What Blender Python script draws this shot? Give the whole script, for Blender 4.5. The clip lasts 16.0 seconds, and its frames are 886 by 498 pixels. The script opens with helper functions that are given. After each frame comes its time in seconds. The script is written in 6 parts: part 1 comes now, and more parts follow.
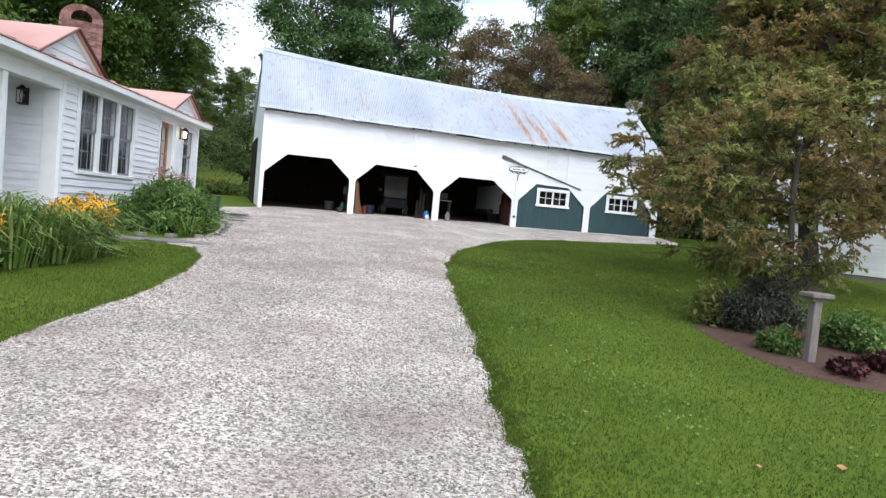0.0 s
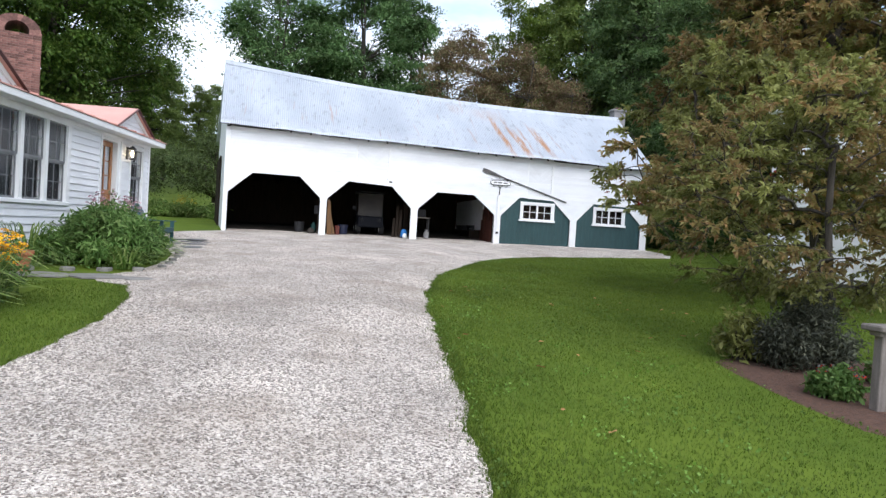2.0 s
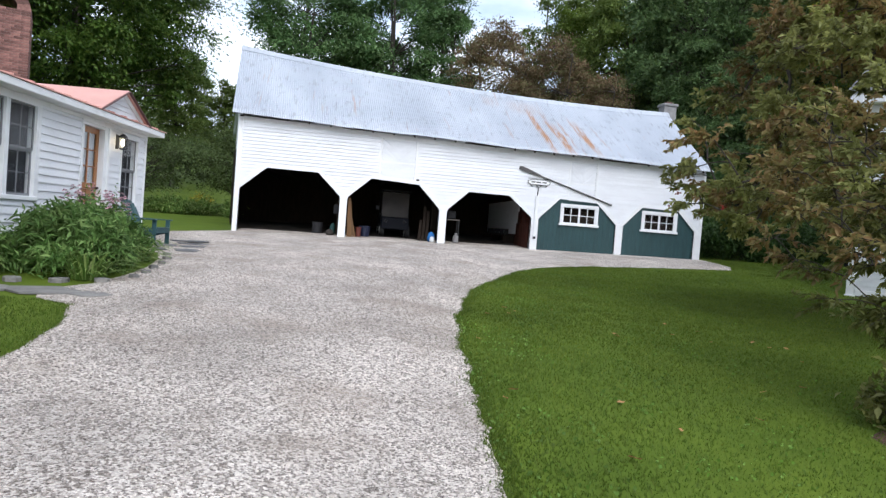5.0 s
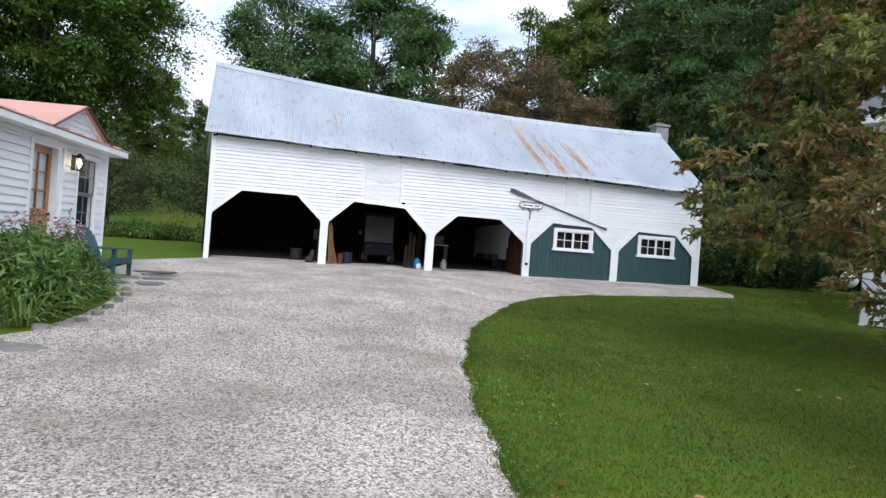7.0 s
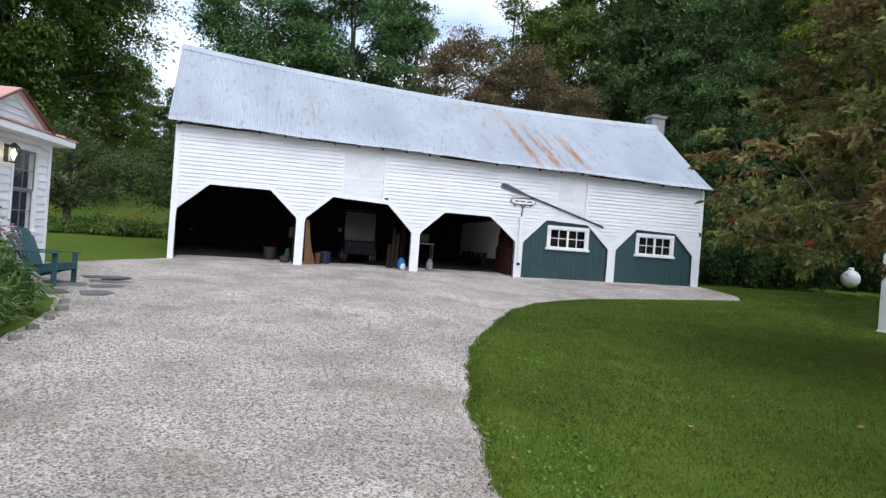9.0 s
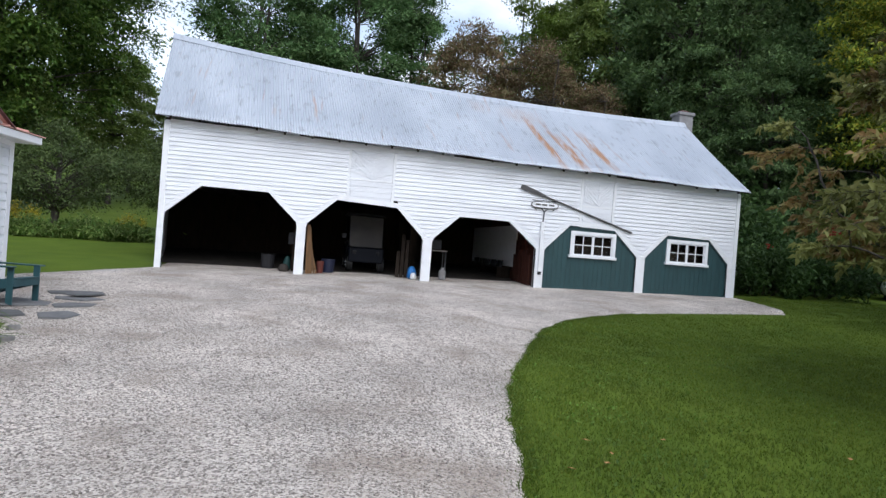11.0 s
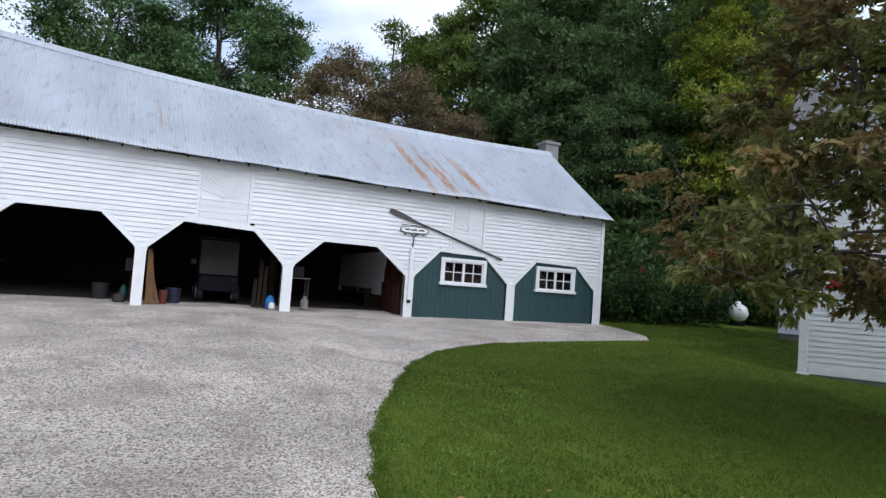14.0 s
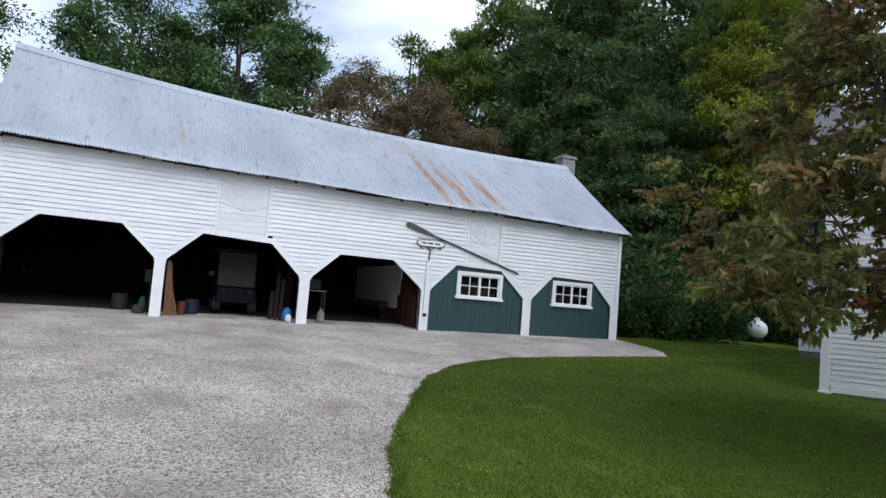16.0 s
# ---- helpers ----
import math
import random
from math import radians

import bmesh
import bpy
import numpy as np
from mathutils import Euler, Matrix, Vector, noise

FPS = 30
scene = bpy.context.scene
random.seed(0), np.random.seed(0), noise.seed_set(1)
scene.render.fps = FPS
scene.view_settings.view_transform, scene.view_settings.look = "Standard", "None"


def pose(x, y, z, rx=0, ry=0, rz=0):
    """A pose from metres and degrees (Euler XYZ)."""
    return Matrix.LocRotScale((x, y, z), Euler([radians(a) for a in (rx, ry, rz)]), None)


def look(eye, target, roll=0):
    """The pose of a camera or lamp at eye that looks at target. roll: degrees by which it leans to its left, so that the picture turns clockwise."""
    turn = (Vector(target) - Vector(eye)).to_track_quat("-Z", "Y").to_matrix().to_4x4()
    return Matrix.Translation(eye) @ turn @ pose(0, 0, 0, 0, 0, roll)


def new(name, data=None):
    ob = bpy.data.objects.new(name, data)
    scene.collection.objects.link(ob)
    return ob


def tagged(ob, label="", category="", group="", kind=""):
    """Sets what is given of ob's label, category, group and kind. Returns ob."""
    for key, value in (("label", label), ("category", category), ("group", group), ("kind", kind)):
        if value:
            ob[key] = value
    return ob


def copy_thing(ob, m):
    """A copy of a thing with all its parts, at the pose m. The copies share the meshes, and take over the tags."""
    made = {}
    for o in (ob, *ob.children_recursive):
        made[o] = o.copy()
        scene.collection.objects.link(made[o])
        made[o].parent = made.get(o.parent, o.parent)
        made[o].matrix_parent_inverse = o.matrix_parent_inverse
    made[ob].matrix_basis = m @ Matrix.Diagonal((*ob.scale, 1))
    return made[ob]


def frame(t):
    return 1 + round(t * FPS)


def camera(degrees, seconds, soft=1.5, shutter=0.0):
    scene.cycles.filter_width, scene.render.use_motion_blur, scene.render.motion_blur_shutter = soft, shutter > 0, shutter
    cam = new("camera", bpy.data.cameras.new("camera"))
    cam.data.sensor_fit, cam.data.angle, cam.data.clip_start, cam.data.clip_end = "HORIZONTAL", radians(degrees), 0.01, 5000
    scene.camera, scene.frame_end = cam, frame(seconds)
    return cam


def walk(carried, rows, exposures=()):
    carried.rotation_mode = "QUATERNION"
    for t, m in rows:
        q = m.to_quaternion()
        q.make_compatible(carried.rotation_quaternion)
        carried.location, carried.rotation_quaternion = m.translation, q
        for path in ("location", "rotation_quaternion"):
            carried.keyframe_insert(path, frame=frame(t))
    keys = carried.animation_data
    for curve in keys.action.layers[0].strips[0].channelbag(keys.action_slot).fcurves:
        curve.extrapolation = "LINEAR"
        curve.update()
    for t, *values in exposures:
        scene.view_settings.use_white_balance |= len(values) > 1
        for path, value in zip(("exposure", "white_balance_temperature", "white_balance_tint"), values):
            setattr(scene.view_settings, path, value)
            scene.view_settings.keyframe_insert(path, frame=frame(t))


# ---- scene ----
cam = camera(67.5, 16.0, soft=1.4)
PATH = [
    (0, (3.062, 0.562, 1.543), (3.389, 2.532, 1.438), 5.2),
    (0.5, (3.096, 1.0, 1.572), (3.405, 2.974, 1.486), 4.0),
    (1, (3.189, 1.445, 1.597), (3.507, 3.418, 1.518), 4.6),
    (1.5, (3.285, 1.845, 1.622), (3.594, 3.82, 1.561), 4.3),
    (2, (3.367, 2.239, 1.662), (3.749, 4.201, 1.606), 3.6),
    (2.5, (3.499, 2.616, 1.682), (3.921, 4.57, 1.64), 4.2),
    (3, (3.598, 2.973, 1.68), (3.93, 4.944, 1.603), 4.3),
    (3.5, (3.654, 3.386, 1.693), (3.949, 5.363, 1.612), 4.0),
    (4, (3.737, 3.831, 1.693), (4.023, 5.809, 1.611), 4.6),
    (6.5, (3.598, 5.748, 1.879), (3.933, 7.72, 1.878), 3.9),
    (7, (3.567, 6.068, 1.893), (3.929, 8.035, 1.902), 4.3),
    (7.5, (3.617, 6.372, 1.936), (3.973, 8.34, 1.938), 4.1),
    (8, (3.675, 6.752, 1.956), (4.077, 8.711, 1.959), 4.5),
    (10.5, (3.613, 9.055, 2.253), (4.041, 11.009, 2.232), 4.3),
    (11, (3.689, 9.475, 2.237), (4.104, 11.432, 2.232), 4.4),
    (11.5, (3.817, 9.823, 2.202), (4.34, 11.754, 2.204), 4.5),
    (12, (3.948, 10.133, 2.175), (4.562, 12.036, 2.177), 4.5),
    (12.5, (4.033, 10.367, 2.167), (4.725, 12.244, 2.204), 4.8),
    (13, (4.092, 10.469, 2.168), (4.841, 12.322, 2.239), 4.5),
    (13.5, (4.1, 10.486, 2.169), (4.87, 12.33, 2.265), 4.3),
    (14, (4.093, 10.483, 2.172), (4.87, 12.323, 2.286), 4.2),
    (14.5, (4.081, 10.476, 2.178), (4.852, 12.316, 2.313), 4.5),
    (15, (4.067, 10.469, 2.179), (4.831, 12.312, 2.324), 4.8),
    (15.5, (4.062, 10.514, 2.178), (4.826, 12.356, 2.329), 4.7),
    (16, (4.05, 10.496, 2.181), (4.782, 12.351, 2.331), 4.7),
]
walk(cam, [(t, look(eye, target, roll)) for t, eye, target, roll in PATH],
     [(0, 0.53, 6120, 10), (4, 0.43, 6080, 10), (7, 0.26, 6030, 10), (11, 0.11, 5980, 10), (13, 0.02, 5930, 10), (16, -0.11, 5930, 10)])


# ---- light ----
world = bpy.data.worlds.new("overcast_sky")
scene.world = world
world.use_nodes = True
wn, wl = world.node_tree.nodes, world.node_tree.links
wn.clear()
sky = wn.new("ShaderNodeTexSky")
sky.sky_type, sky.sun_disc = "NISHITA", False
sky.sun_elevation, sky.sun_rotation, sky.air_density, sky.dust_density = radians(42), radians(169.5), 1.0, 1.5
wscale = wn.new("ShaderNodeVectorMath")
wscale.operation = "SCALE"
wscale.inputs["Scale"].default_value = 0.13
wcoord = wn.new("ShaderNodeTexCoord")
wmap = wn.new("ShaderNodeMapping")
wmap.inputs["Scale"].default_value = (1.6, 1.6, 4.0)
wnoise = wn.new("ShaderNodeTexNoise")
wnoise.inputs["Scale"].default_value, wnoise.inputs["Detail"].default_value = 1.7, 6
wramp = wn.new("ShaderNodeValToRGB")
wramp.color_ramp.elements[0].position, wramp.color_ramp.elements[1].position = 0.34, 0.60
wmix = wn.new("ShaderNodeMix")
wmix.data_type = "RGBA"
wmix.inputs["B"].default_value = (0.97, 1.0, 1.05, 1)
wback, wout = wn.new("ShaderNodeBackground"), wn.new("ShaderNodeOutputWorld")
wback.inputs["Strength"].default_value = 1.28
wl.new(wcoord.outputs["Generated"], wmap.inputs["Vector"])
wl.new(wmap.outputs["Vector"], wnoise.inputs["Vector"])
wl.new(wnoise.outputs["Fac"], wramp.inputs["Fac"])
wl.new(sky.outputs["Color"], wscale.inputs[0])
wl.new(wscale.outputs["Vector"], wmix.inputs["A"])
wl.new(wramp.outputs["Color"], wmix.inputs["Factor"])
wl.new(wmix.outputs["Result"], wback.inputs["Color"])
wl.new(wback.outputs["Background"], wout.inputs["Surface"])
sun_data = bpy.data.lights.new("sun", "SUN")
sun_data.energy, sun_data.angle, sun_data.color = 2.0, radians(55), (1.0, 0.97, 0.93)
sun = new("sun", sun_data)
sun.matrix_world = look((5, -27, 25), (0, 0, 0))

# ---- materials ----


def material(name, base, dark=None, scale=6.0, fine=60.0, rough=0.7, bump=0.2, metal=0.0, stretch=(1, 1, 1), vary=0.0, island=False, dist=0.01, contrast=(0.35, 0.7)):
    """A two-scale noise material: base colour, darker stains, fine grain bump."""
    m = bpy.data.materials.new(name)
    m.use_nodes = True
    n, l = m.node_tree.nodes, m.node_tree.links
    b = n["Principled BSDF"]
    b.inputs["Roughness"].default_value, b.inputs["Metallic"].default_value = rough, metal
    dark = dark or tuple(c * 0.7 for c in base)
    co, mp = n.new("ShaderNodeTexCoord"), n.new("ShaderNodeMapping")
    mp.inputs["Scale"].default_value = stretch
    l.new(co.outputs["Object"], mp.inputs["Vector"])
    n1, n2 = n.new("ShaderNodeTexNoise"), n.new("ShaderNodeTexNoise")
    n1.inputs["Scale"].default_value, n1.inputs["Detail"].default_value = scale, 5
    n2.inputs["Scale"].default_value, n2.inputs["Detail"].default_value = fine, 3
    l.new(mp.outputs["Vector"], n1.inputs["Vector"])
    l.new(mp.outputs["Vector"], n2.inputs["Vector"])
    ramp = n.new("ShaderNodeValToRGB")
    ramp.color_ramp.elements[0].position, ramp.color_ramp.elements[1].position = contrast
    ramp.color_ramp.elements[0].color, ramp.color_ramp.elements[1].color = (*dark, 1), (*base, 1)
    mixn = n.new("ShaderNodeMath")
    mixn.operation = "MULTIPLY_ADD"
    mixn.inputs[1].default_value, mixn.inputs[2].default_value = 0.35, 0.0
    l.new(n2.outputs["Fac"], mixn.inputs[0])
    add = n.new("ShaderNodeMath")
    add.operation = "MULTIPLY_ADD"
    add.inputs[1].default_value = 0.65
    l.new(n1.outputs["Fac"], add.inputs[0])
    l.new(mixn.outputs[0], add.inputs[2])
    l.new(add.outputs[0], ramp.inputs["Fac"])
    col = ramp.outputs["Color"]
    if vary:
        hsv = n.new("ShaderNodeHueSaturation")
        src = n.new("ShaderNodeNewGeometry").outputs["Random Per Island"] if island else n.new("ShaderNodeObjectInfo").outputs["Random"]
        rng = n.new("ShaderNodeMapRange")
        rng.inputs["To Min"].default_value, rng.inputs["To Max"].default_value = 1 - vary, 1 + vary
        l.new(src, rng.inputs["Value"])
        l.new(rng.outputs["Result"], hsv.inputs["Value"])
        l.new(col, hsv.inputs["Color"])
        col = hsv.outputs["Color"]
    l.new(col, b.inputs["Base Color"])
    if bump:
        bp = n.new("ShaderNodeBump")
        bp.inputs["Strength"].default_value, bp.inputs["Distance"].default_value = bump, dist
        l.new(add.outputs[0], bp.inputs["Height"])
        l.new(bp.outputs["Normal"], b.inputs["Normal"])
    return m


def leafy(name, a, b, c, trans=0.35, rough=0.55, patch=(0.48, 1.65)):
    """Foliage: each leaf takes a shade between three greens, with light passing through."""
    m = bpy.data.materials.new(name)
    m.use_nodes = True
    n, l = m.node_tree.nodes, m.node_tree.links
    p = n["Principled BSDF"]
    p.inputs["Roughness"].default_value, p.inputs["Specular IOR Level"].default_value = rough, 0.22
    geo = n.new("ShaderNodeNewGeometry")
    ramp = n.new("ShaderNodeValToRGB")
    ramp.color_ramp.elements[0].color, ramp.color_ramp.elements[1].color = (*a, 1), (*c, 1)
    e = ramp.color_ramp.elements.new(0.5)
    e.color = (*b, 1)
    l.new(geo.outputs["Random Per Island"], ramp.inputs["Fac"])
    # value noise paints light clumps and dark gaps into the foliage colour
    co, nz = n.new("ShaderNodeTexCoord"), n.new("ShaderNodeTexNoise")
    nz.inputs["Scale"].default_value, nz.inputs["Detail"].default_value = 0.6, 4
    l.new(co.outputs["Object"], nz.inputs["Vector"])
    rng = n.new("ShaderNodeMapRange")
    rng.inputs["From Min"].default_value, rng.inputs["From Max"].default_value = 0.3, 0.7
    rng.inputs["To Min"].default_value, rng.inputs["To Max"].default_value = patch
    l.new(nz.outputs["Fac"], rng.inputs["Value"])
    hsv = n.new("ShaderNodeHueSaturation")
    l.new(rng.outputs["Result"], hsv.inputs["Value"])
    l.new(ramp.outputs["Color"], hsv.inputs["Color"])
    l.new(hsv.outputs["Color"], p.inputs["Base Color"])
    tr, mx, out = n.new("ShaderNodeBsdfTranslucent"), n.new("ShaderNodeMixShader"), n["Material Output"]
    mx.inputs["Fac"].default_value = trans
    l.new(hsv.outputs["Color"], tr.inputs["Color"])
    l.new(p.outputs["BSDF"], mx.inputs[1])
    l.new(tr.outputs["BSDF"], mx.inputs[2])
    l.new(mx.outputs["Shader"], out.inputs["Surface"])
    return m


def plain(name, base, rough=0.5, metal=0.0):
    return material(name, base, tuple(c * 0.85 for c in base), 9, 80, rough, 0.05, metal)


white_clap = material("white_painted_clapboard", (0.71, 0.725, 0.76), (0.585, 0.59, 0.615), 3, 40, 0.55, 0.12, stretch=(0.4, 1, 1.5), vary=0.035, contrast=(0.2, 0.55))
white_trim = material("white_painted_trim", (0.75, 0.76, 0.78), (0.62, 0.62, 0.62), 4, 60, 0.5, 0.08, contrast=(0.2, 0.5))
green_paint = material("dark_green_painted_board", (0.022, 0.065, 0.07), (0.015, 0.045, 0.05), 3, 50, 0.5, 0.1, stretch=(3, 3, 0.6), vary=0.06)
# barn woods: colour held near black so the interior reads as unlit
old_wood = material("dimmed_barn_wood", (0.038, 0.028, 0.021), (0.018, 0.013, 0.01), 4, 40, 0.85, 0.3, stretch=(3, 3, 0.5), vary=0.2)
red_wood = material("dimmed_red_brown_boards", (0.075, 0.026, 0.018), (0.035, 0.014, 0.01), 4, 40, 0.85, 0.3, stretch=(3, 3, 0.5), vary=0.2)
grey_wood = material("weathered_grey_wood", (0.21, 0.185, 0.17), (0.11, 0.095, 0.085), 6, 60, 0.85, 0.3, stretch=(3, 3, 0.5))
oar_wood = material("dark_weathered_oar_wood", (0.11, 0.10, 0.10), (0.05, 0.05, 0.05), 6, 60, 0.7, 0.2)
# yellow lumber, darkened in colour for the dim barn
lumber_wood = material("raw_yellow_lumber", (0.17, 0.088, 0.03), (0.10, 0.05, 0.018), 5, 50, 0.7, 0.2, stretch=(3, 3, 0.5), vary=0.15)
door_wood = material("varnished_orange_pine", (0.42, 0.19, 0.07), (0.26, 0.10, 0.035), 5, 60, 0.4, 0.1, stretch=(3, 3, 0.5))
pink_metal = material("faded_red_painted_metal", (0.60, 0.33, 0.28), (0.50, 0.26, 0.22), 1.5, 40, 0.5, 0.05, vary=0.04)
dark_red = material("dark_red_edge_metal", (0.10, 0.03, 0.025), None, 5, 50, 0.5, 0.05)
brick_mat = material("old_red_brick", (0.24, 0.13, 0.11), (0.10, 0.05, 0.042), 14, 60, 0.9, 0.5, vary=0.45)
mortar_mat = material("pale_mortar", (0.26, 0.22, 0.20), None, 12, 90, 0.95, 0.4)
chimney_mat = material("grey_parged_chimney", (0.27, 0.265, 0.27), (0.16, 0.155, 0.155), 5, 50, 0.9, 0.4)
iron = material("black_iron", (0.02, 0.02, 0.022), None, 20, 90, 0.5, 0.1, 0.4)
stone_mat = material("grey_flagstone", (0.24, 0.23, 0.215), (0.13, 0.125, 0.12), 4, 40, 0.9, 0.5, vary=0.15)
slate_mat = material("dark_slate", (0.14, 0.14, 0.14), (0.08, 0.08, 0.085), 5, 50, 0.8, 0.4, vary=0.2)
chair_paint = material("blue_green_painted_wood", (0.03, 0.085, 0.10), (0.02, 0.06, 0.07), 6, 60, 0.5, 0.1)
mulch_mat = material("brown_bark_mulch", (0.12, 0.06, 0.038), (0.05, 0.026, 0.018), 18, 90, 0.95, 1.0, dist=0.03)
bark_mat = material("grey_brown_bark", (0.075, 0.062, 0.052), (0.032, 0.027, 0.022), 8, 50, 0.95, 0.7, stretch=(2, 2, 0.4), dist=0.02)
# floor colour darkened to stand in for the dim barn interior
dirt_mat = material("packed_dirt_floor", (0.075, 0.066, 0.058), (0.035, 0.03, 0.027), 3, 60, 0.95, 0.5)
terracotta = material("terracotta", (0.45, 0.16, 0.08), None, 8, 60, 0.7, 0.1)
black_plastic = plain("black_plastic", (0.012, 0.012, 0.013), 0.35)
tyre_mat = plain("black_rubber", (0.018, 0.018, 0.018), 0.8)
rim_mat = plain("pale_wheel_rim", (0.6, 0.6, 0.6), 0.4)
blue_plastic = plain("blue_plastic", (0.02, 0.16, 0.45), 0.6)
# teal, grey, orange and navy: albedo lowered to suit the unlit barn
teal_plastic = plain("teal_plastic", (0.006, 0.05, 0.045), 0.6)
white_plastic = plain("white_enamel", (0.75, 0.76, 0.76), 0.35)
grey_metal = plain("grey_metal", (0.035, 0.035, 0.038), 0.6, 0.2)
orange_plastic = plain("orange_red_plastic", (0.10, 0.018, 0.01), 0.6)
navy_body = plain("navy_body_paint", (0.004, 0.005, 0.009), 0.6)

glass_dark = bpy.data.materials.new("window_glass")
glass_dark.use_nodes = True
gb = glass_dark.node_tree.nodes["Principled BSDF"]
gb.inputs["Base Color"].default_value = (0.9, 0.93, 0.95, 1)
gb.inputs["Roughness"].default_value, gb.inputs["Transmission Weight"].default_value, gb.inputs["IOR"].default_value = 0.05, 1.0, 1.16
lamp_glow = bpy.data.materials.new("warm_lit_bulb")
lamp_glow.use_nodes = True
lg = lamp_glow.node_tree.nodes["Principled BSDF"]
lg.inputs["Emission Color"].default_value, lg.inputs["Emission Strength"].default_value = (1.0, 0.72, 0.35, 1), 16.0
# added opaque sheet behind the house panes, near black so windows look dark
backing_mat = material("near_black_window_backing", (0.028, 0.03, 0.036), (0.012, 0.013, 0.016), 2.5, 200, 0.8, 0.05)


def roof_material():
    """Galvanised corrugated iron with soft dark scuffs and orange rust streaks down the slope."""
    m = bpy.data.materials.new("galvanised_corrugated_iron")
    m.use_nodes = True
    n, l = m.node_tree.nodes, m.node_tree.links
    b = n["Principled BSDF"]
    b.inputs["Roughness"].default_value, b.inputs["Metallic"].default_value = 0.55, 0.25
    co = n.new("ShaderNodeTexCoord")

    def noise_at(stretch, scale, detail, lo, hi):
        mp, nz, rp = n.new("ShaderNodeMapping"), n.new("ShaderNodeTexNoise"), n.new("ShaderNodeMapRange")
        mp.inputs["Scale"].default_value = stretch
        nz.inputs["Scale"].default_value, nz.inputs["Detail"].default_value = scale, detail
        rp.inputs["From Min"].default_value, rp.inputs["From Max"].default_value = lo, hi
        l.new(co.outputs["Object"], mp.inputs["Vector"])
        l.new(mp.outputs["Vector"], nz.inputs["Vector"])
        l.new(nz.outputs["Fac"], rp.inputs["Value"])
        return rp.outputs["Result"]

    def math_node(op, a, c):
        k = n.new("ShaderNodeMath")
        k.operation = op
        for s, v in zip(k.inputs, (a, c)):
            if isinstance(v, (int, float)):
                s.default_value = v
            else:
                l.new(v, s)
        return k.outputs[0]

    sep = n.new("ShaderNodeSeparateXYZ")
    l.new(co.outputs["Object"], sep.inputs["Vector"])

    def band(value, centre, half):
        d = math_node("ABSOLUTE", math_node("SUBTRACT", value, centre), 0.0)
        rp = n.new("ShaderNodeMapRange")
        rp.inputs["From Min"].default_value, rp.inputs["From Max"].default_value = half, half * 0.35
        l.new(d, rp.inputs["Value"])
        return rp.outputs["Result"]

    scuff = noise_at((1.6, 0.5, 0.5), 4.5, 6, 0.56, 0.70)
    wash = noise_at((0.5, 0.25, 0.25), 1.2, 3, 0.35, 0.7)
    speck = noise_at((6.0, 0.6, 0.6), 3.0, 5, 0.30, 0.54)
    drift = math_node("MULTIPLY", noise_at((0.6, 0.6, 0.6), 1.3, 3, 0.3, 0.7), 0.16)
    rust = 0.0
    # each streak: x at its head, half width, y at the middle, half length, depth of colour
    for sx, hw, sy, hl, deep in ((10.72, 0.17, 29.1, 2.1, 1.0), (10.95, 0.08, 28.5, 1.3, 0.9), (11.28, 0.10, 29.3, 1.6, 0.8), (11.56, 0.20, 28.5, 1.35, 1.0), (11.85, 0.08, 29.0, 1.2, 0.7), (12.35, 0.09, 29.4, 1.1, 0.6), (12.55, 0.18, 28.8, 1.4, 1.0), (13.2, 0.07, 29.0, 1.1, 0.4),
                                 (9.65, 0.08, 28.7, 0.7, 0.4), (9.2, 0.35, 30.9, 0.5, 0.22), (10.6, 0.9, 30.7, 0.6, 0.25), (3.86, 0.06, 29.1, 1.0, 0.5), (7.3, 0.06, 28.6, 0.6, 0.25)):
        lane = math_node("ADD", math_node("ADD", sep.outputs["X"], math_node("MULTIPLY", sep.outputs["Y"], 0.13)), math_node("MULTIPLY", drift, 0.6))
        streak = math_node("MULTIPLY", band(lane, sx + 0.13 * (sy + hl) - 0.20, hw), band(sep.outputs["Y"], sy, hl))
        rust = math_node("MAXIMUM", rust, math_node("MULTIPLY", math_node("MULTIPLY", streak, speck), deep))
    thin = noise_at((5.0, 0.25, 0.25), 1.5, 2, 0.66, 0.72)
    rust = math_node("MAXIMUM", rust, math_node("MULTIPLY", math_node("MULTIPLY", thin, speck), 0.35))
    base = n.new("ShaderNodeMix")
    base.data_type = "RGBA"
    base.inputs["A"].default_value, base.inputs["B"].default_value = (0.36, 0.39, 0.44, 1), (0.46, 0.49, 0.54, 1)
    l.new(wash, base.inputs["Factor"])
    dark = n.new("ShaderNodeMix")
    dark.data_type = "RGBA"
    dark.inputs["B"].default_value = (0.24, 0.25, 0.27, 1)
    l.new(math_node("MULTIPLY", scuff, 0.55), dark.inputs["Factor"])
    l.new(base.outputs["Result"], dark.inputs["A"])
    red = n.new("ShaderNodeMix")
    red.data_type = "RGBA"
    red.inputs["B"].default_value = (0.36, 0.185, 0.085, 1)
    l.new(math_node("MULTIPLY", rust, 0.95), red.inputs["Factor"])
    l.new(dark.outputs["Result"], red.inputs["A"])
    l.new(red.outputs["Result"], b.inputs["Base Color"])
    return m


roof_iron = roof_material()



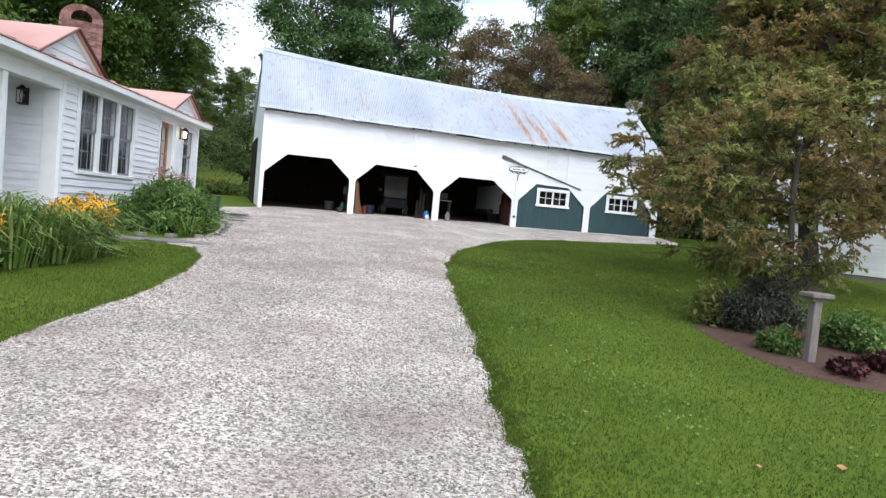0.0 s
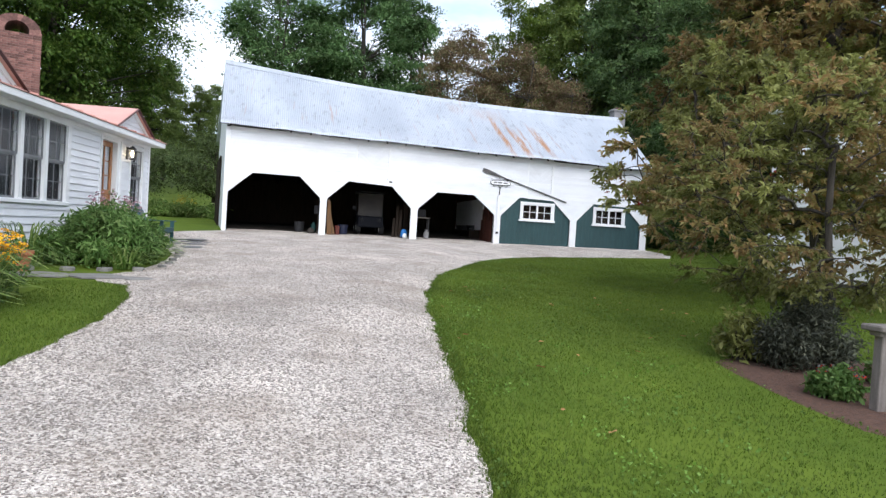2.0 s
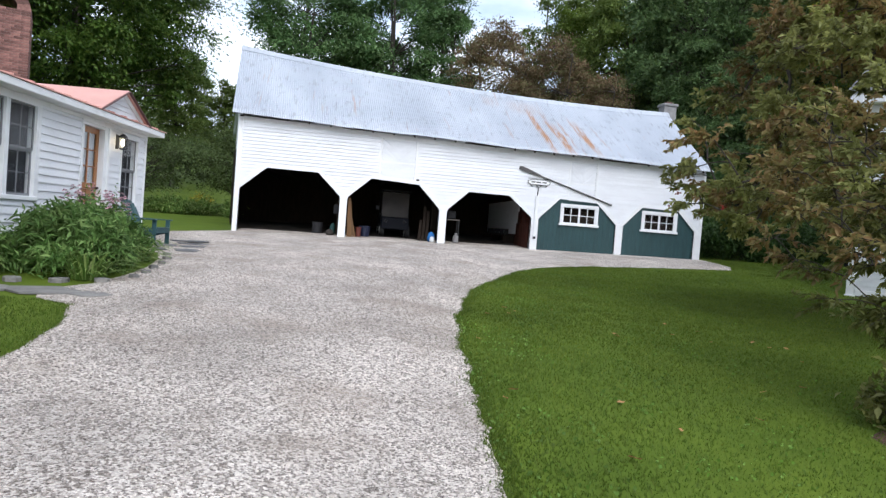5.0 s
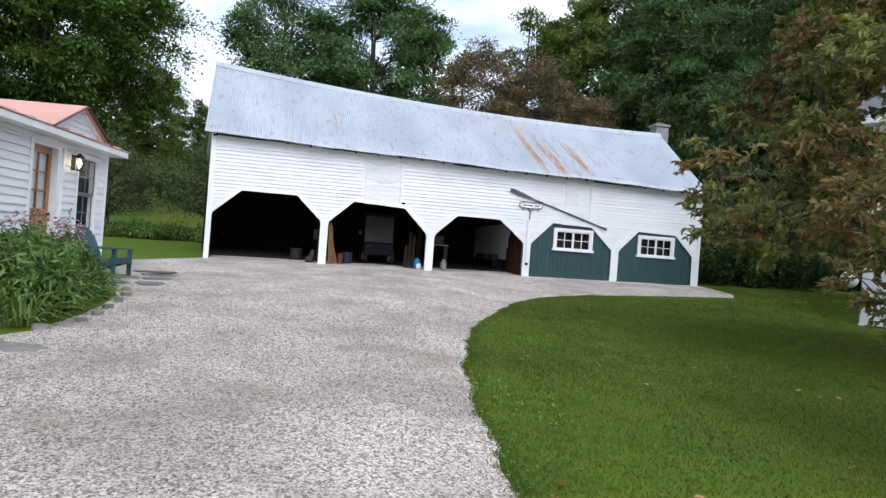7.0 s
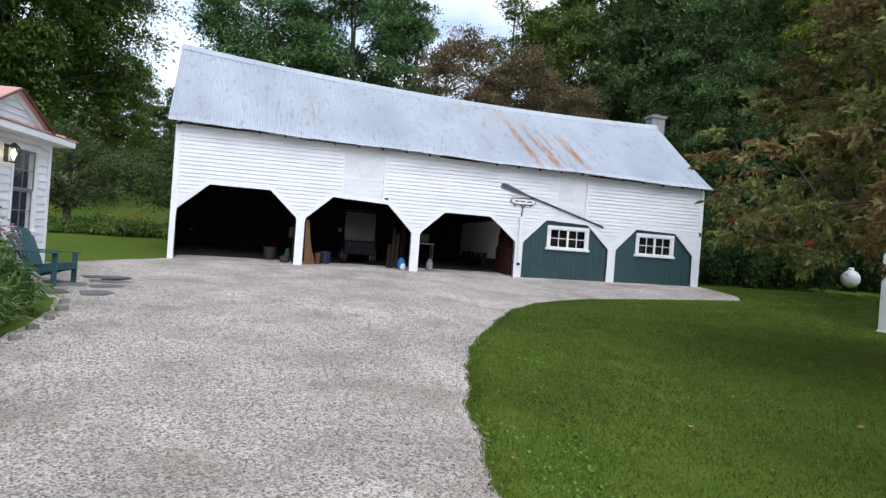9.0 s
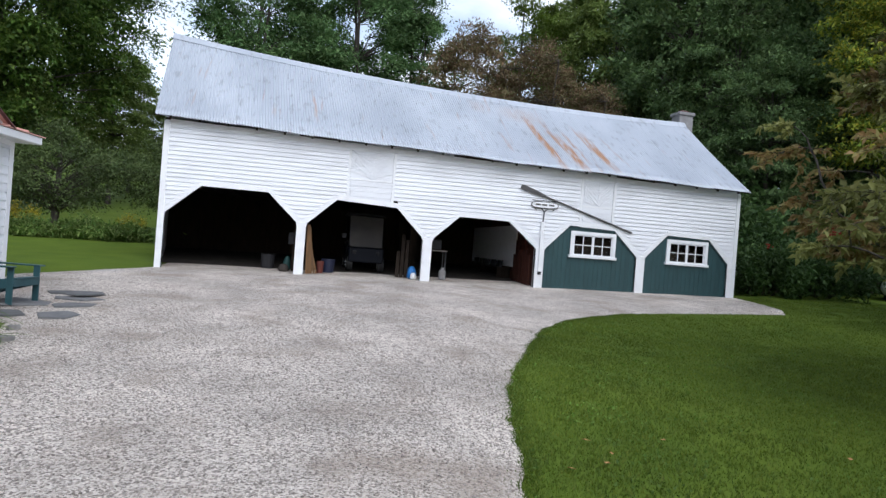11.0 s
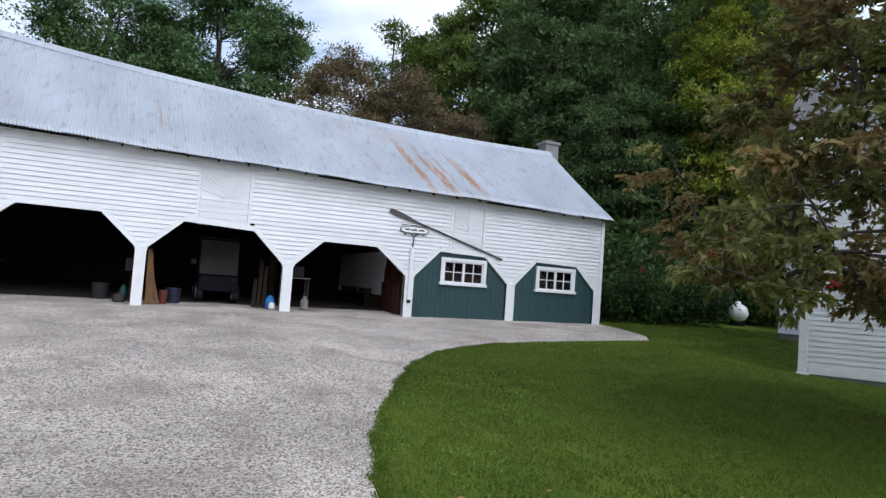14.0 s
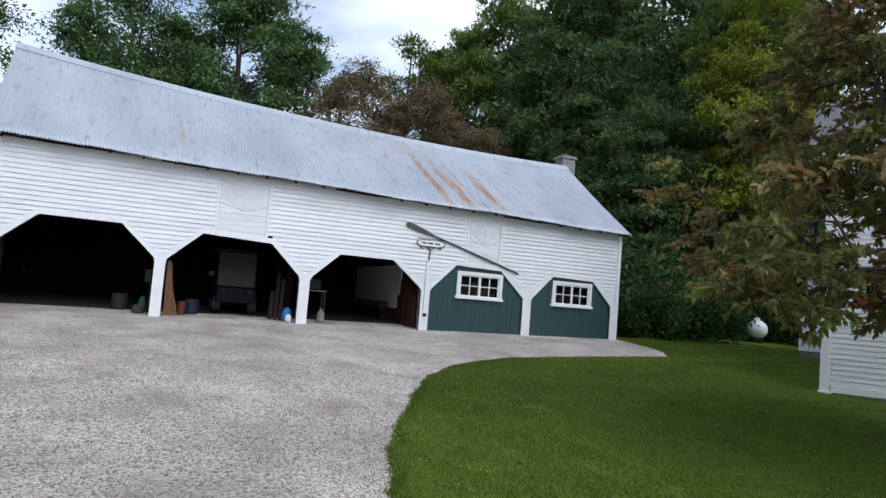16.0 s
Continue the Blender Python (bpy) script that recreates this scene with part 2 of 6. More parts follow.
def gravel_material():
    m = bpy.data.materials.new("pale_crushed_gravel")
    m.use_nodes = True
    n, l = m.node_tree.nodes, m.node_tree.links
    b = n["Principled BSDF"]
    b.inputs["Roughness"].default_value = 0.95
    co = n.new("ShaderNodeTexCoord")
    v1, v2, nz = n.new("ShaderNodeTexVoronoi"), n.new("ShaderNodeTexVoronoi"), n.new("ShaderNodeTexNoise")
    v1.inputs["Scale"].default_value, v2.inputs["Scale"].default_value = 68, 140
    nz.inputs["Scale"].default_value, nz.inputs["Detail"].default_value = 0.7, 6
    for k in (v1, v2, nz):
        l.new(co.outputs["Object"], k.inputs["Vector"])
    ramp = n.new("ShaderNodeValToRGB")
    ramp.color_ramp.elements[0].color, ramp.color_ramp.elements[1].color = (0.15, 0.126, 0.11, 1), (0.79, 0.72, 0.655, 1)
    e = ramp.color_ramp.elements.new(0.45)
    e.color = (0.54, 0.482, 0.43, 1)
    sep = n.new("ShaderNodeSeparateColor")
    l.new(v1.outputs["Color"], sep.inputs["Color"])
    l.new(sep.outputs["Red"], ramp.inputs["Fac"])
    rng = n.new("ShaderNodeMapRange")
    rng.inputs["From Min"].default_value, rng.inputs["From Max"].default_value = 0.3, 0.7
    rng.inputs["To Min"].default_value, rng.inputs["To Max"].default_value = 0.74, 1.2
    l.new(nz.outputs["Fac"], rng.inputs["Value"])
    hsv = n.new("ShaderNodeHueSaturation")
    l.new(rng.outputs["Result"], hsv.inputs["Value"])
    l.new(ramp.outputs["Color"], hsv.inputs["Color"])
    soil, near = n.new("ShaderNodeTexNoise"), n.new("ShaderNodeMapRange")
    soil.inputs["Scale"].default_value, soil.inputs["Detail"].default_value = 1.1, 7
    near.inputs["From Min"].default_value, near.inputs["From Max"].default_value, near.inputs["To Max"].default_value = 0.50, 0.70, 0.55
    l.new(co.outputs["Object"], soil.inputs["Vector"])
    l.new(soil.outputs["Fac"], near.inputs["Value"])
    earth = n.new("ShaderNodeMix")
    earth.data_type = "RGBA"
    earth.inputs["B"].default_value = (0.27, 0.215, 0.17, 1)
    l.new(near.outputs["Result"], earth.inputs["Factor"])
    l.new(hsv.outputs["Color"], earth.inputs["A"])
    l.new(earth.outputs["Result"], b.inputs["Base Color"])
    bp = n.new("ShaderNodeBump")
    bp.inputs["Strength"].default_value, bp.inputs["Distance"].default_value, bp.invert = 0.75, 0.018, True
    l.new(v1.outputs["Distance"], bp.inputs["Height"])
    bp2 = n.new("ShaderNodeBump")
    bp2.inputs["Strength"].default_value, bp2.inputs["Distance"].default_value, bp2.invert = 0.5, 0.01, True
    l.new(v2.outputs["Distance"], bp2.inputs["Height"])
    l.new(bp.outputs["Normal"], bp2.inputs["Normal"])
    l.new(bp2.outputs["Normal"], b.inputs["Normal"])
    return m


gravel_mat = gravel_material()
pebble_mat = material("pale_stone_chips", (0.53, 0.478, 0.434), (0.22, 0.19, 0.168), 9, 60, 0.9, 0.2, vary=0.35, island=True)
lawn_mat = material("mown_lawn", (0.094, 0.135, 0.014), (0.060, 0.098, 0.010), 0.8, 55, 0.9, 0.6, dist=0.03, contrast=(0.34, 0.62))
blade_mat = leafy("grass_blade", (0.055, 0.097, 0.012), (0.078, 0.125, 0.015), (0.12, 0.155, 0.028), 0.4, patch=(0.82, 1.22))
# same grass in a brighter copy, to offset the far tufts' own shading
coarse_blade = leafy("brightened_coarse_grass_blade", (0.082, 0.128, 0.014), (0.115, 0.165, 0.02), (0.175, 0.21, 0.036), 0.4, patch=(0.82, 1.22))
maple_leaf = leafy("maple_leaf", (0.045, 0.09, 0.015), (0.07, 0.13, 0.022), (0.14, 0.20, 0.038))
ash_leaf = leafy("ash_leaf", (0.05, 0.105, 0.035), (0.08, 0.15, 0.05), (0.145, 0.22, 0.085))
wood_leaf = leafy("forest_leaf", (0.050, 0.090, 0.032), (0.080, 0.133, 0.046), (0.15, 0.215, 0.08), 0.42)
# darker copy of the forest leaf, with the shade under the trees put in
shade_leaf = leafy("shaded_undergrowth_leaf", (0.028, 0.058, 0.016), (0.042, 0.082, 0.022), (0.075, 0.125, 0.035))
wood_light = leafy("light_forest_leaf", (0.085, 0.13, 0.03), (0.13, 0.18, 0.042), (0.20, 0.25, 0.07), 0.42)
yellow_leaf = leafy("yellow_green_leaf", (0.09, 0.15, 0.022), (0.17, 0.215, 0.026), (0.34, 0.31, 0.035), 0.45)
brown_leaf = leafy("reddish_brown_leaf", (0.16, 0.095, 0.058), (0.165, 0.12, 0.066), (0.135, 0.14, 0.058))
crab_leaf = leafy("bronze_green_leaf", (0.25, 0.15, 0.066), (0.24, 0.182, 0.07), (0.26, 0.235, 0.09), 0.5, 0.38)
crab_green = leafy("fresh_green_leaf", (0.15, 0.16, 0.05), (0.20, 0.21, 0.062), (0.30, 0.305, 0.11), 0.5, 0.38)
bush_leaf = leafy("garden_bush_leaf", (0.065, 0.13, 0.03), (0.10, 0.18, 0.045), (0.18, 0.26, 0.085))
dark_bush_leaf = leafy("dark_shrub_leaf", (0.04, 0.045, 0.034), (0.058, 0.064, 0.046), (0.11, 0.115, 0.08))
lily_leaf = leafy("daylily_blade", (0.06, 0.12, 0.022), (0.115, 0.185, 0.04), (0.25, 0.31, 0.10))
yellow_petal = leafy("golden_petal", (0.75, 0.35, 0.01), (0.85, 0.45, 0.015), (0.9, 0.55, 0.03), 0.2)
pink_petal = leafy("pink_petal", (0.45, 0.2, 0.28), (0.55, 0.3, 0.36), (0.6, 0.45, 0.48), 0.2)
red_petal = leafy("red_petal", (0.5, 0.02, 0.015), (0.6, 0.04, 0.02), (0.6, 0.08, 0.04), 0.2)
berry_red = leafy("dull_red_berry", (0.16, 0.012, 0.01), (0.2, 0.018, 0.012), (0.24, 0.03, 0.02), 0.0)
purple_leaf = leafy("purple_leaf", (0.04, 0.015, 0.016), (0.06, 0.02, 0.02), (0.09, 0.03, 0.03), 0.2)
dead_leaf = leafy("fallen_leaf", (0.22, 0.09, 0.03), (0.35, 0.18, 0.08), (0.45, 0.28, 0.14), 0.15)

for dull in (lawn_mat, gravel_mat, pebble_mat, old_wood, red_wood, navy_body, dirt_mat, black_plastic, grey_metal, tyre_mat):
    dull.node_tree.nodes["Principled BSDF"].inputs["Specular IOR Level"].default_value = 0.12

# ---- builders ----


def smooth(a, b, x):
    u = min(1.0, max(0.0, (x - a) / (b - a)))
    return u * u * (3 - 2 * u)


def ground_z(x, y):
    """The yard: it climbs gently towards the barn and dips a little on the lawn side."""
    along, across = 0.2672 * x + 0.9636 * y, 0.9636 * x - 0.2672 * y
    dip = (0.17 * smooth(0.3, 2.0, across) + 0.17 * smooth(2.0, 6.5, across)) * (1 - smooth(24, 30, along))
    rise = 0.0425 * max(-30.0, min(along, 50.0)) + 0.14 * max(0.0, min(along, 260.0) - 50.0)
    return rise - dip


def along_ground(x, y, d=0.0):
    return Vector((x, y, ground_z(x, y) + d))


def mesh_of(name, verts, faces, mat, smooth_shade=False):
    me = bpy.data.meshes.new(name)
    me.from_pydata([tuple(v) for v in verts], [], faces)
    if mat:
        me.materials.append(mat)
    if smooth_shade:
        me.polygons.foreach_set("use_smooth", [True] * len(me.polygons))
    me.update()
    return me


def thing(name, label, category, m=None, group="", kind="", data=None):
    ob = new(name, data)
    if m is not None:
        ob.matrix_world = m
    return tagged(ob, label, category, group, kind)


def part(name, bm, mat, parent, label=""):
    """One mesh under a thing or a part. bm: a bmesh, or (verts, faces)."""
    if isinstance(bm, tuple):
        me = mesh_of(name, bm[0], bm[1], mat)
    else:
        me = bpy.data.meshes.new(name)
        bm.to_mesh(me)
        bm.free()
        me.materials.append(mat)
    ob = new(name, me)
    ob.parent = parent
    return tagged(ob, label)


BOX_FACES = [(0, 3, 2, 1), (4, 5, 6, 7), (0, 1, 5, 4), (1, 2, 6, 5), (2, 3, 7, 6), (3, 0, 4, 7)]


def box(x0, x1, y0, y1, z0, z1):
    return ([(x0, y0, z0), (x1, y0, z0), (x1, y1, z0), (x0, y1, z0), (x0, y0, z1), (x1, y0, z1), (x1, y1, z1), (x0, y1, z1)], BOX_FACES)


def joined(*pieces):
    verts, faces = [], []
    for v, f in pieces:
        k = len(verts)
        verts += v
        faces += [tuple(i + k for i in q) for q in f]
    return verts, faces


def bevelled(shape, width=0.01, segments=1):
    bm = bmesh.new()
    vs = [bm.verts.new(v) for v in shape[0]]
    for f in shape[1]:
        bm.faces.new([vs[i] for i in f])
    bmesh.ops.recalc_face_normals(bm, faces=bm.faces)
    bmesh.ops.bevel(bm, geom=bm.edges[:], offset=width, segments=segments, affect="EDGES")
    return bm


def prism(points, y0, y1):
    """A polygon in x and z, drawn out from y0 to y1."""
    n = len(points)
    v = [(x, y0, z) for x, z in points] + [(x, y1, z) for x, z in points]
    f = [tuple(range(n)), tuple(range(2 * n - 1, n - 1, -1))]
    f += [(i, i + n, (i + 1) % n + n, (i + 1) % n) for i in range(n)]
    return v, f


def bar(a, b, w, h, up=(0, 0, 1)):
    """A square bar from a to b."""
    a, b = Vector(a), Vector(b)
    d = (b - a).normalized()
    s = d.cross(Vector(up))
    s = s.normalized() if s.length > 1e-4 else Vector((1, 0, 0))
    t = s.cross(d)
    v = []
    for p in (a, b):
        v += [tuple(p + s * i * w / 2 + t * j * h / 2) for i, j in ((-1, -1), (1, -1), (1, 1), (-1, 1))]
    return v, [(0, 3, 2, 1), (4, 5, 6, 7), (0, 1, 5, 4), (1, 2, 6, 5), (2, 3, 7, 6), (3, 0, 4, 7)]


def tube(path, radii, sides=7):
    v, f = [], []
    path = [Vector(p) for p in path]
    for i, p in enumerate(path):
        d = (path[min(i + 1, len(path) - 1)] - path[max(i - 1, 0)]).normalized()
        s = d.cross(Vector((0.31, 0.95, 0.05))).normalized()
        t = s.cross(d)
        for k in range(sides):
            a = 2 * math.pi * k / sides
            v.append(tuple(p + (s * math.cos(a) + t * math.sin(a)) * radii[i]))
        if i:
            o = (i - 1) * sides
            f += [(o + k, o + (k + 1) % sides, o + sides + (k + 1) % sides, o + sides + k) for k in range(sides)]
    f.append(tuple(range(sides - 1, -1, -1)))
    f.append(tuple(range(len(v) - sides, len(v))))
    return v, f


def turned(profile, sides=16):
    """A body of revolution round z: rows of radius, height."""
    v, f = [], []
    for i, (r, z) in enumerate(profile):
        v += [(r * math.cos(2 * math.pi * k / sides), r * math.sin(2 * math.pi * k / sides), z) for k in range(sides)]
        if i:
            o = (i - 1) * sides
            f += [(o + k, o + (k + 1) % sides, o + sides + (k + 1) % sides, o + sides + k) for k in range(sides)]
    f.append(tuple(range(sides - 1, -1, -1)))
    f.append(tuple(range(len(v) - sides, len(v))))
    return v, f


def moved(shape, m):
    return [tuple(m @ Vector(p)) for p in shape[0]], shape[1]


def leaves(name, centres, size, mat, parent, rng, droop=0.3, narrow=0.5, label="", outward=None, dirs=None, curl=0.08, slim=False):
    """Many folded leaves in one mesh; slim leaves have a single face."""
    n = len(centres)
    c = np.asarray(centres, dtype=float)
    d = rng.normal(size=(n, 3))
    if dirs is not None:
        d = d * 0.45 + dirs
    elif outward is not None:
        d = d * 0.7 + outward
    d[:, 2] -= droop
    d /= np.linalg.norm(d, axis=1)[:, None] + 1e-9
    up = rng.normal(size=(n, 3)) * 0.6 + np.array([0, 0, 1.0])
    if dirs is None and outward is not None:
        up = up + outward
    s = np.cross(d, up)
    s /= np.linalg.norm(s, axis=1)[:, None] + 1e-9
    nrm = np.cross(s, d)
    ln = size * rng.uniform(0.6, 1.35, n)[:, None]
    k = 3 if slim else 4
    v = np.empty((n, k, 3))
    if slim:
        v[:, 0] = c + s * ln * narrow * 0.5
        v[:, 1] = c + d * ln - nrm * ln * curl
        v[:, 2] = c + d * ln * 0.35 - s * ln * narrow * 0.55
        corner = np.array([0, 1, 2])
    else:
        v[:, 0] = c
        v[:, 1] = c + d * ln * 0.45 + s * ln * narrow * 0.5 + nrm * ln * 0.10
        v[:, 2] = c + d * ln - nrm * ln * curl
        v[:, 3] = c + d * ln * 0.45 - s * ln * narrow * 0.5 + nrm * ln * 0.10
        corner = np.array([0, 1, 2, 0, 2, 3])
    idx = np.arange(n)[:, None] * k + corner
    faces = n * (k - 2)
    me = bpy.data.meshes.new(name)
    me.vertices.add(k * n)
    me.vertices.foreach_set("co", v.ravel())
    me.loops.add(3 * faces)
    me.loops.foreach_set("vertex_index", idx.ravel().astype(np.int32))
    me.polygons.add(faces)
    me.polygons.foreach_set("loop_start", np.arange(faces, dtype=np.int32) * 3)
    me.materials.append(mat)
    me.update(calc_edges=True)
    me.validate()
    ob = new(name, me)
    ob.parent = parent
    return tagged(ob, label)


def make_tree(name, label, base, height, radius, crown_from, n_leaf, leaf_size, mat, seed, trunk_r=0.25, clumps=90, clump_r=0.16, shape=1.0, narrow=0.55, droop=0.3, forks=1, category="tree", group="", low=-9.0):
    """A distant tree: trunk, limbs that reach for each bough, and a crown of layered boughs with gaps."""
    rng = np.random.default_rng(seed)
    ob = thing(name, label, category, Matrix.Translation(base), group)
    mid, half = (height + crown_from) / 2, (height - crown_from) / 2
    spots = []
    while len(spots) < clumps:
        p = rng.normal(size=3)
        p /= np.linalg.norm(p)
        r = rng.uniform(0.35, 1.0) ** 0.45
        lump = 0.78 + 0.30 * noise.noise(Vector(p * 1.7) + Vector((seed * 7.3, 0, 0)))
        z = p[2] * r
        w = radius * (1.0 - 0.35 * max(0, z) ** 2 * shape) * lump
        zz = mid + z * half * (0.85 + 0.25 * lump)
        if zz > low:
            spots.append(Vector((p[0] * r * w, p[1] * r * w, zz)))
    wood_v, wood_f = [], []
    lean = Vector((rng.normal() * 0.03, rng.normal() * 0.03, 0)) * height
    stems = []
    for k in range(forks):
        off = Vector((rng.normal(), rng.normal(), 0)) * (0 if forks == 1 else radius * 0.18)
        stems.append([Vector((off.x * 0.12, off.y * 0.12, -0.15))] + [Vector((off.x * u, off.y * u, 0)) + lean * u * u + Vector((rng.normal() * 0.02, rng.normal() * 0.02, 0)) * height * 0.3 * u + Vector((0, 0, height * 0.88 * u)) for u in (0.08, 0.2, 0.35, 0.5, 0.65, 0.8, 1.0)])
    for st in stems:
        rr = [trunk_r * (1.35 if i == 0 else 1.0) * (1 - i / len(st)) ** 0.8 / forks ** 0.4 + 0.015 for i in range(len(st))]
        a, b = tube(st, rr, 9)
        wood_f += [tuple(i + len(wood_v) for i in q) for q in b]
        wood_v += a
    part("trunk", (wood_v, wood_f), bark_mat, ob)
    limb_v, limb_f = [], []
    for p in spots:
        st = stems[int(rng.integers(len(stems)))]
        h = max(crown_from * 0.75, p.z - (0.45 + 0.3 * rng.random()) * math.hypot(p.x, p.y) * 0.8)
        u = min(0.97, max(0.05, h / (height * 0.88)))
        q = min(st, key=lambda w: abs(w.z - h))
        ctrl = q.lerp(p, 0.5) + Vector((rng.normal() * 0.05, rng.normal() * 0.05, 0.06)) * radius
        r0 = max(0.012, trunk_r * 0.28 * (1 - u * 0.6))
        pts = [q, q.lerp(ctrl, 0.55), ctrl, ctrl.lerp(p, 0.5), p]
        a, b = tube(pts, [r0, r0 * 0.8, r0 * 0.55, r0 * 0.35, r0 * 0.15], 5)
        limb_f += [tuple(i + len(limb_v) for i in w) for w in b]
        limb_v += a
    part("branchwork", (limb_v, limb_f), bark_mat, ob)
    # every bough is a drooping dome: most leaves lie on its upper shell
    w = rng.uniform(0.5, 1.5, clumps)
    pick = rng.choice(clumps, n_leaf, p=w / w.sum())
    c = np.array([tuple(p) for p in spots])[pick]
    u = rng.normal(size=(n_leaf, 3))
    u /= np.linalg.norm(u, axis=1)[:, None]
    u[:, 2] = np.where(rng.random(n_leaf) < 0.72, np.abs(u[:, 2]), u[:, 2])
    ang = np.arctan2(u[:, 1], u[:, 0])
    ragged = 1 + 0.34 * np.sin(ang * rng.integers(2, 6, clumps)[pick] + rng.uniform(0, 6.28, clumps)[pick]) + 0.16 * rng.normal(size=n_leaf)
    reach = radius * clump_r * 2.0 * rng.uniform(0.6, 1.35, clumps)[pick] * w[pick] ** 0.4 * ragged * rng.uniform(0.2, 1.0, n_leaf) ** 0.5
    flat = np.hypot(u[:, 0], u[:, 1])
    pos = c + u * reach[:, None] * np.array([1.12, 1.12, 0.58])
    pos[:, 2] -= 0.22 * reach * flat
    out = c - np.array([0, 0, mid])
    out /= np.linalg.norm(out, axis=1)[:, None] + 1e-6
    leaves("crown", pos, leaf_size, mat, ob, rng, droop, narrow, outward=out * 0.35 + u * 0.75, slim=True)
    return ob


def make_spray_tree(name, label, base, trunk, trunk_r, centre, profile, sprays, per_spray, spray_len, leaf_size, mats, seed, thin=0.3, category="tree", inner=0.3):
    """A small tree seen close: limbs that fork towards sprays of twigs, each twig lined with drooping narrow leaves."""
    rng = np.random.default_rng(seed)
    ob = thing(name, label, category, Matrix.Translation(base))
    zs, rs = [q[0] for q in profile], [q[1] for q in profile]
    spots = []
    while len(spots) < sprays:
        z = rng.uniform(zs[0], zs[-1])
        reach = float(np.interp(z, zs, rs))
        if rng.random() > (reach / max(rs)) ** 0.7:
            continue
        a, r = rng.uniform(0, 2 * math.pi), rng.uniform(inner ** 2, 1.0) ** 0.5
        reach *= 0.93 + 0.32 * noise.noise(Vector((math.cos(a) * 1.5, math.sin(a) * 1.5, z * 0.5 + seed)))
        gap = noise.noise(Vector((math.cos(a) * r * reach * 0.75, math.sin(a) * r * reach * 0.75, z * 0.95 + seed * 3)))
        if gap < -thin + 0.02:
            continue
        spots.append(Vector((centre[0] + math.cos(a) * r * reach, centre[1] + math.sin(a) * r * reach, z)))
    # limbs: every spray joins the nearest wood that lies nearer to the trunk
    nodes, parent = [Vector(p) for p in trunk], [max(0, i - 1) for i in range(len(trunk))]
    first = len(nodes)
    axis_p = Vector(trunk[-1])
    done = np.array([tuple(p) for p in nodes])
    ends = []
    for p in sorted(spots, key=lambda q: math.hypot(q.x - axis_p.x, q.y - axis_p.y) + 0.35 * abs(q.z - axis_p.z)):
        gapv = done - np.array(tuple(p))
        cost = np.linalg.norm(gapv, axis=1) + 0.5 * np.maximum(0, gapv[:, 2])
        cost[:max(0, first - 3)] += 9.0
        j = int(cost.argmin())
        q = nodes[j]
        for f in (0.35, 0.7, 1.0):
            sag = Vector((rng.normal() * 0.05, rng.normal() * 0.05, 0.10 * math.sin(math.pi * f))) * (p - q).length
            nodes.append(q.lerp(p, f) + sag * (1 if f < 1 else 0))
            parent.append(j)
            j = len(nodes) - 1
        ends.append(j)
        done = np.array([tuple(w) for w in nodes])
    load = [0.0] * len(nodes)
    for j in ends:
        while True:
            load[j] += 1
            if j == parent[j]:
                break
            j = parent[j]
    full = max(load)
    rad = [max(0.006, trunk_r * (w / full) ** 0.48) for w in load]
    tv, tf = tube(nodes[:first], [trunk_r * (1.3 if i == 0 else 1.0 - 0.25 * i / first) for i in range(first)], 10)
    part("trunk", (tv, tf), bark_mat, ob)
    lv, lf = [], []
    for i in range(first, len(nodes)):
        if (nodes[i] - nodes[parent[i]]).length < 1e-3:
            continue
        a, b = tube([nodes[parent[i]], nodes[i]], [min(rad[parent[i]], rad[i] * 1.5), rad[i]], 5)
        lf += [tuple(k + len(lv) for k in q) for q in b]
        lv += a
    tagged(part("branchwork", (lv, lf), bark_mat, ob), kind="stuff")
    # twigs fan outwards from every spray centre and carry leaves on both sides
    c = np.array([tuple(p) for p in spots])
    out = c - np.array([centre[0], centre[1], zs[0] + 0.35 * (zs[-1] - zs[0])])
    out[:, 2] *= 0.6
    out /= np.linalg.norm(out, axis=1)[:, None] + 1e-6
    tw_n = 7
    tw = rng.normal(size=(sprays, tw_n, 3)) * np.array([0.85, 0.85, 0.38]) + out[:, None, :] * 0.75
    tw[:, :, 2] += 0.12
    tw /= np.linalg.norm(tw, axis=2)[:, :, None]
    length = spray_len * rng.uniform(0.5, 1.4, (sprays, tw_n))
    hue = np.array([noise.noise(p * 0.55 + Vector((seed, 0, 0))) for p in spots]) + rng.normal(size=sprays) * 0.12
    sv, sf = [], []
    for i in range(sprays):
        for k in range(tw_n):
            e = Vector(c[i] + tw[i, k] * length[i, k])
            a, b = tube([spots[i], spots[i].lerp(e, 0.6), e - Vector((0, 0, 0.08 * length[i, k]))], [0.006, 0.004, 0.002], 3)
            sf += [tuple(m + len(sv) for m in q) for q in b]
            sv += a
    tagged(part("twig_work", (sv, sf), bark_mat, ob), kind="stuff")
    for k, mat in enumerate(mats):
        mine = np.nonzero((hue > 0.02) == (k == 0))[0]
        n = len(mine) * per_spray
        i, t = np.repeat(mine, per_spray), rng.integers(tw_n, size=n)
        s = rng.uniform(0.1, 1.0, n) ** 0.7
        d = tw[i, t]
        side = np.cross(d, np.array([0, 0, 1.0]) + rng.normal(size=(n, 3)) * 0.25)
        side /= np.linalg.norm(side, axis=1)[:, None] + 1e-6
        pos = c[i] + d * (s * length[i, t])[:, None]
        pos[:, 2] -= 0.08 * length[i, t] * s * s
        way = d * 0.65 + side * (rng.choice([-1.0, 1.0], n) * rng.uniform(0.4, 1.0, n) * (1.1 - 0.6 * s))[:, None]
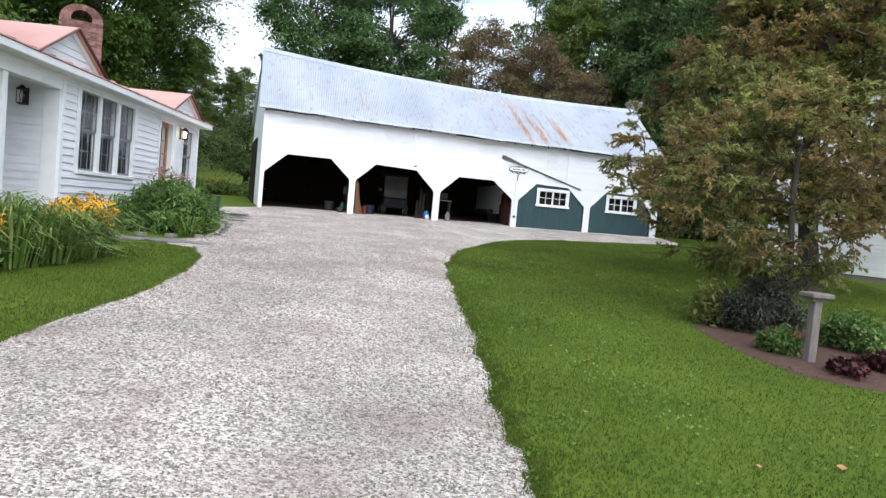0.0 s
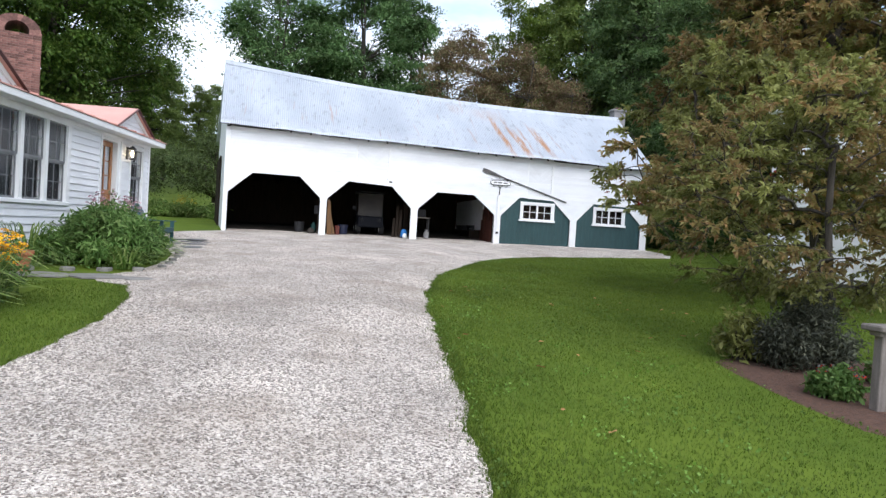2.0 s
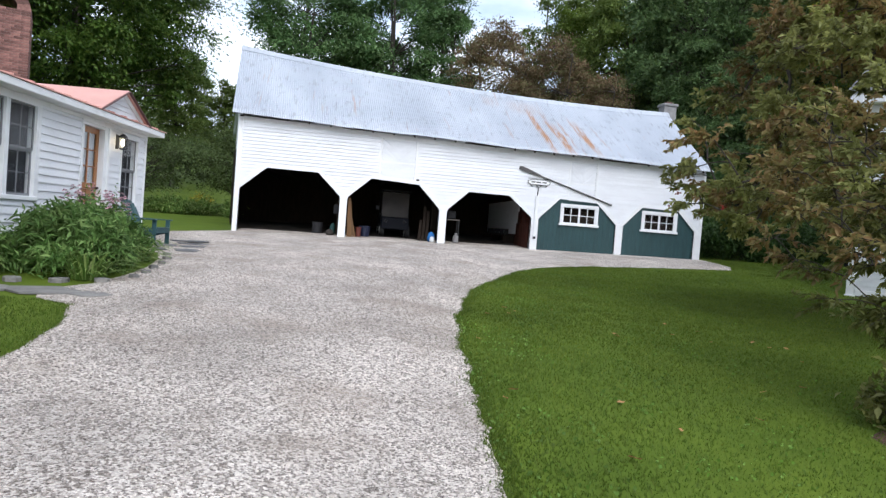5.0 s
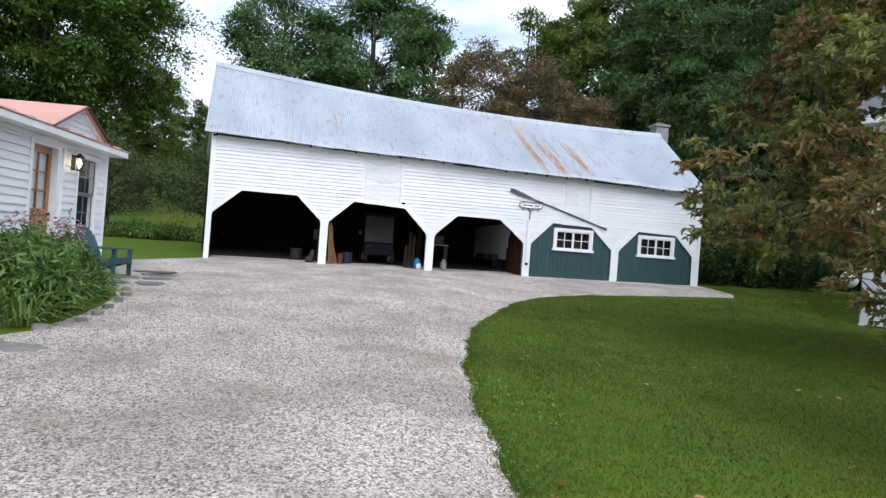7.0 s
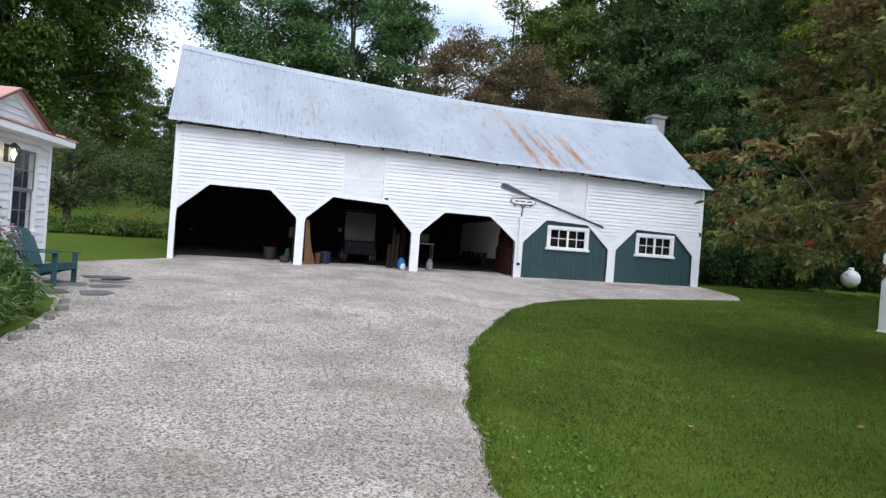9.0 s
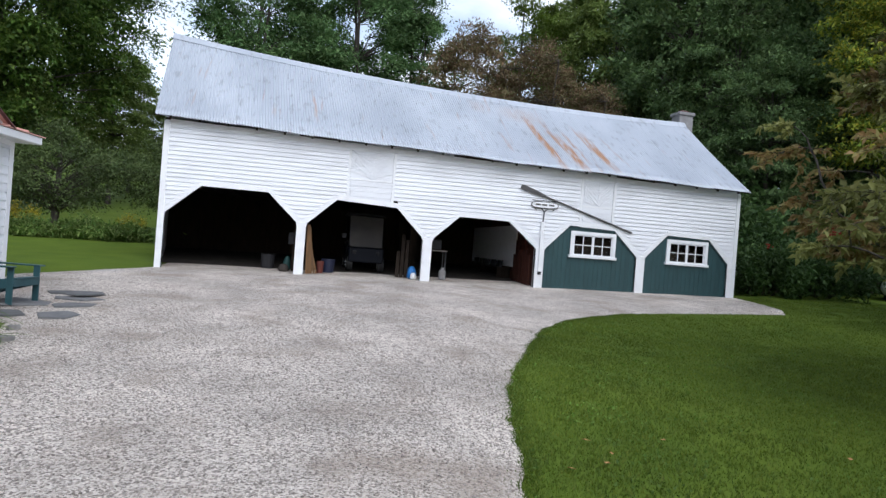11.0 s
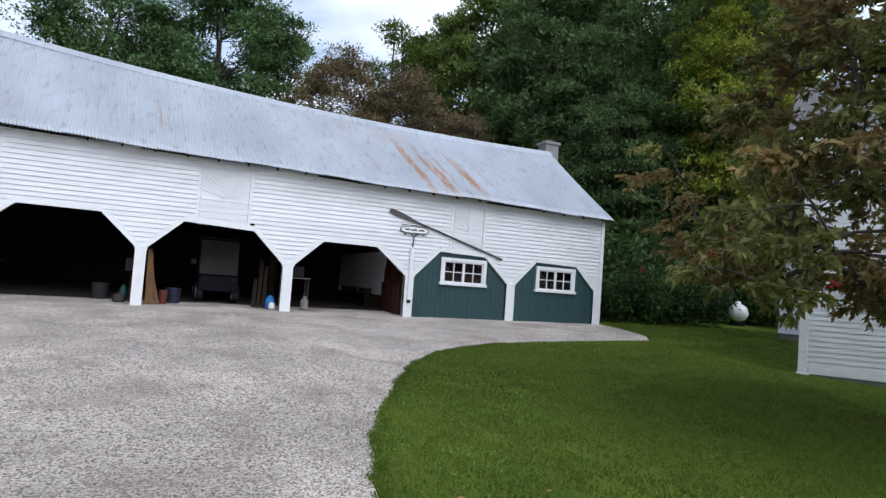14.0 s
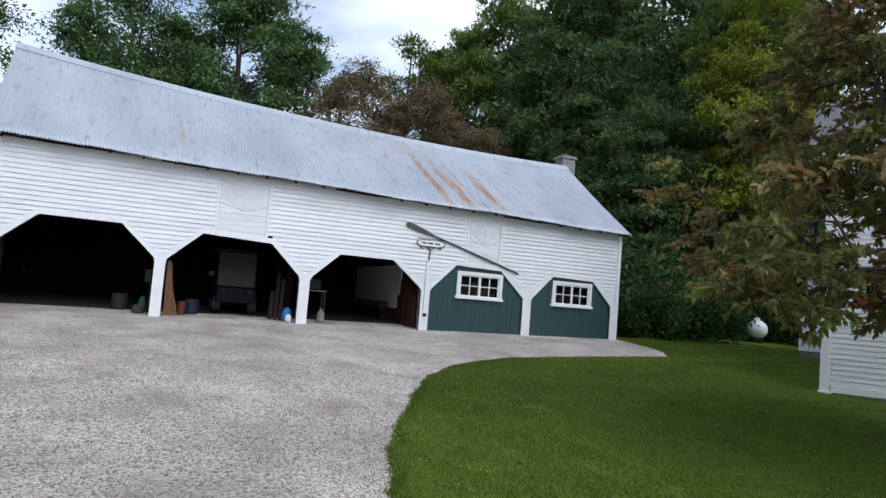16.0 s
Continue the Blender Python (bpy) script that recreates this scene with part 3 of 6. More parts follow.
        leaves("foliage", pos, leaf_size, mat, ob, rng, 0.14, 0.46, dirs=way, curl=0.2)
    return ob


def make_bush(name, label, base, rx, ry, h, n_leaf, leaf_size, mat, seed, narrow=0.45, category="bush", droop=0.2, stems=14, group=""):
    """A bush: thin stems and leaves in lumps over an uneven dome."""
    rng = np.random.default_rng(seed)
    ob = thing(name, label, category, Matrix.Translation(base), group)
    sv, sf, tips = [], [], []
    for k in range(stems * 3):
        a, r = rng.uniform(0, 2 * math.pi), math.sqrt(rng.random())
        lump = 0.8 + 0.35 * rng.random()
        tip = Vector((math.cos(a) * r * rx, math.sin(a) * r * ry, h * lump * (1 - 0.55 * r * r)))
        tips.append(tip)
        if k < stems:
            p, q = tube([(tip.x * 0.25, tip.y * 0.25, -0.05), (tip.x * 0.6, tip.y * 0.6, tip.z * 0.55), tip], [0.012, 0.008, 0.004], 5)
            sf += [tuple(i + len(sv) for i in w) for w in q]
            sv += p
    part("stem_cluster", (sv, sf), bark_mat, ob)
    t = np.array([tuple(p) for p in tips])
    pick = rng.integers(len(tips), size=n_leaf)
    down = rng.random(n_leaf) ** 1.6
    c = t[pick] * (1 - 0.75 * down[:, None] * np.array([0.35, 0.35, 1.0]))
    c += rng.normal(size=(n_leaf, 3)) * np.array([rx, ry, h]) * 0.11
    c[:, 2] = np.maximum(c[:, 2], 0.02)
    leaves("foliage", c, leaf_size, mat, ob, rng, droop, narrow)
    return ob


def clap_boards(parent, mat, z_from, z_to, step, spans, y=0.0, proud=0.02):
    """Lapped boards facing -y. spans(za, zb): rows of (left at za, left at zb, right at za, right at zb)."""
    z = z_from
    while z < z_to - 0.02:
        zb = min(z + step, z_to)
        for la, lb, ra, rb in spans(z, zb):
            if max(ra - la, rb - lb) < 0.03:
                continue
            top = 0.004
            v = [(la, y - proud, z), (ra, y - proud, z), (rb, y - top, zb + 0.004), (lb, y - top, zb + 0.004), (la, y + 0.004, z), (ra, y + 0.004, z), (rb, y + 0.004, zb), (lb, y + 0.004, zb)]
            part("clapboard", (v, [(0, 1, 2, 3), (0, 4, 5, 1), (1, 5, 6, 2), (2, 6, 7, 3), (3, 7, 4, 0), (4, 7, 6, 5)]), mat, parent)
        z = zb


def wall_spans(x0, x1, holes):
    """Spans of a straight wall between its square openings (x0, x1, z0, z1)."""
    def spans(za, zb):
        zm = (za + zb) / 2
        edges, cut = [x0], sorted((h[0], h[1]) for h in holes if h[2] < zm < h[3])
        out, left = [], x0
        for a, b in cut:
            out.append((left, left, a, a))
            left = b
        out.append((left, left, x1, x1))
        return out
    return spans

# ---- ground ----


def axis(lo, hi, near_lo, near_hi, fine, coarse):
    out = [near_lo + i * fine for i in range(int((near_hi - near_lo) / fine) + 1)]
    step, a, b = fine, out[0], out[-1]
    while a > lo or b < hi:
        step = min(step * 1.35, coarse)
        a, b = a - step, b + step
        out = [a] + out + [b]
    return out


gx, gy = axis(-900, 900, -8, 26, 0.5, 120), axis(-700, 1100, -4, 34, 0.5, 120)
ground = thing("ground", "mown green lawn climbing gently to a barn", "lawn", kind="structure",
               data=mesh_of("ground", [(x, y, ground_z(x, y)) for y in gy for x in gx],
                            [(j * len(gx) + i, j * len(gx) + i + 1, (j + 1) * len(gx) + i + 1, (j + 1) * len(gx) + i) for j in range(len(gy) - 1) for i in range(len(gx) - 1)], lawn_mat, True))

RIGHT_EDGE = [(4.2, -14), (4.25, 2), (4.31, 4.04), (4.44, 5.8), (4.67, 7.44), (4.88, 9.6), (5.12, 12.0), (5.42, 14.0), (5.89, 16.1), (6.50, 17.7), (7.45, 19.8), (8.20, 21.3), (9.36, 22.9), (10.2, 23.6), (11.5, 24.35), (12.8, 24.6), (14.6, 24.74), (16.35, 24.78), (16.75, 25.4), (17.15, 28.15), (16.8, 28.2), (16.8, 29.5)]
LEFT_EDGE = [(0.3, -14), (0.55, 2), (0.64, 6.0), (0.75, 7.3), (0.99, 8.4), (1.09, 10.2), (0.96, 11.8), (0.65, 12.9), (0.1, 13.2), (-0.1, 13.9), (0.3, 14.6), (0.42, 15.9), (0.36, 17), (0.2, 18.3), (-0.05, 19.2), (-0.7, 19.9), (-1.5, 21.0), (-2.0, 22.5), (-2.15, 24.8), (-1.1, 26.4), (-0.2, 27.7), (0.0, 28.0), (0.0, 29.5)]


def edge_at(curve, y):
    return float(np.interp(y, [p[1] for p in curve], [p[0] for p in curve]))


def drive_left(y):
    return edge_at(LEFT_EDGE, y) + 0.09 * noise.noise(Vector((y * 1.7, 3.1, 0))) + 0.04 * noise.noise(Vector((y * 7, 9.1, 0)))


def drive_right(y):
    return edge_at(RIGHT_EDGE, y) + 0.08 * noise.noise(Vector((y * 1.9, 7.7, 0))) + 0.05 * noise.noise(Vector((y * 8, 1.3, 0)))


def drive_z(x, y):
    """Wheel tracks and small humps in the gravel."""
    fade = smooth(0, 0.5, x - drive_left(y)) * smooth(0, 0.5, drive_right(y) - x)
    return ground_z(x, y) + 0.006 + 0.018 * fade + 0.014 * noise.noise(Vector((x * 0.9, y * 0.5, 0))) * fade


rows_y = [-14 + 0.7 * i for i in range(20)] + [0.0 + 0.16 * i for i in range(151)] + [24.16 + 0.06 * i for i in range(88)]
dv, df, across = [], [], 36
for y in rows_y:
    a, b = drive_left(y), drive_right(y)
    dv += [(a + (b - a) * i / across, y, drive_z(a + (b - a) * i / across, y)) for i in range(across + 1)]
df = [(j * (across + 1) + i, j * (across + 1) + i + 1, (j + 1) * (across + 1) + i + 1, (j + 1) * (across + 1) + i) for j in range(len(rows_y) - 1) for i in range(across)]
driveway = thing("road", "pale crushed gravel driveway widening before the barn", "driveway", kind="structure", data=mesh_of("road", dv, df, gravel_mat, True))

# ---- barn ----
BARN_Y = 27.84
# left foot, right foot, left shoulder z, right shoulder z, top-left x and z, top-right x and z
BAYS = [(0.13, 3.50, 2.60, 2.59, 0.99, 3.36, 2.70, 3.35), (3.75, 6.98, 2.59, 2.44, 4.535, 3.31, 6.194, 3.23), (7.25, 10.34, 2.44, 2.41, 8.00, 3.14, 9.467, 3.13),
        (10.60, 13.54, 2.41, 2.39, 11.35, 3.17, 12.77, 3.12), (13.82, 16.64, 2.39, 2.38, 14.52, 3.12, 15.95, 3.08)]


def barn_foot(x):
    return 1.12 + 0.012 * x


def eave_z(x):
    return 5.01 - 0.41 * x / 16.8 - 0.02 * math.sin(math.pi * min(1, max(0, x / 16.8)))


def bay_span(b, z):
    x0, x1, za, zb, tx0, tz0, tx1, tz1 = b
    if z >= max(tz0, tz1):
        return None
    left = x0 if z <= za else x0 + (tx0 - x0) * min(1, (z - za) / (tz0 - za))
    right = x1 if z <= zb else x1 + (tx1 - x1) * min(1, (z - zb) / (tz1 - zb))
    return left, right


def barn_spans(za, zb):
    out, la, lb = [], 0.0, 0.0
    for b in BAYS:
        s = bay_span(b, za)
        if s is None:
            continue
        t = bay_span(b, min(zb, max(b[5], b[7]) - 1e-3))
        out.append((la, lb, s[0], t[0]))
        la, lb = s[1], t[1]
    out.append((la, lb, 16.9, 16.9))
    return out


barn = thing("barn", "long white clapboard barn with five bays and an iron roof", "barn")
bv, bf = [], []
z = 1.0
while z < 4.55:
    for la, lb, ra, rb in barn_spans(z, z + 0.1):
        if ra - la > 0.02 or rb - lb > 0.02:
            v = [(la, BARN_Y + 0.006, z), (ra, BARN_Y + 0.006, z), (rb, BARN_Y + 0.006, z + 0.1), (lb, BARN_Y + 0.006, z + 0.1)]
            v += [(x, BARN_Y + 0.12, q) for x, _, q in v]
            bf += [tuple(i + len(bv) for i in q) for q in [(0, 1, 2, 3), (7, 6, 5, 4), (0, 4, 5, 1), (1, 5, 6, 2), (2, 6, 7, 3), (3, 7, 4, 0)]]
            bv += v
    z += 0.1
bf += [tuple(i + len(bv) for i in q) for q in BOX_FACES]
bv += [(0, BARN_Y + 0.006, 4.5), (16.9, BARN_Y + 0.006, 4.5), (16.9, BARN_Y + 0.12, 4.5), (0, BARN_Y + 0.12, 4.5), (0, BARN_Y + 0.006, eave_z(0) + 0.05), (16.9, BARN_Y + 0.006, eave_z(16.9) + 0.05), (16.9, BARN_Y + 0.12, eave_z(16.9) + 0.05), (0, BARN_Y + 0.12, eave_z(0) + 0.05)]
front_wall = part("front_wall", (bv, bf), old_wood, barn, "back of the boarded front wall, dimmed in colour")
HAY_DOORS = [(4.84, 6.0, 3.28, 4.75), (11.68, 12.64, 3.14, 4.58)]


def barn_clap_spans(za, zb):
    out = []
    for la, lb, ra, rb in barn_spans(za, zb):
        cut = [(a, b) for a, b, z0, z1 in HAY_DOORS if z0 - 0.04 < (za + zb) / 2 < z1 + 0.03 and la < a and b < ra]
        for a, b in cut:
            out.append((la, lb, a - 0.07, a - 0.07))
            la = lb = b + 0.07
        top = 16.9
        while top > 0.2 and eave_z(top) < za:
            top -= 0.1
        out.append((la, lb, min(ra, top), min(rb, top)))
    return out


clap_boards(barn, white_clap, barn_foot(0), 4.995, 0.115, barn_clap_spans, BARN_Y, 0.030)


def opening_trim(points, width, proud, parent, mat=white_trim, name="trim"):
    """Flat boards round an opening; the last one wins where they meet."""
    for i in range(len(points) - 1):
        (ax, az), (bx, bz) = points[i], points[i + 1]
        d = Vector((bx - ax, bz - az)).normalized()
        nx, nz = -d.y * width, d.x * width
        ax2, az2, bx2, bz2 = ax - d.x * 0.02, az - d.y * 0.02, bx + d.x * 0.02, bz + d.y * 0.02
        y0 = BARN_Y - proud - 0.003 * (i % 2)
        part(name, prism([(ax2, az2), (bx2, bz2), (bx2 + nx, bz2 + nz), (ax2 + nx, az2 + nz)], y0, BARN_Y + 0.11), mat, parent)


for b in BAYS:
    x0, x1, za, zb, tx0, tz0, tx1, tz1 = b
    opening_trim([(x0, za), (tx0, tz0), (tx1, tz1), (x1, zb)], 0.13, 0.026, barn)
# corner boards and posts, each standing on the gravel
for a, b, top in [(-0.03, 0.13, 4.98), (3.50, 3.75, 2.62), (6.98, 7.25, 2.48), (10.34, 10.60, 2.45), (13.54, 13.82, 2.43), (16.64, 16.93, 4.58)]:
    if top > 4:
        c0, c1 = (-0.03, 0.12) if a < 1 else (16.80, 16.93)
        part("corner_board", bevelled(box(c0, c1, BARN_Y - 0.034, BARN_Y + 0.12, barn_foot(a) - 0.02, top)), white_trim, barn)
        part("post", bevelled(box(a + 0.004 if a < 1 else a, b if a < 1 else b - 0.004, BARN_Y - 0.030, BARN_Y + 0.14, barn_foot(a) - 0.02, 2.66 if a < 1 else 2.44)), white_trim, barn)
    else:
        part("post", bevelled(box(a, b, BARN_Y - 0.032, BARN_Y + 0.16, barn_foot(a) - 0.02, top)), white_trim, barn)
part("frieze_board", prism([(0.12 + 1.667 * k, eave_z(0.12 + 1.667 * k) - 0.13) for k in range(11)] + [(0.12 + 1.667 * k, eave_z(0.12 + 1.667 * k) + 0.02) for k in range(10, -1, -1)], BARN_Y - 0.03, BARN_Y), white_trim, barn)

# ends, back and loft of the barn
RIDGE_Y, BACK_Y = 31.6, 35.6


def ridge_line(u):
    """x and z of the sagging ridge, u from 0 at one end to 1 at the other."""
    return -0.70 + 17.75 * u, 8.21 - 2.0 * u + 1.22 * u * u


def end_wall(x, name, mat, skew=0.0):
    """A gable end; the barn is not square, so one end runs out of true by skew."""
    rz = ridge_line(0 if x < 5 else 1)[1] - 0.08
    ez = eave_z(x) - 0.03
    t = 0.1 if x < 5 else -0.1
    pts = [(BARN_Y + 0.12, 0.9), (BACK_Y, 0.9), (BACK_Y, ez), (RIDGE_Y, rz), (BARN_Y + 0.12, ez)]
    v = [(x - skew * (p - BARN_Y), p, q) for p, q in pts] + [(x - skew * (p - BARN_Y) + t, p, q) for p, q in pts]
    n = len(pts)
    return part(name, (v, [tuple(range(n)), tuple(range(2 * n - 1, n - 1, -1))] + [(i, i + n, (i + 1) % n + n, (i + 1) % n) for i in range(n)]), mat, barn)


SKEW = 0.172
end_wall(0.0, "end_wall", white_clap, SKEW)
end_wall(16.9, "end_wall", white_clap)
# near-black panel set just outside the lower gable end
part("end_door", ([(-SKEW * (y - BARN_Y) - d, y, q) for d in (0.02, 0.07) for y, q in ((31.4, 1.2), (35.3, 1.2), (35.3, 4.2), (31.4, 4.2))], BOX_FACES), old_wood, barn, "dark flat panel low on the gable end")
# back wall, loft and posts carry the interior's shade in their wood colour
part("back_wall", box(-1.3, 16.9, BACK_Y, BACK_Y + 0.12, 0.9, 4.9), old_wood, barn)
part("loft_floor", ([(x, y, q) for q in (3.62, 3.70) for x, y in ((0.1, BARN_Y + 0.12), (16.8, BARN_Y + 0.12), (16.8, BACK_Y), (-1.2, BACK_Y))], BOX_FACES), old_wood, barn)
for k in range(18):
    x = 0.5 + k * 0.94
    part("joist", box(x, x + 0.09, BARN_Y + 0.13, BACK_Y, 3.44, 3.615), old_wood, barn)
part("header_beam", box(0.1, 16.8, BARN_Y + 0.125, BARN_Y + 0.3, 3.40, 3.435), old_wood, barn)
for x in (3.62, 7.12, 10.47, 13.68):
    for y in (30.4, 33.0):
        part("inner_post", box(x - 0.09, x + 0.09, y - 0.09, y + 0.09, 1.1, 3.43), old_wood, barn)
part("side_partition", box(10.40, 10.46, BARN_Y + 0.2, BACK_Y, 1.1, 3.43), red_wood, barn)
inside_floor = thing("floor", "packed dirt and gravel barn floor", "floor", kind="structure",
                     data=mesh_of("floor", [(x, y, ground_z(x, y) + 0.03) for x, y in ((-0.2, 29.25), (16.88, 29.25), (16.88, BACK_Y), (-1.3, BACK_Y))], [(0, 1, 2, 3)], dirt_mat))

# corrugated roof sheets, front and back slope
SHEETS, ROWS_DOWN = 26, 12


def slope_point(u, v, back):
    rx, rz = ridge_line(u)
    ex = (-1.55 + 18.55 * u) if back else (-0.20 + 17.2 * u)
    ez = 5.05 - 0.42 * u + 0.015 * math.sin(u * 19) - 0.02 * math.sin(math.pi * u)
    ey = (BACK_Y + 0.35) if back else (27.46 + 0.03 * noise.noise(Vector((u * 9, 0, 0))))
    dip = -0.05 * math.sin(math.pi * v)
    return Vector((rx + (ex - rx) * v, RIDGE_Y + (ey - RIDGE_Y) * v, rz + (ez - rz) * v + dip))


for back in (False, True):
    for k in range(SHEETS):
        v, f, waves = [], [], (54 if not back else 9)
        lift = 0.0
        for i in range(waves + 1):
            u = (k + i / waves) / SHEETS
            for j in range(ROWS_DOWN + 1):
                p = slope_point(min(u, 1.0), j / ROWS_DOWN * (1.0 + 0.004 * (k % 3)), back)
                p.z += 0.017 * math.sin(2 * math.pi * i * 9 / 54) * (0 if back else 1) + lift + 0.01
                v.append(tuple(p))
        n = ROWS_DOWN + 1
        f = [(i * n + j, i * n + j + 1, (i + 1) * n + j + 1, (i + 1) * n + j) for i in range(waves) for j in range(ROWS_DOWN)]
        me = mesh_of("roof_sheet", v, f, roof_iron, True)
        ob = new("roof_sheet", me)
        ob.parent = barn
        ob.modifiers.new("thickness", "SOLIDIFY").thickness = 0.003
# ridge cap
cap_v, cap_f = [], []
for i in range(41):
    rx, rz = ridge_line(i / 40)
    cap_v += [(rx, RIDGE_Y - 0.24, rz - 0.16), (rx, RIDGE_Y - 0.03, rz + 0.05), (rx, RIDGE_Y + 0.03, rz + 0.05), (rx, RIDGE_Y + 0.24, rz - 0.16)]
    if i:
        o = (i - 1) * 4
        cap_f += [(o + q, o + q + 1, o + q + 5, o + q + 4) for q in range(3)]
cap = part("ridge_cap", (cap_v, cap_f), roof_iron, barn)
cap.modifiers.new("thickness", "SOLIDIFY").thickness = 0.004
for k in range(24):
    u = (k + 0.5) / 24
    p, q = slope_point(u, 1.0, False), slope_point(u, 0.90, False)
    part("rafter_tail", bar((p.x, p.y + 0.07, p.z - 0.045), (q.x, q.y, q.z - 0.045), 0.05, 0.06), old_wood, barn)
soffit = [slope_point(i / 40, 0.995, False) for i in range(41)]
part("eave_board", joined(*[bar((a.x, a.y + 0.02, a.z - 0.018), (b.x, b.y + 0.02, b.z - 0.018), 0.02, 0.022) for a, b in zip(soffit, soffit[1:])]), old_wood, barn)

# small chimney behind the ridge
barn_chimney = part("chimney", bevelled(box(16.95, 17.52, 31.75, 32.3, 1.2, 7.86), 0.02), chimney_mat, barn, "grey parged chimney")
part("chimney_cap", bevelled(box(16.90, 17.57, 31.70, 32.35, 7.80, 7.92), 0.02), chimney_mat, barn_chimney)
part("flue", bevelled(box(17.10, 17.38, 31.9, 32.16, 7.92, 8.02), 0.02), brick_mat, barn_chimney)

# green panels with windows in the two closed bays


def bay_panel(b, win):
    """Upright tongue boards that fill a bay, leaving the window free."""
    x = b[0] + 0.005
    wx0, wx1, wz0, wz1 = win
    while x < b[1] - 0.02:
        x2 = min(x + 0.145, b[1] - 0.005)

        def top(q):
            x0, x1, za, zb, tx0, tz0, tx1, tz1 = b
            if q < tx0:
                return za + (tz0 - za) * (q - x0) / (tx0 - x0)
            if q > tx1:
                return zb + (tz1 - zb) * (x1 - q) / (x1 - tx1)
            return tz0 + (tz1 - tz0) * (q - tx0) / (tx1 - tx0)
        foot = barn_foot(x) - 0.01 + 0.015 * random.random()
        y = BARN_Y + 0.035 + 0.003 * random.random()
        if wx0 < x2 and x < wx1:
            part("green_board", prism([(x, foot), (x2 - 0.006, foot), (x2 - 0.006, wz0), (x, wz0)], y, y + 0.03), green_paint, barn)
            for p, q in ((x, min(x2 - 0.006, wx0 + 0.03)), (max(x, wx1 - 0.03), x2 - 0.006)):
                if q - p > 0.01 and (x < wx0 + 0.03 or x2 > wx1 - 0.03):
                    part("green_board", prism([(p, wz0), (q, wz0), (q, wz1), (p, wz1)], y, y + 0.03), green_paint, barn)
            part("green_board", prism([(x, wz1), (x2 - 0.006, wz1), (x2 - 0.006, top(x2)), (x, top(x))], y, y + 0.03), green_paint, barn)
        else:
            part("green_board", prism([(x, foot), (x2 - 0.006, foot), (x2 - 0.006, top(x2)), (x, top(x))], y, y + 0.03), green_paint, barn)
        x = x2
    # added near-black sheet closes the bay behind its window
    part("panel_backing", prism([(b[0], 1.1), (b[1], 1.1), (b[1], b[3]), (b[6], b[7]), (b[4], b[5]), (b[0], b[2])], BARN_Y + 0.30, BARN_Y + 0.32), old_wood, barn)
    part("edge_batten", joined(prism([(b[0], b[2] - 0.05), (b[4], b[5] - 0.05), (b[4], b[5]), (b[0], b[2])], BARN_Y + 0.008, BARN_Y + 0.034),
                               prism([(b[4], b[5] - 0.05), (b[6], b[7] - 0.05), (b[6], b[7]), (b[4], b[5])], BARN_Y + 0.005, BARN_Y + 0.033),
                               prism([(b[6], b[7] - 0.05), (b[1], b[3] - 0.05), (b[1], b[3]), (b[6], b[7])], BARN_Y + 0.008, BARN_Y + 0.034)), green_paint, barn)


def barn_window(win, name):
    x0, x1, z0, z1 = win
    w = part(name, joined(box(x0, x0 + 0.10, BARN_Y - 0.01, BARN_Y + 0.07, z0, z1), box(x1 - 0.10, x1, BARN_Y - 0.01, BARN_Y + 0.07, z0, z1),
                          box(x0 + 0.1, x1 - 0.1, BARN_Y - 0.012, BARN_Y + 0.07, z1 - 0.10, z1)), white_trim, barn, "white-framed window with two four-pane sashes")
    part("sill", bevelled(box(x0 - 0.04, x1 + 0.04, BARN_Y - 0.05, BARN_Y + 0.07, z0 - 0.045, z0 + 0.035)), white_trim, w)
    mid = (x0 + x1) / 2
    for a, b in ((x0 + 0.1, mid), (mid, x1 - 0.1)):
        c, d = z0 + 0.035, z1 - 0.1
        part("sash", joined(box(a, a + 0.035, BARN_Y + 0.02, BARN_Y + 0.055, c, d), box(b - 0.035, b, BARN_Y + 0.02, BARN_Y + 0.055, c, d), box(a + 0.035, b - 0.035, BARN_Y + 0.021, BARN_Y + 0.055, c, c + 0.035), box(a + 0.035, b - 0.035, BARN_Y + 0.021, BARN_Y + 0.055, d - 0.035, d),
                            box((a + b) / 2 - 0.012, (a + b) / 2 + 0.012, BARN_Y + 0.022, BARN_Y + 0.05, c + 0.035, d - 0.035), box(a + 0.035, b - 0.035, BARN_Y + 0.024, BARN_Y + 0.05, (c + d) / 2 - 0.012, (c + d) / 2 + 0.012)), white_trim, w)
        for i in range(2):
            for j in range(2):
                px, pz = a + 0.035 + i * (b - a - 0.07) / 2, c + 0.035 + j * (d - c - 0.07) / 2
                g = part("pane", box(px, px + (b - a - 0.07) / 2, BARN_Y + 0.036, BARN_Y + 0.040, pz, pz + (d - c - 0.07) / 2), glass_dark, w)
                g.visible_shadow = False
    return w


WINDOW_A, WINDOW_B = (11.41, 12.85, 2.28, 3.02), (14.54, 15.94, 2.28, 3.01)
bay_panel(BAYS[3], WINDOW_A)
bay_panel(BAYS[4], WINDOW_B)
barn_window(WINDOW_A, "window")
barn_window(WINDOW_B, "window")

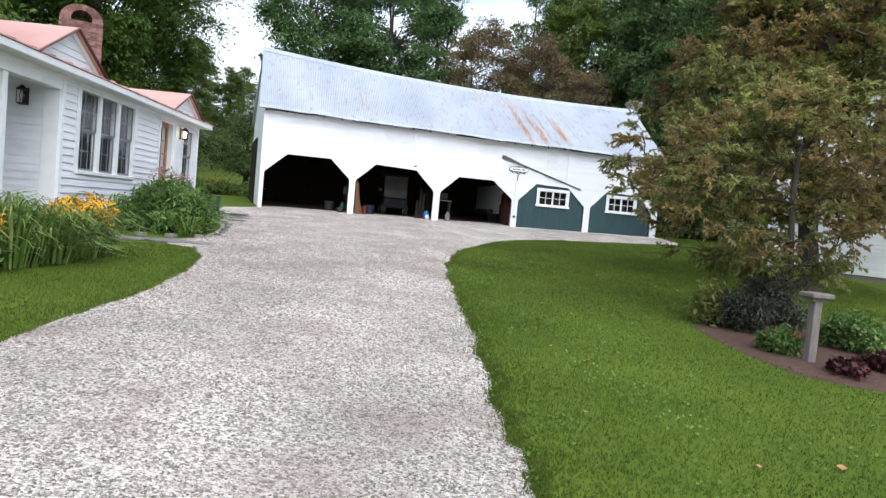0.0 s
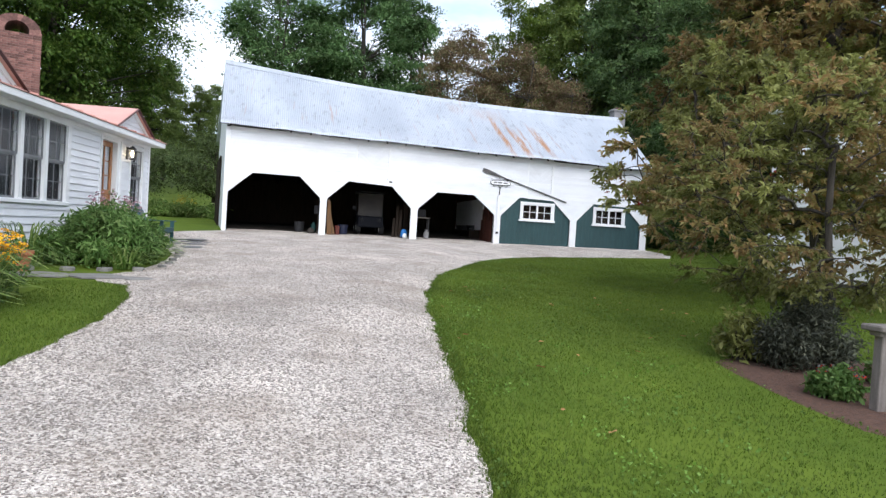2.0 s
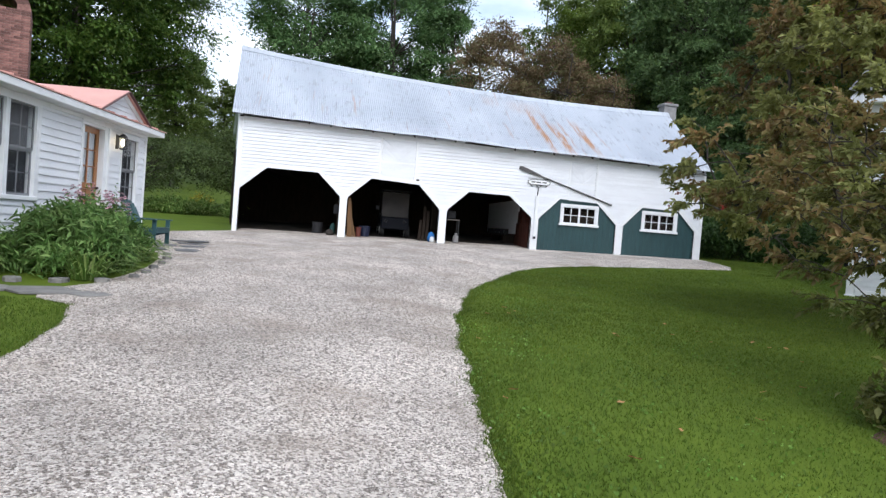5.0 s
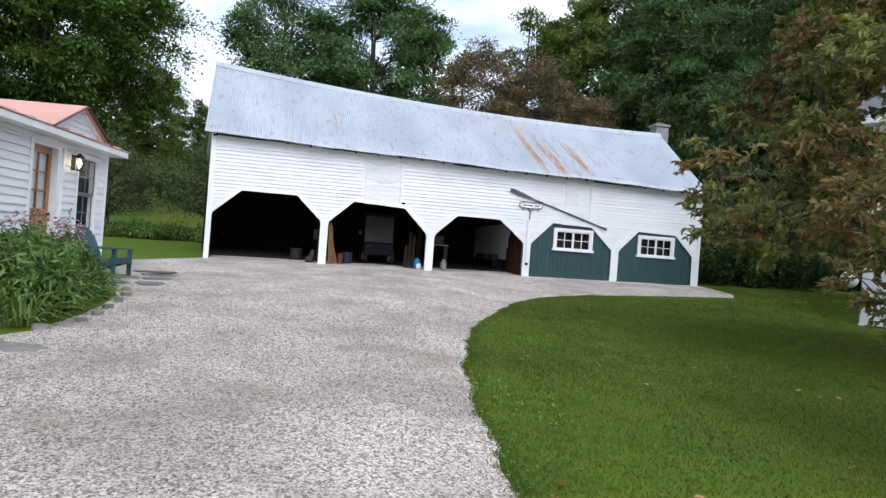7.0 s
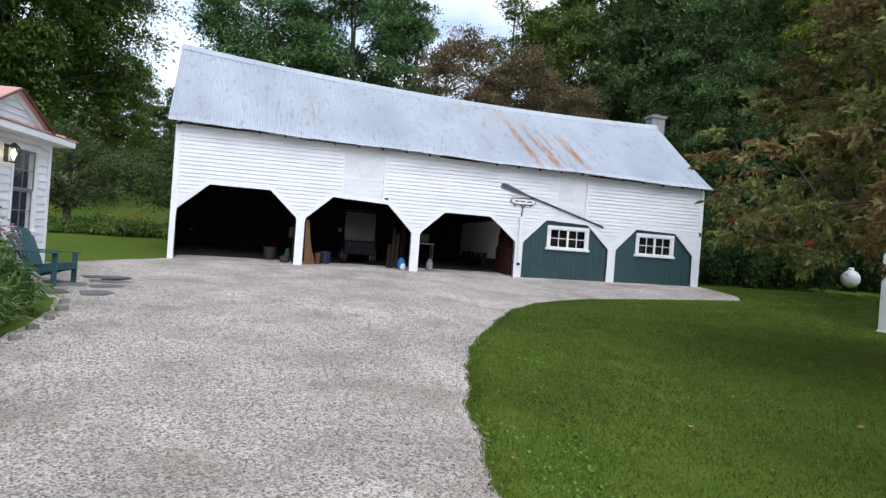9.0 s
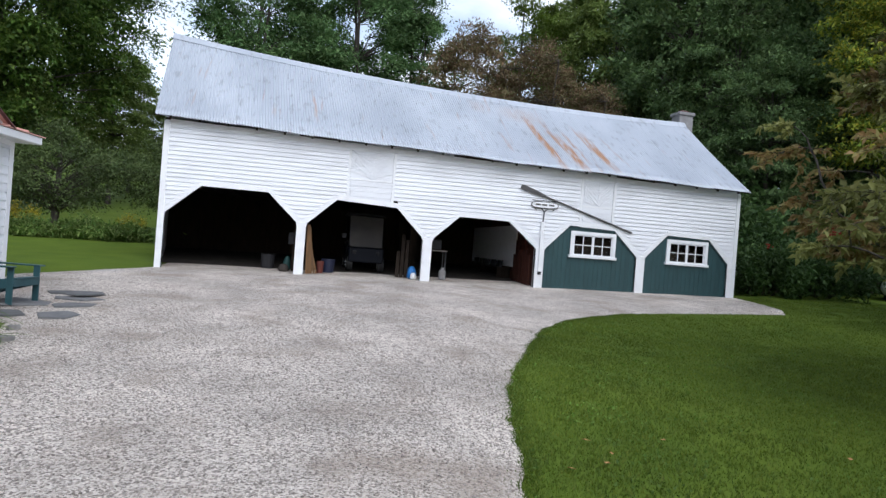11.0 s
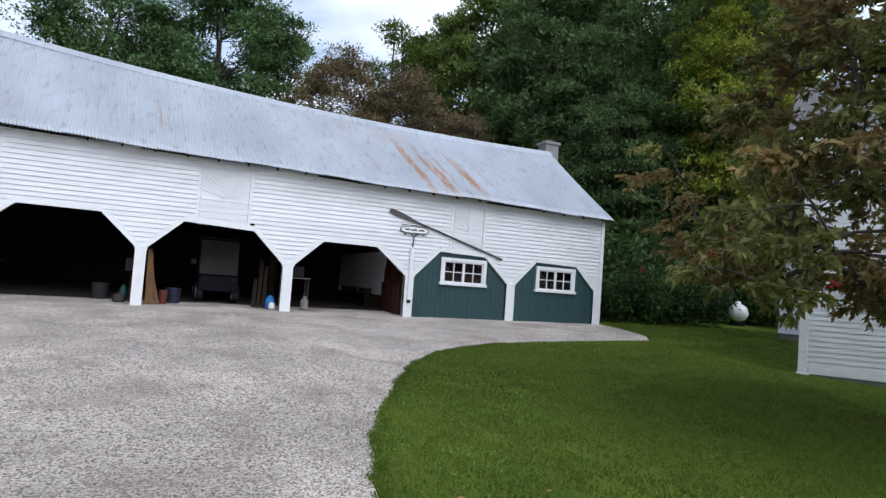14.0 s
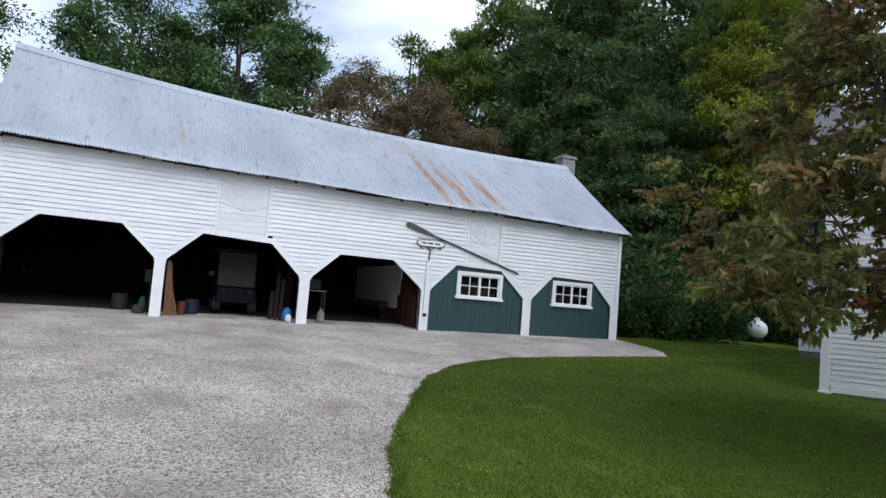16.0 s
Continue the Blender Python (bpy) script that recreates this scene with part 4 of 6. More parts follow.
# hay doors with herringbone boards
for x0, x1, z0, z1 in HAY_DOORS:
    d = part("hay_door", box(x0, x1, BARN_Y - 0.006, BARN_Y + 0.004, z0, z1), white_clap, barn, "white hay door with herringbone boards")
    part("casing", joined(box(x0 - 0.075, x0 - 0.004, BARN_Y - 0.03, BARN_Y, z0 + 0.07, z1 + 0.02), box(x1 + 0.004, x1 + 0.075, BARN_Y - 0.03, BARN_Y, z0 + 0.07, z1 + 0.02), box(x0, x1, BARN_Y - 0.031, BARN_Y - 0.008, z1 - 0.05, z1)), white_trim, d)
    mid, low = (x0 + x1) / 2, z0 + (z1 - z0) * 0.42
    for k in range(4):
        part("board", box(x0 + 0.03, x1 - 0.03, BARN_Y - 0.02, BARN_Y - 0.007, z0 + 0.02 + k * (low - z0 - 0.02) / 4, z0 + 0.012 + (k + 1) * (low - z0 - 0.02) / 4), white_clap, d)
    part("rail", box(x0 + 0.02, x1 - 0.02, BARN_Y - 0.026, BARN_Y - 0.007, low, low + 0.05), white_trim, d)
    for side in (-1, 1):
        for k in range(-3, 6):
            zc = low + 0.08 + k * 0.11
            pts = [(mid + side * 0.01, zc), (mid + side * (x1 - mid - 0.03), zc + (x1 - mid) * 0.85), (mid + side * (x1 - mid - 0.03), zc + 0.095 + (x1 - mid) * 0.85), (mid + side * 0.01, zc + 0.095)]
            clipped = [(px, min(z1 - 0.06, max(low + 0.055, pz))) for px, pz in pts]
            if max(p[1] for p in clipped) - min(p[1] for p in clipped) > 0.04 and clipped[0][1] < z1 - 0.07:
                part("board", prism(clipped if side > 0 else clipped[::-1], BARN_Y - 0.022 - 0.002 * (k % 2), BARN_Y - 0.007), white_clap, d)

# oar and sign on the front
oar = thing("oar", "long dark weathered oar fixed across the barn front", "oar")
oa, ob_ = Vector((9.74, BARN_Y - 0.06, 4.17)), Vector((13.3, BARN_Y - 0.06, 3.10))
dirn = (ob_ - oa).normalized()
part("shaft", tube([oa.lerp(ob_, t) for t in (0.14, 0.4, 0.7, 0.97, 1.0)], [0.020, 0.026, 0.028, 0.026, 0.034], 8), oar_wood, oar)
perp = Vector((-dirn.z, 0, dirn.x))
bl = [(0.0, 0.055), (0.03, 0.075), (0.1, 0.07), (0.17, 0.05), (0.23, 0.024)]
pts = [oa.lerp(ob_, t) + perp * w for t, w in bl] + [oa.lerp(ob_, t) - perp * w for t, w in reversed(bl)]
part("blade", prism([(p.x, p.z) for p in pts][::-1], BARN_Y - 0.075, BARN_Y - 0.05), oar_wood, oar)
for t in (0.3, 0.75):
    p = oa.lerp(ob_, t)
    part("bracket", bevelled(box(p.x - 0.02, p.x + 0.02, BARN_Y - 0.06, BARN_Y - 0.02, p.z - 0.05, p.z + 0.02), 0.005), iron, oar)

sign = thing("hanging_sign", "white oval name sign with dark rim on the barn", "sign")
sc, sz = 10.50, 3.69
ring = [(sc + 0.42 * math.copysign(abs(math.cos(a)) ** 0.75, math.cos(a)), sz + 0.10 * math.copysign(abs(math.sin(a)) ** 0.6, math.sin(a))) for a in [2 * math.pi * k / 28 for k in range(28)]]
inner = [(sc + (x - sc) * 0.94, sz + (q - sz) * 0.8) for x, q in ring]
part("board", prism(ring, BARN_Y - 0.07, BARN_Y - 0.04), oar_wood, sign)
part("face", prism(inner, BARN_Y - 0.074, BARN_Y - 0.069), white_trim, sign)
for x, w in ((10.22, 0.14), (10.40, 0.16), (10.62, 0.16)):
    part("lettering_bar", box(x, x + w, BARN_Y - 0.077, BARN_Y - 0.073, sz - 0.02, sz + 0.025), oar_wood, sign)
part("scroll_bar", joined(box(sc - 0.40, sc + 0.40, BARN_Y - 0.06, BARN_Y - 0.045, sz + 0.12, sz + 0.135), bar((sc - 0.1, BARN_Y - 0.05, sz - 0.1), (sc, BARN_Y - 0.05, sz - 0.2), 0.02, 0.02), bar((sc + 0.1, BARN_Y - 0.05, sz - 0.1), (sc, BARN_Y - 0.05, sz - 0.2), 0.02, 0.02),
                          bar((sc, BARN_Y - 0.05, sz - 0.2), (sc - 0.02, BARN_Y - 0.05, 3.2), 0.025, 0.025), bar((sc - 0.3, BARN_Y - 0.05, sz - 0.11), (sc - 0.24, BARN_Y - 0.05, sz - 0.16), 0.02, 0.02), bar((sc + 0.3, BARN_Y - 0.05, sz - 0.11), (sc + 0.24, BARN_Y - 0.05, sz - 0.16), 0.02, 0.02), box(sc - 0.03, sc, BARN_Y - 0.06, BARN_Y - 0.02, 3.3, 3.33)), iron, sign)
pole = thing("conduit_box", "white boxed conduit running down the barn post", "conduit")
part("cover", bevelled(box(10.42, 10.52, BARN_Y - 0.09, BARN_Y - 0.03, 1.75, 3.2), 0.01), white_trim, pole)
part("outlet", bevelled(box(10.43, 10.53, BARN_Y - 0.085, BARN_Y - 0.035, 1.66, 1.745), 0.01), grey_metal, pole)

# ---- farmhouse wing ----
HOUSE = Matrix.Translation((-2.1, 15.2, 0)) @ Matrix.Rotation(math.atan2(0.9944, 0.1057), 4, "Z")
house = thing("farmhouse", "white clapboard farmhouse wing with a faded red metal roof", "house", HOUSE)
TRIPLE, DOOR, SIDE = (-0.33, 2.38, 1.74, 3.40), (4.02, 5.12, 1.22, 3.38), (5.80, 6.62, 1.76, 3.32)
W_TOP, W_FOOT = 3.47, 0.55
pieces, left = [], -1.0
for a, b, c, d in (TRIPLE, DOOR, SIDE):
    pieces += [box(left, a, 0.004, 0.16, W_FOOT, W_TOP), box(a, b, 0.004, 0.16, W_FOOT, c), box(a, b, 0.004, 0.16, d, W_TOP)]
    left = b
pieces.append(box(left, 7.15, 0.004, 0.16, W_FOOT, W_TOP))
part("front_wall", joined(*pieces), white_clap, house)
clap_boards(house, white_clap, 0.85, 3.44, 0.147, wall_spans(-0.9, 7.05, [(-0.42, 2.47, 1.66, 3.47), (3.93, 5.20, 0.8, 3.47), (5.72, 6.70, 1.68, 3.40)]), 0.0, 0.03)
part("foundation", box(-1.0, 7.15, -0.01, 0.16, 0.2, 0.85), stone_mat, house)
part("rear_wall", box(-6, 7.15, 5.9, 6.0, 0.3, W_TOP), white_clap, house)
far_end = part("gable_wall", ([(7.0, 0.16, 0.3), (7.15, 0.16, 0.3), (7.15, 5.9, 0.3), (7.0, 5.9, 0.3), (7.0, 0.16, 3.45), (7.15, 0.16, 3.45), (7.15, 5.9, 3.45), (7.0, 5.9, 3.45), (7.0, 3.0, 4.1), (7.15, 3.0, 4.1)],
                              [(0, 4, 8, 7, 3), (1, 2, 6, 9, 5), (0, 1, 5, 4), (2, 3, 7, 6), (4, 5, 9, 8), (8, 9, 6, 7), (0, 3, 2, 1)]), white_clap, house)
for x0, x1 in ((-1.0, -0.87), (7.03, 7.17)):
    part("corner_board", bevelled(box(x0, x1, -0.03, 0.10, 0.8, 3.45)), white_trim, house)
part("frieze", bevelled(box(-5.5, 7.16, -0.034, 0.0, 3.41, 3.50)), white_trim, house)
part("eave_board", bevelled(box(-5.5, 7.45, -0.34, -0.30, 3.50, 3.63)), white_trim, house)
part("soffit", box(-5.5, 7.42, -0.30, 0.16, 3.50, 3.53), white_trim, house)
# low main roof in standing panels
for k in range(22):
    a = -5.5 + k * 0.592
    v = [(a, -0.36, 3.635), (a + 0.592, -0.36, 3.635), (a + 0.592, 3.0, 4.30), (a, 3.0, 4.30), (a, -0.36, 3.655), (a + 0.592, -0.36, 3.655), (a + 0.592, 3.0, 4.32), (a, 3.0, 4.32)]
    part("roof_panel", (v, BOX_FACES), pink_metal, house)
    part("roof_seam", bar((a, -0.36, 3.665), (a, 3.0, 4.33), 0.025, 0.03), pink_metal, house)
part("rear_roof", ([(-5.5, 3.0, 4.32), (7.5, 3.0, 4.32), (7.5, 6.3, 3.6), (-5.5, 6.3, 3.6), (-5.5, 3.0, 4.28), (7.5, 3.0, 4.28), (7.5, 6.3, 3.56), (-5.5, 6.3, 3.56)], BOX_FACES), pink_metal, house)


def pediment(x0, x1, zp):
    """A small gable over the eave with its own little roof."""
    mid, base = (x0 + x1) / 2, 3.66
    g = part("pediment", prism([(x0, base), (x1, base), (mid, zp)], -0.20, 2.6), white_trim, house, "small white gable over the eave")
    for k in range(4):
        za, zb = base + 0.04 + k * (zp - base - 0.1) / 4, base + 0.03 + (k + 1) * (zp - base - 0.1) / 4
        w0, w1 = (x1 - x0) / 2 * (1 - (za - base) / (zp - base)) - 0.1, (x1 - x0) / 2 * (1 - (zb - base) / (zp - base)) - 0.1
        if w0 > 0.05:
            part("clapboard", ([(mid - w0, -0.222, za), (mid + w0, -0.222, za), (mid + max(w1, 0.01), -0.205, zb), (mid - max(w1, 0.01), -0.205, zb), (mid - w0, -0.2, za), (mid + w0, -0.2, za), (mid + max(w1, 0.01), -0.2, zb), (mid - max(w1, 0.01), -0.2, zb)], BOX_FACES), white_clap, g)
    for s, q in ((-1, x0), (1, x1)):
        e = Vector((q + s * 0.13, 0, base - 0.03))
        p = Vector((mid, 0, zp + 0.03))
        part("rake_board", ([(mid, -0.25, zp - 0.08), (q, -0.25, base - 0.06), (q, -0.25, base + 0.03), (mid, -0.25, zp + 0.03), (mid, -0.2, zp - 0.08), (q, -0.2, base - 0.06), (q, -0.2, base + 0.03), (mid, -0.2, zp + 0.03)], BOX_FACES), white_trim, g)
        part("small_roof", ([(p.x, -0.34, p.z), (e.x, -0.34, e.z), (e.x, 2.6, e.z), (p.x, 2.6, p.z), (p.x, -0.34, p.z + 0.03), (e.x, -0.34, e.z + 0.03), (e.x, 2.6, e.z + 0.03), (p.x, 2.6, p.z + 0.03)], BOX_FACES), pink_metal, g)
        part("drip_edge", bar((p.x, -0.35, p.z + 0.01), (e.x, -0.35, e.z + 0.01), 0.02, 0.06, (0, 1, 0)), dark_red, g)


pediment(-2.33, -0.05, 4.30)
pediment(4.12, 6.36, 4.20)


def sash_window(parent, x0, x1, z0, z1, cols, y=0.0):
    """A double-hung window: casing, two sashes with bars, panes, near-black backing sheet."""
    w = part("window", joined(box(x0, x0 + 0.05, y - 0.035, y + 0.10, z0 + 0.08, z1 - 0.09), box(x1 - 0.05, x1, y - 0.035, y + 0.10, z0 + 0.08, z1 - 0.09), box(x0 - 0.02, x1 + 0.02, y - 0.04, y + 0.10, z1 - 0.09, z1)), white_trim, parent)
    part("sill", bevelled(box(x0 - 0.03, x1 + 0.03, y - 0.07, y + 0.10, z0, z0 + 0.08)), white_trim, w)
    mid = (z0 + z1) / 2
    for k, (c, d) in enumerate(((z0 + 0.08, mid), (mid, z1 - 0.09))):
        yy = y + 0.035 - 0.022 * k
        a, b = x0 + 0.05, x1 - 0.05
        bars = [box(a, a + 0.035, yy, yy + 0.02, c, d), box(b - 0.035, b, yy, yy + 0.02, c, d), box(a + 0.035, b - 0.035, yy + 0.001, yy + 0.02, c, c + 0.045), box(a + 0.035, b - 0.035, yy + 0.001, yy + 0.02, d - 0.035, d)]
        for i in range(1, cols):
            q = a + (b - a) * i / cols
            bars.append(box(q - 0.009, q + 0.009, yy + 0.003, yy + 0.018, c + 0.04, d - 0.03))
        bars.append(box(a + 0.03, b - 0.03, yy + 0.005, yy + 0.017, (c + d) / 2 - 0.009, (c + d) / 2 + 0.009))
        part("sash", joined(*bars), frame_grey, w)
        for i in range(cols):
            q0, q1 = a + (b - a) * i / cols, a + (b - a) * (i + 1) / cols
            for j in range(2):
                g = part("pane", box(q0 + 0.004, q1 - 0.004, yy + 0.009, yy + 0.012, c + 0.02 + j * (d - c - 0.03) / 2, c + 0.02 + (j + 1) * (d - c - 0.03) / 2), glass_dark, w)
                g.visible_shadow = False
    part("screen", box(x0 + 0.05, x1 - 0.05, y + 0.13, y + 0.135, z0 + 0.05, z1 - 0.05), backing_mat, w)
    return w


frame_grey = material("grey_window_sash", (0.20, 0.205, 0.22), None, 8, 60, 0.5, 0.05)
for k in range(3):
    a = TRIPLE[0] + k * (TRIPLE[1] - TRIPLE[0]) / 3
    sash_window(house, a + 0.006, a + (TRIPLE[1] - TRIPLE[0]) / 3 - 0.006, TRIPLE[2] - 0.06, TRIPLE[3] + 0.05, 3 if k < 2 else 2)
for x in (-0.42, 2.385):
    part("window_casing", box(x, x + 0.085, -0.032, 0.0, 1.68, 3.47), white_trim, house)
sash_window(house, SIDE[0] - 0.06, SIDE[1] + 0.06, SIDE[2] - 0.06, SIDE[3] + 0.05, 2)
# recessed pine door
door = part("front_door", joined(box(4.10, 4.20, 0.12, 0.165, 1.26, 3.32), box(4.86, 4.96, 0.12, 0.165, 1.26, 3.32), box(4.20, 4.86, 0.121, 0.164, 1.26, 1.48), box(4.20, 4.86, 0.121, 0.164, 2.02, 2.14), box(4.20, 4.86, 0.121, 0.164, 3.2, 3.32),
                            box(4.515, 4.545, 0.125, 0.16, 2.14, 3.2), box(4.20, 4.86, 0.126, 0.159, 2.48, 2.505), box(4.20, 4.86, 0.126, 0.159, 2.83, 2.855)), door_wood, house, "varnished orange pine door with six panes")
for k in range(2):
    part("door_panel", bevelled(box(4.21 + k * 0.33, 4.52 + k * 0.33, 0.132, 0.154, 1.49, 2.01), 0.008), door_wood, door)
for i in range(2):
    for j in range(3):
        part("pane", box(4.2 + i * 0.33, 4.53 + i * 0.33, 0.14, 0.144, 2.14 + j * 0.353, 2.14 + (j + 1) * 0.353), glass_dark, door)
part("knob", moved(turned([(0.012, 0), (0.012, 0.03), (0.03, 0.04), (0.03, 0.06), (0.012, 0.075)], 12), Matrix.Translation((4.9, 0.12, 2.05)) @ Matrix.Rotation(radians(90), 4, "X")), iron, door)
part("door_casing", joined(box(3.93, 4.02, -0.034, 0.0, 1.15, 3.47), box(5.12, 5.20, -0.034, 0.0, 1.15, 3.47), box(4.02, 5.12, -0.033, 0.0, 3.38, 3.47)), white_trim, house)
part("door_reveal", joined(box(4.02, 4.09, 0.0, 0.18, 1.22, 3.38), box(4.97, 5.12, 0.0, 0.18, 1.22, 3.38), box(4.09, 4.97, 0.0, 0.18, 3.325, 3.38), box(4.02, 5.12, 0.175, 0.24, 1.22, 3.38)), white_trim, house)
part("threshold", box(4.0, 5.15, -0.06, 0.18, 1.16, 1.25), grey_wood, house)
# porch end with the lantern
part("porch_end_wall", box(-1.0, -0.9, 0.16, 2.2, 0.5, 3.5), white_clap, house)
for k in range(18):
    z = 0.9 + k * 0.147
    part("clapboard", ([(-1.02, 0.30, z), (-1.02, 2.2, z), (-1.004, 2.2, z + 0.15), (-1.004, 0.30, z + 0.15), (-1.0, 0.30, z), (-1.0, 2.2, z), (-1.0, 2.2, z + 0.147), (-1.0, 0.30, z + 0.147)], [(3, 2, 1, 0), (4, 5, 6, 7), (0, 1, 5, 4), (1, 2, 6, 5), (2, 3, 7, 6), (3, 0, 4, 7)]), white_clap, house)
part("pilaster", bevelled(box(-1.03, -1.0, 0.0, 0.30, 0.8, 3.45), 0.005), white_trim, house)
part("porch_back_wall", box(-6.0, -1.0, 2.2, 2.3, 0.4, 3.6), white_clap, house)
part("porch_floor", box(-5.5, -1.0, -0.05, 2.2, 0.75, 0.85), grey_wood, house)
part("porch_beam", bevelled(box(-5.5, -1.0, -0.02, 0.18, 3.22, 3.42)), white_trim, house)
part("porch_ceiling", box(-5.5, -1.0, 0.18, 2.2, 3.40, 3.44), white_trim, house)
for x in (-2.72, -4.9):
    part("porch_column", bevelled(box(x - 0.07, x + 0.07, 0.0, 0.14, 0.85, 3.22)), white_trim, house)
part("main_roof", ([(-14, -0.5, 4.6), (-3.2, -0.5, 4.6), (-3.2, 4.5, 8.4), (-14, 4.5, 8.4), (-14, -0.5, 4.5), (-3.2, -0.5, 4.5), (-3.2, 4.5, 8.3), (-14, 4.5, 8.3)], BOX_FACES), pink_metal, house)
part("main_wall", box(-13.5, -3.6, 2.3, 8.5, 0.2, 6.6), white_clap, house)


def lantern(parent_m, lit, label):
    """A wall lantern: back plate, cage with glass, roof, bulb."""
    ob = thing("wall_lantern", label, "lamp", parent_m)
    part("back_plate", bevelled(box(-0.06, 0.06, -0.02, 0.0, -0.16, 0.16), 0.006), iron, ob)
    part("arm", tube([(0, 0, 0.1), (0, -0.08, 0.15), (0, -0.14, 0.13)], [0.01, 0.01, 0.01], 6), iron, ob)
    part("roof", turned([(0.10, 0.10), (0.10, 0.115), (0.05, 0.16), (0.02, 0.19)], 8), iron, ob).location = (0, -0.14, 0)
    part("base", turned([(0.04, -0.17), (0.085, -0.15), (0.085, -0.14)], 8), iron, ob).location = (0, -0.14, 0)
    for k in range(4):
        a = math.pi / 4 + k * math.pi / 2
        part("cage_rod", tube([(0.085 * math.cos(a), -0.14 + 0.085 * math.sin(a), -0.15), (0.09 * math.cos(a), -0.14 + 0.09 * math.sin(a), 0.11)], [0.007, 0.007], 5), iron, ob)
    part("bulb", turned([(0.012, -0.1), (0.03, -0.06), (0.045, 0.0), (0.03, 0.05), (0.01, 0.07)], 12), lamp_glow if lit else glass_dark, ob, "lit warm bulb" if lit else "").location = (0, -0.14, 0)
    return ob


lantern(HOUSE @ Matrix.Translation((5.50, -0.02, 3.14)), True, "lit black wall lantern beside the pine door")
lantern(HOUSE @ Matrix.Translation((-1.03, 0.62, 3.03)) @ Matrix.Rotation(radians(-90), 4, "Z"), False, "unlit black wall lantern on the porch wall")

# brick chimney with an arched hood
chim = thing("brick_chimney", "old red brick chimney with an arched hood above the roof", "chimney", HOUSE @ Matrix.Translation((8.0, 4.15, 0)) @ Matrix.Rotation(radians(-62), 4, "Z"))
CW, CT = 0.60, 6.45
part("core", box(-CW + 0.012, CW - 0.012, -CW + 0.012, CW - 0.012, 0.5, CT), mortar_mat, chim)
brick_me = mesh_of("brick", *box(-0.098, 0.098, -0.045, 0.045, -0.029, 0.029), brick_mat)
course, z = 0, 4.2
while z < CT:
    for k in range(6):
        for side in range(4):
            x = -CW + 0.108 + k * 0.2 + (0.05 if course % 2 else -0.02)
            if abs(x) > CW - 0.09:
                x = math.copysign(CW - 0.1, x)
            b = new("brick", brick_me)
            b.parent = chim
            b.matrix_basis = Matrix.Rotation(radians(90 * side), 4, "Z") @ pose(x, -CW + 0.042 - 0.003 * random.random(), z)
    course, z = course + 1, z + 0.068
arch = []
for k in range(13):
    a = math.pi * k / 12
    arch.append((math.cos(a), math.sin(a)))
for k in range(12):
    (c0, s0), (c1, s1) = arch[k], arch[k + 1]
    part("arch_brick", prism([(c0 * CW * 0.98, CT + 0.08 + s0 * 0.46), (c1 * CW * 0.98, CT + 0.08 + s1 * 0.46), (c1 * 0.30, CT + 0.08 + s1 * 0.28), (c0 * 0.30, CT + 0.08 + s0 * 0.28)], -CW, CW), brick_mat, chim)
part("hood_foot", joined(box(-CW, -0.29, -CW, CW, CT, CT + 0.09), box(0.29, CW, -CW, CW, CT, CT + 0.09)), brick_mat, chim)

# ---- neighbouring white house ----
RH = Matrix.Translation((17.8, 21.4, 0)) @ Matrix.Rotation(math.atan2(-0.80, 0.60), 4, "Z")
villa = thing("white_house", "two-storey white clapboard house behind a bronze-leaved tree", "house", RH)
RW = (2.2, 3.2, 2.4, 4.0)
part("front_wall", joined(box(0, RW[0], 0.004, 0.16, 0.3, 6.3), box(RW[1], 9, 0.004, 0.16, 0.3, 6.3), box(RW[0], RW[1], 0.004, 0.16, 0.3, RW[2]), box(RW[0], RW[1], 0.004, 0.16, RW[3], 6.3)), white_clap, villa)
clap_boards(villa, white_clap, 0.98, 6.1, 0.118, wall_spans(0.16, 8.9, [(RW[0] - 0.08, RW[1] + 0.08, RW[2] - 0.1, RW[3] + 0.06)]), 0.0)
part("side_wall", box(0.0, 0.16, 0.16, 7, 0.3, 6.3), white_clap, villa)
part("side_wall", box(8.84, 9, 0.16, 7, 0.3, 6.3), white_clap, villa)
part("rear_wall", box(0, 9, 7, 7.1, 0.3, 6.3), white_clap, villa)
part("corner_board", bevelled(box(-0.02, 0.17, -0.035, 0.18, 0.80, 6.1)), white_trim, villa)
part("corner_foot", bevelled(box(-0.05, 0.22, -0.06, 0.2, 0.66, 0.82)), white_trim, villa)
part("water_table", bevelled(box(0.2, 9, -0.04, 0.0, 0.80, 0.97)), white_trim, villa)
part("foundation", box(0.02, 9, -0.01, 0.1, 0.2, 0.82), stone_mat, villa)
part("cornice", bevelled(box(-0.3, 9.3, -0.38, 0.1, 6.1, 6.4), 0.03), white_trim, villa)
part("frieze", bevelled(box(0.0, 9, -0.05, 0.0, 5.8, 6.1)), white_trim, villa)
part("roof", ([(-0.4, -0.45, 6.4), (9.4, -0.45, 6.4), (9.4, 3.5, 8.6), (-0.4, 3.5, 8.6), (-0.4, 7.5, 6.4), (9.4, 7.5, 6.4)], [(0, 1, 2, 3), (3, 2, 5, 4), (0, 3, 4), (1, 5, 2), (0, 4, 5, 1)]), slate_mat, villa)
sash_window(villa, RW[0], RW[1], RW[2], RW[3], 2)
wing = part("rear_wing", box(-0.78, 0.5, 5.96, 8.6, 1.5, 3.9), white_clap, villa)
